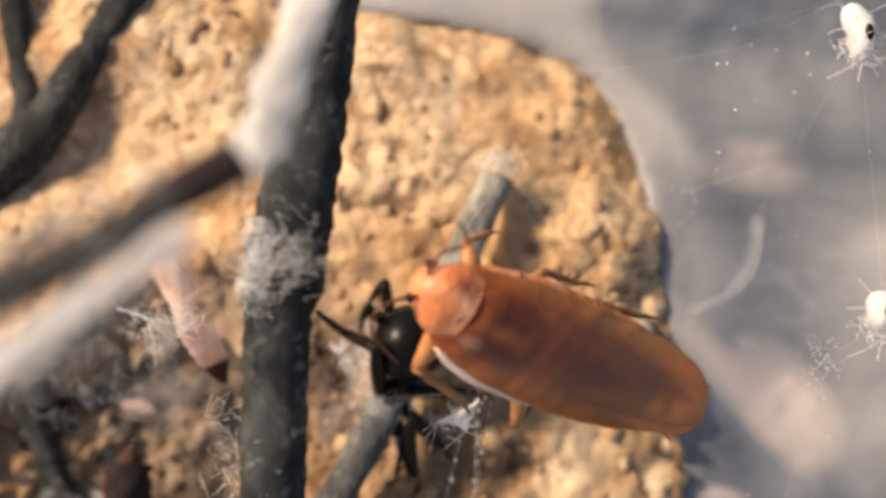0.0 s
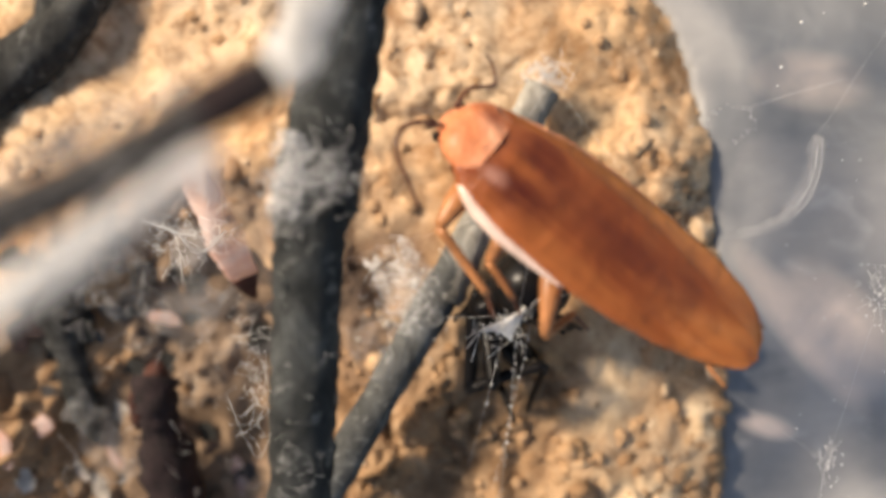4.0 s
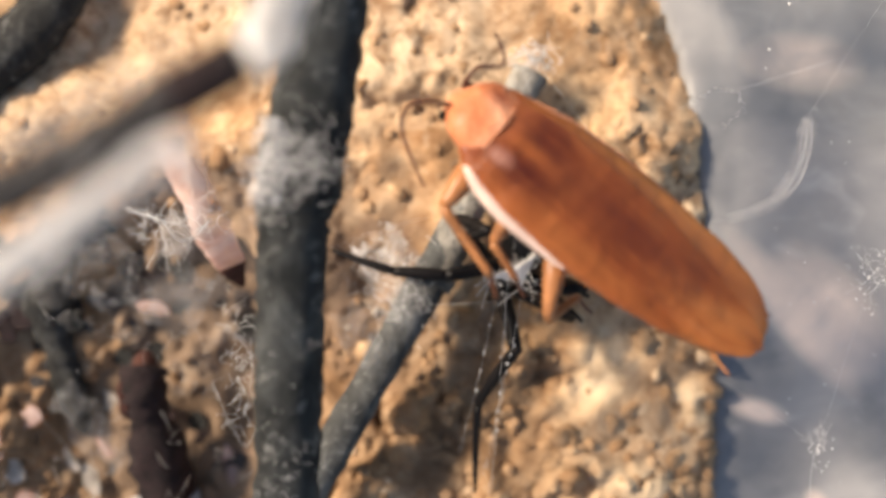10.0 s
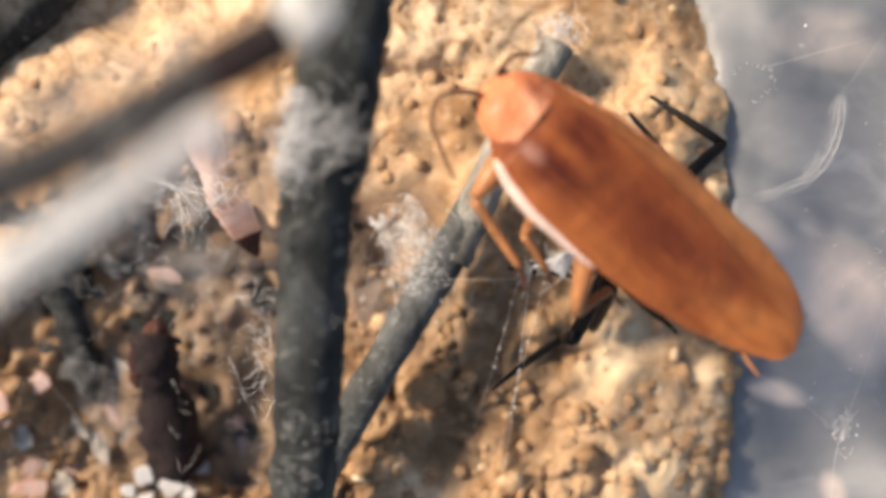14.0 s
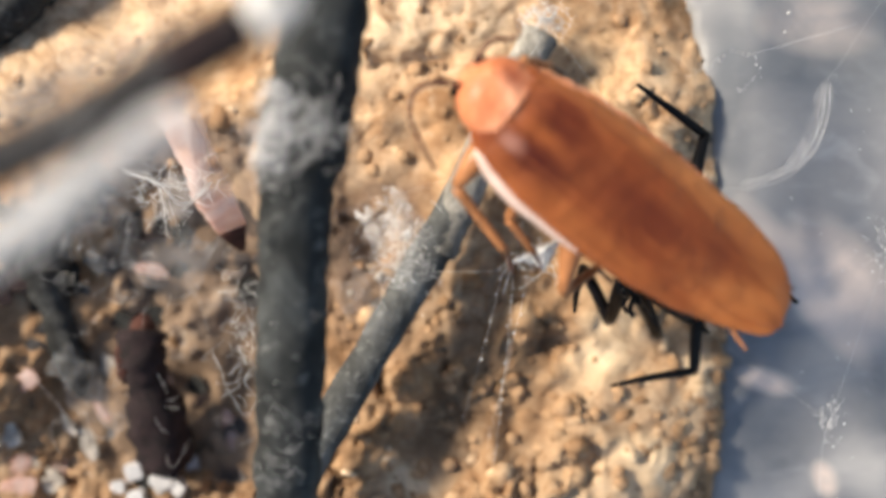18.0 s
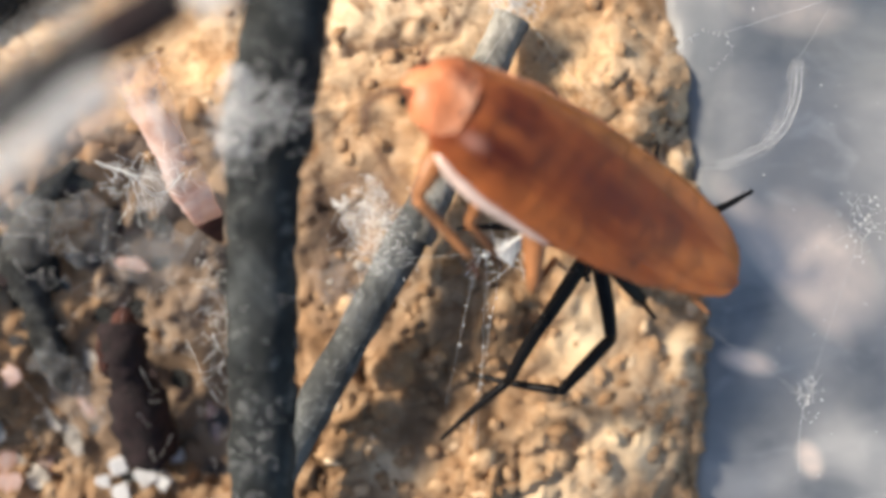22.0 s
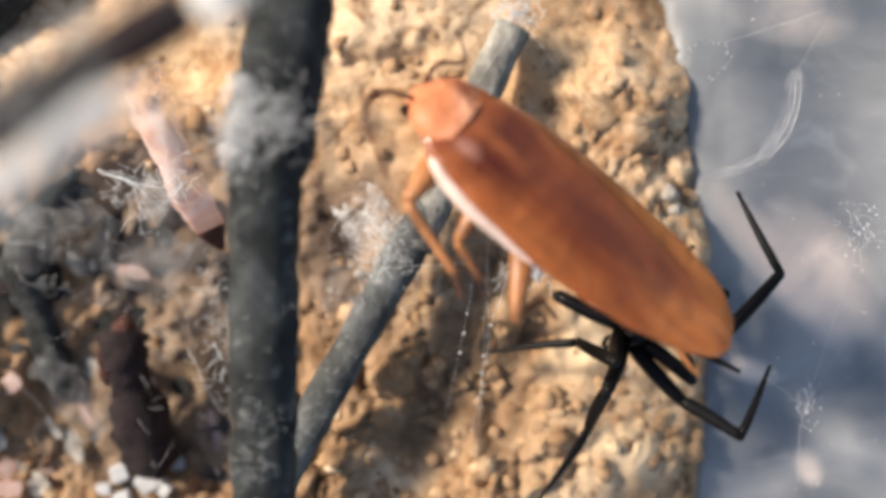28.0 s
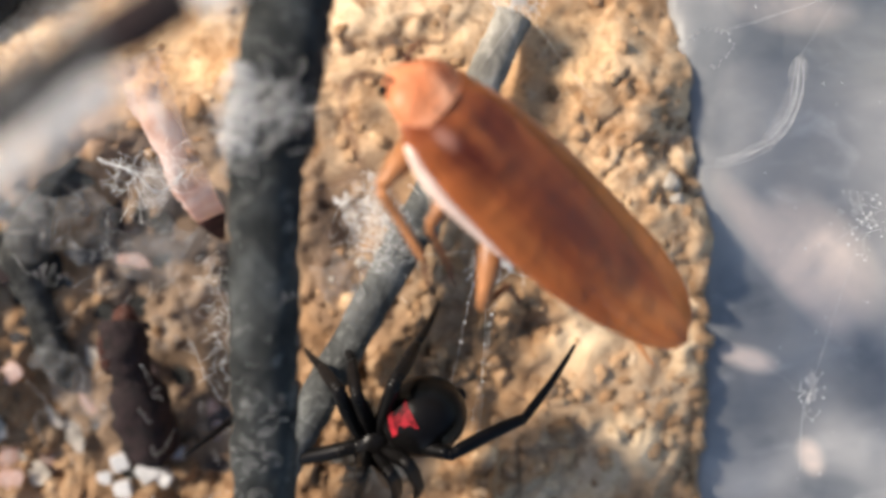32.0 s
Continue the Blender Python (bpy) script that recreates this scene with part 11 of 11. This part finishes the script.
    walk(LEGS['R4']['femur'], rows_of([
        (0, -0.68, -0.17, 0.38, 0, -19, -133), (0.333, -0.68, -0.17, 0.38, 8, -32, -152), (0.667, -0.69, -0.17, 0.38, 23, -41, -176), (1, -0.69, -0.17, 0.38, 43, -45, 155),
        (1.333, -0.69, -0.17, 0.38, 21, -43, -174), (1.667, -0.69, -0.17, 0.38, 5, -34, -148), (2, -0.69, -0.17, 0.38, -4, -21, -128), (2.333, -0.69, -0.17, 0.38, 1, -25, -142),
        (2.667, -0.69, -0.17, 0.38, 7, -27, -157), (3, -0.69, -0.17, 0.38, 14, -28, -172), (3.833, -0.69, -0.17, 0.38, 7, -28, -155), (4.667, -0.69, -0.17, 0.38, -1, -26, -139),
        (5.5, -0.69, -0.17, 0.38, -7, -22, -124), (5.667, -0.69, -0.17, 0.38, -2, 1, -152), (5.833, -0.69, -0.17, 0.38, -8, 24, 180), (6, -0.69, -0.17, 0.38, -30, 40, 141),
        (6.25, -0.69, -0.17, 0.38, -22, 24, 156), (6.5, -0.69, -0.17, 0.38, -19, 6, 168), (6.75, -0.69, -0.17, 0.38, -19, -12, 179), (7, -0.69, -0.17, 0.38, -24, -29, -169),
        (7.333, -0.69, -0.17, 0.38, -30, -27, -156), (7.667, -0.69, -0.17, 0.38, -35, -23, -144), (8, -0.69, -0.17, 0.38, -38, -18, -133), (8.25, -0.69, -0.17, 0.38, -38, -18, -135),
        (8.5, -0.69, -0.17, 0.38, -38, -18, -136), (8.75, -0.69, -0.17, 0.38, -37, -18, -137), (9, -0.69, -0.17, 0.38, -37, -18, -139), (10, -0.69, -0.17, 0.38, -23, -29, -173),
        (10.333, -0.69, -0.17, 0.38, -29, -26, -160), (10.667, -0.69, -0.17, 0.38, -34, -22, -148), (11, -0.69, -0.17, 0.38, -38, -18, -136), (11.333, -0.69, -0.17, 0.38, -33, -22, -149),
        (11.667, -0.69, -0.17, 0.38, -28, -25, -162), (12, -0.69, -0.17, 0.38, -22, -27, -176), (13, -0.69, -0.17, 0.38, -34, -17, -144), (14, -0.69, -0.17, 0.38, -34, -17, -143),
        (15, -0.69, -0.17, 0.38, -35, -16, -143), (17.5, -0.69, -0.17, 0.38, -35, -16, -142), (18, -0.69, -0.17, 0.38, -35, -16, -142), (19, -0.69, -0.17, 0.38, -34, -17, -144),
        (20, -0.69, -0.17, 0.38, -34, -17, -144), (21, -0.69, -0.17, 0.38, -34, -17, -144), (22, -0.69, -0.17, 0.38, -34, -17, -144), (23, -0.69, -0.17, 0.38, -35, -17, -143),
        (24, -0.69, -0.17, 0.38, -35, -16, -142), (25, -0.69, -0.17, 0.38, -35, -16, -142), (25.5, -0.69, -0.17, 0.38, -35, -16, -142), (27.5, -0.69, -0.17, 0.38, -34, -17, -143),
        (27.625, -0.69, -0.17, 0.38, -35, -17, -142), (27.75, -0.69, -0.17, 0.38, -35, -16, -141), (27.875, -0.69, -0.17, 0.38, -36, -16, -139), (28, -0.69, -0.17, 0.38, -36, -16, -138),
        (28.5, -0.69, -0.17, 0.38, -37, -16, -133), (28.65, -0.69, -0.29, 0.14, -36, -13, -138), (28.8, -0.69, -0.40, -0.10, -35, -10, -144), (28.85, -0.69, -0.40, -0.10, -36, -8, -139),
        (28.9, -0.69, -0.40, -0.10, -36, -6, -134), (28.95, -0.69, -0.40, -0.10, -37, -3, -130), (29, -0.69, -0.40, -0.10, -37, -1, -125), (29.083, -0.69, -0.40, -0.10, -36, -5, -135),
        (29.167, -0.69, -0.40, -0.10, -35, -10, -146), (29.25, -0.69, -0.40, -0.10, -32, -14, -157), (29.5, -0.69, -0.40, -0.10, -29, 3, 171), (29.6, -0.69, -0.40, -0.10, -30, -5, -170),
        (29.7, -0.69, -0.40, -0.10, -33, -12, -151), (29.8, -0.69, -0.40, -0.10, -38, -18, -130), (30, -0.69, -0.40, -0.10, -31, -31, -147), (30.25, -0.69, -0.40, -0.10, -38, -24, -131),
        (30.5, -0.69, -0.40, -0.10, -44, -16, -116), (30.667, -0.69, -0.40, -0.10, -43, -25, -118), (30.833, -0.69, -0.40, -0.10, -42, -35, -120), (31, -0.69, -0.40, -0.10, -40, -45, -123),
        (31.167, -0.69, -0.40, -0.10, -35, -39, -131), (31.333, -0.69, -0.40, -0.10, -31, -32, -137), (31.5, -0.69, -0.40, -0.10, -28, -25, -143), (31.667, -0.69, -0.40, -0.10, -29, -29, -141),
        (31.833, -0.69, -0.40, -0.10, -30, -33, -139), (32, -0.69, -0.40, -0.10, -31, -37, -137),
    ]))
    walk(LEGS['R4']['tibia'], rows_of([
        (0, -4.18, -3.88, 2.17, 0, 6, 85), (0.333, -4.72, -2.31, 3.26, -11, 29, 49), (0.667, -4.72, -0.46, 3.96, -39, 38, 1), (1, -4.18, 1.43, 4.18, -66, 27, -46),
        (1.333, -4.62, -0.57, 4.06, -41, 35, 0), (1.667, -4.50, -2.51, 3.41, -17, 25, 45), (2, -3.82, -4.12, 2.32, -8, 4, 81), (2.333, -4.58, -3.16, 2.64, -15, 19, 45),
        (2.667, -5.12, -2.05, 2.83, -31, 26, 4), (3, -5.43, -0.84, 2.89, -48, 21, -37), (3.833, -5.03, -2.16, 2.90, -29, 29, 6), (4.667, -4.36, -3.35, 2.74, -10, 23, 49),
        (5.5, -3.45, -4.33, 2.44, 0, 7, 86), (5.667, -5.45, -2.72, 0.28, -6, 31, 67), (5.833, -5.61, -0.14, -1.84, -27, 51, 36), (6, -3.89, 2.44, -3.10, -69, 55, -15),
        (6.25, -5.21, 1.83, -1.78, -70, 47, -17), (6.5, -5.94, 0.96, -0.18, -71, 38, -18), (6.75, -5.97, -0.06, 1.50, -72, 30, -19), (7, -5.30, -1.09, 3.03, -72, 21, -20),
        (7.333, -5.10, -2.12, 2.80, -60, 19, 16), (7.667, -4.73, -3.07, 2.48, -51, 10, 50), (8, -4.20, -3.91, 2.07, -49, -2, 82), (8.25, -4.29, -3.83, 2.06, -51, 13, 53),
        (8.5, -4.38, -3.74, 2.06, -62, 24, 22), (8.75, -4.46, -3.65, 2.06, -77, 28, -14), (9, -4.54, -3.56, 2.05, -93, 23, -49), (10, -5.40, -0.75, 2.96, -88, 21, -35),
        (10.333, -5.25, -1.83, 2.74, -74, 18, 4), (10.667, -4.91, -2.85, 2.42, -65, 7, 41), (11, -4.39, -3.75, 2.01, -65, -6, 76), (11.333, -4.98, -2.77, 2.38, -66, 8, 39),
        (11.667, -5.36, -1.67, 2.64, -75, 19, -0), (12, -5.51, -0.49, 2.80, -91, 21, -42), (13, -4.87, -3.22, 1.94, -98, 24, -60), (14, -4.84, -3.25, 1.94, -97, 24, -59),
        (15, -4.81, -3.31, 1.91, -97, 24, -59), (17.5, -4.79, -3.34, 1.90, -97, 24, -59), (18, -4.80, -3.33, 1.91, -97, 24, -59), (19, -4.86, -3.22, 1.95, -97, 24, -59),
        (20, -4.86, -3.22, 1.95, -97, 24, -59), (21, -4.86, -3.20, 1.97, -97, 24, -59), (22, -4.87, -3.20, 1.97, -97, 24, -59), (23, -4.81, -3.30, 1.93, -97, 24, -59),
        (24, -4.78, -3.34, 1.91, -97, 24, -59), (25, -4.78, -3.35, 1.88, -97, 24, -59), (25.5, -4.79, -3.35, 1.88, -97, 24, -59), (27.5, -4.85, -3.25, 1.93, -97, 24, -59),
        (27.625, -4.77, -3.36, 1.92, -83, 21, -24), (27.75, -4.69, -3.46, 1.90, -74, 11, 8), (27.875, -4.60, -3.57, 1.89, -72, -2, 38), (28, -4.52, -3.67, 1.87, -76, -14, 69),
        (28.5, -4.21, -4, 1.84, -77, -14, 74), (28.65, -4.62, -3.78, 1.36, -76, 8, 40), (28.8, -4.99, -3.52, 0.87, -88, 27, 2), (28.85, -4.74, -3.90, 0.65, -99, 56, -15),
        (28.9, -4.45, -4.24, 0.43, -166, 74, -86), (28.95, -4.13, -4.55, 0.20, 136, 54, -148), (29, -3.79, -4.82, -0.02, 127, 24, -163), (29.083, -4.52, -4.17, 0.41, 143, 27, -127),
        (29.167, -5.11, -3.36, 0.82, 158, 22, -92), (29.25, -5.52, -2.44, 1.20, 166, 10, -61), (29.5, -6.01, 0.45, -0.38, 170, 24, -48), (29.6, -5.99, -1.33, 0.36, -177, 48, -27),
        (29.7, -5.29, -2.99, 1.03, -137, 63, 21), (29.8, -4, -4.33, 1.56, -88, 54, 76), (30, -4.59, -2.89, 2.68, 154, 89, -41), (30.25, -3.90, -4.13, 2.12, -49, 63, 116),
        (30.5, -2.95, -5.08, 1.38, -48, 35, 116), (30.667, -2.96, -4.72, 2.22, -36, 47, 135), (30.833, -2.90, -4.23, 3, -15, 54, 162), (31, -2.77, -3.63, 3.69, 10, 53, -167),
        (31.167, -3.44, -3.60, 3.26, -5, 75, 177), (31.333, -4.05, -3.51, 2.76, -123, 79, 58), (31.5, -4.59, -3.34, 2.20, -147, 58, 33), (31.667, -4.36, -3.36, 2.53, -141, 75, 39),
        (31.833, -4.11, -3.37, 2.84, -32, 86, 148), (32, -3.84, -3.36, 3.14, 18, 71, -162),
    ]))
    walk(LEGS['R4']['tarsus'], rows_of([
        (0, -3.77, 1.08, 1.63, 0, -9, -103), (0.333, -1.87, 1.01, 0.86, 7, -32, -121), (0.667, -0.80, -0.37, 0.86, 27, -51, -151), (1, -1.09, -1.76, 1.88, 67, -56, 161),
        (1.333, -0.54, -0.56, 1.18, 26, -50, -149), (1.667, -1.31, 0.70, 1.28, 6, -30, -120), (2, -3.01, 0.80, 1.93, 1, -6, -101), (2.333, -1.22, 0.17, 1.01, 8, -20, -135),
        (2.667, -0.63, -1.71, 0.65, 23, -26, -173), (3, -1.69, -3.63, 1.07, 40, -23, 148), (3.833, -0.69, -1.71, 0.47, 21, -29, -170), (4.667, -1.35, 0.13, 0.79, 3, -22, -129),
        (5.5, -3.12, 0.62, 1.83, -7, -7, -93), (5.667, -3.78, 1.21, -2.32, -5, 16, -70), (5.833, -3.07, 1.72, -5.72, 8, 35, -42), (6, -1.15, 1.71, -7.22, 35, 45, -2),
        (6.25, -1.94, 0.85, -5.43, 84, 62, 57), (6.5, -2.21, -0.26, -3.27, 131, 44, 114), (6.75, -1.86, -1.48, -0.97, 143, 13, 138), (7, -0.91, -2.69, 1.25, 142, -19, 156),
        (7.333, -0.55, -0.80, 1.20, 130, -19, -169), (7.667, -1.58, 0.71, 1.61, 121, -12, -136), (8, -3.53, 1.04, 2.24, 117, -2, -104), (8.25, -1.38, 0.09, 0.98, 121, -15, -130),
        (8.5, -0.12, -2.06, 0.05, 130, -24, -157), (8.75, -0.16, -4.72, -0.27, 144, -28, 172), (9, -1.52, -7.05, 0.13, 159, -25, 141), (10, -1.59, -3.43, 1.14, 156, -23, 149),
        (10.333, -0.52, -1.47, 1.18, 142, -21, -175), (10.667, -1.18, 0.42, 1.77, 132, -12, -142), (11, -3.20, 1.08, 2.53, 129, 1, -111), (11.333, -1.15, 0.35, 1.64, 132, -12, -143),
        (11.667, -0.64, -1.68, 0.99, 143, -22, -178), (12, -2.07, -3.63, 0.99, 158, -23, 145), (13, -2.60, -7.17, -0.11, 163, -28, 134), (14, -2.48, -7.17, -0.07, 162, -28, 135),
        (15, -2.44, -7.22, -0.10, 162, -28, 136), (17.5, -2.41, -7.25, -0.11, 162, -28, 136), (18, -2.42, -7.24, -0.10, 162, -28, 136), (19, -2.50, -7.14, -0.06, 162, -28, 135),
        (20, -2.51, -7.14, -0.06, 162, -28, 135), (21, -2.51, -7.13, -0.04, 162, -28, 135), (22, -2.51, -7.13, -0.04, 162, -28, 135), (23, -2.44, -7.21, -0.08, 162, -28, 136),
        (24, -2.40, -7.26, -0.10, 162, -28, 136), (25, -2.40, -7.26, -0.13, 162, -28, 136), (25.5, -2.41, -7.26, -0.13, 162, -28, 136), (27.5, -2.49, -7.17, -0.09, 162, -28, 135),
        (27.625, -0.49, -5.26, 0.16, 148, -25, 166), (27.75, 0.17, -2.75, 0.95, 138, -16, -167), (27.875, -0.69, -0.46, 2.04, 134, -4, -141), (28, -2.78, 0.85, 3.08, 135, 8, -117),
        (28.5, -2.89, 0.67, 3.03, 136, 10, -110), (28.65, -0.81, -0.62, 0.67, 136, -11, -144), (28.8, -0.52, -3.39, -1.38, 149, -28, 178), (28.85, -2.05, -4.60, -3.51, 152, -12, 172),
        (28.9, -4.35, -5.57, -4.39, 152, 3, 166), (28.95, -6.65, -6.11, -3.82, 151, 19, 160), (29, -8.17, -6.14, -2.05, 148, 35, 152), (29.083, -7.23, -7.70, -1.88, 157, 15, 175),
        (29.167, -5.30, -8.01, -1.03, 159, -7, -167), (29.25, -3.13, -6.76, 0.36, 152, -28, -146), (29.5, -2.94, -2.95, -2.38, 163, -14, -175), (29.6, -3, -2.83, -3.36, 159, -25, -164),
        (29.7, -3.17, -2.19, -3.42, 153, -35, -152), (29.8, -3.30, -1.44, -2.46, 144, -43, -137), (30, -4.51, -2.97, -2.32, 129, -63, -119), (30.25, -4.89, -2.10, -2.34, 124, -51, -113),
        (30.5, -4.78, -1.41, -1.49, 122, -38, -110), (30.667, -5.41, -2.31, -1.41, 126, -1, -122), (30.833, -5.72, -3.32, -1.02, 122, 36, -134), (31, -5.69, -4.32, -0.31, 93, 69, -169),
        (31.167, -4.75, -3.54, -1.56, 105, 35, -154), (31.333, -3.55, -2.70, -2.14, 107, -0, -149), (31.5, -2.35, -1.92, -2.04, 105, -35, -143), (31.667, -3.33, -2.53, -2.29, 106, -1, -146),
        (31.833, -4.38, -3.20, -2.15, 105, 34, -149), (32, -5.39, -3.87, -1.59, 99, 69, -157),
    ]))


motions()
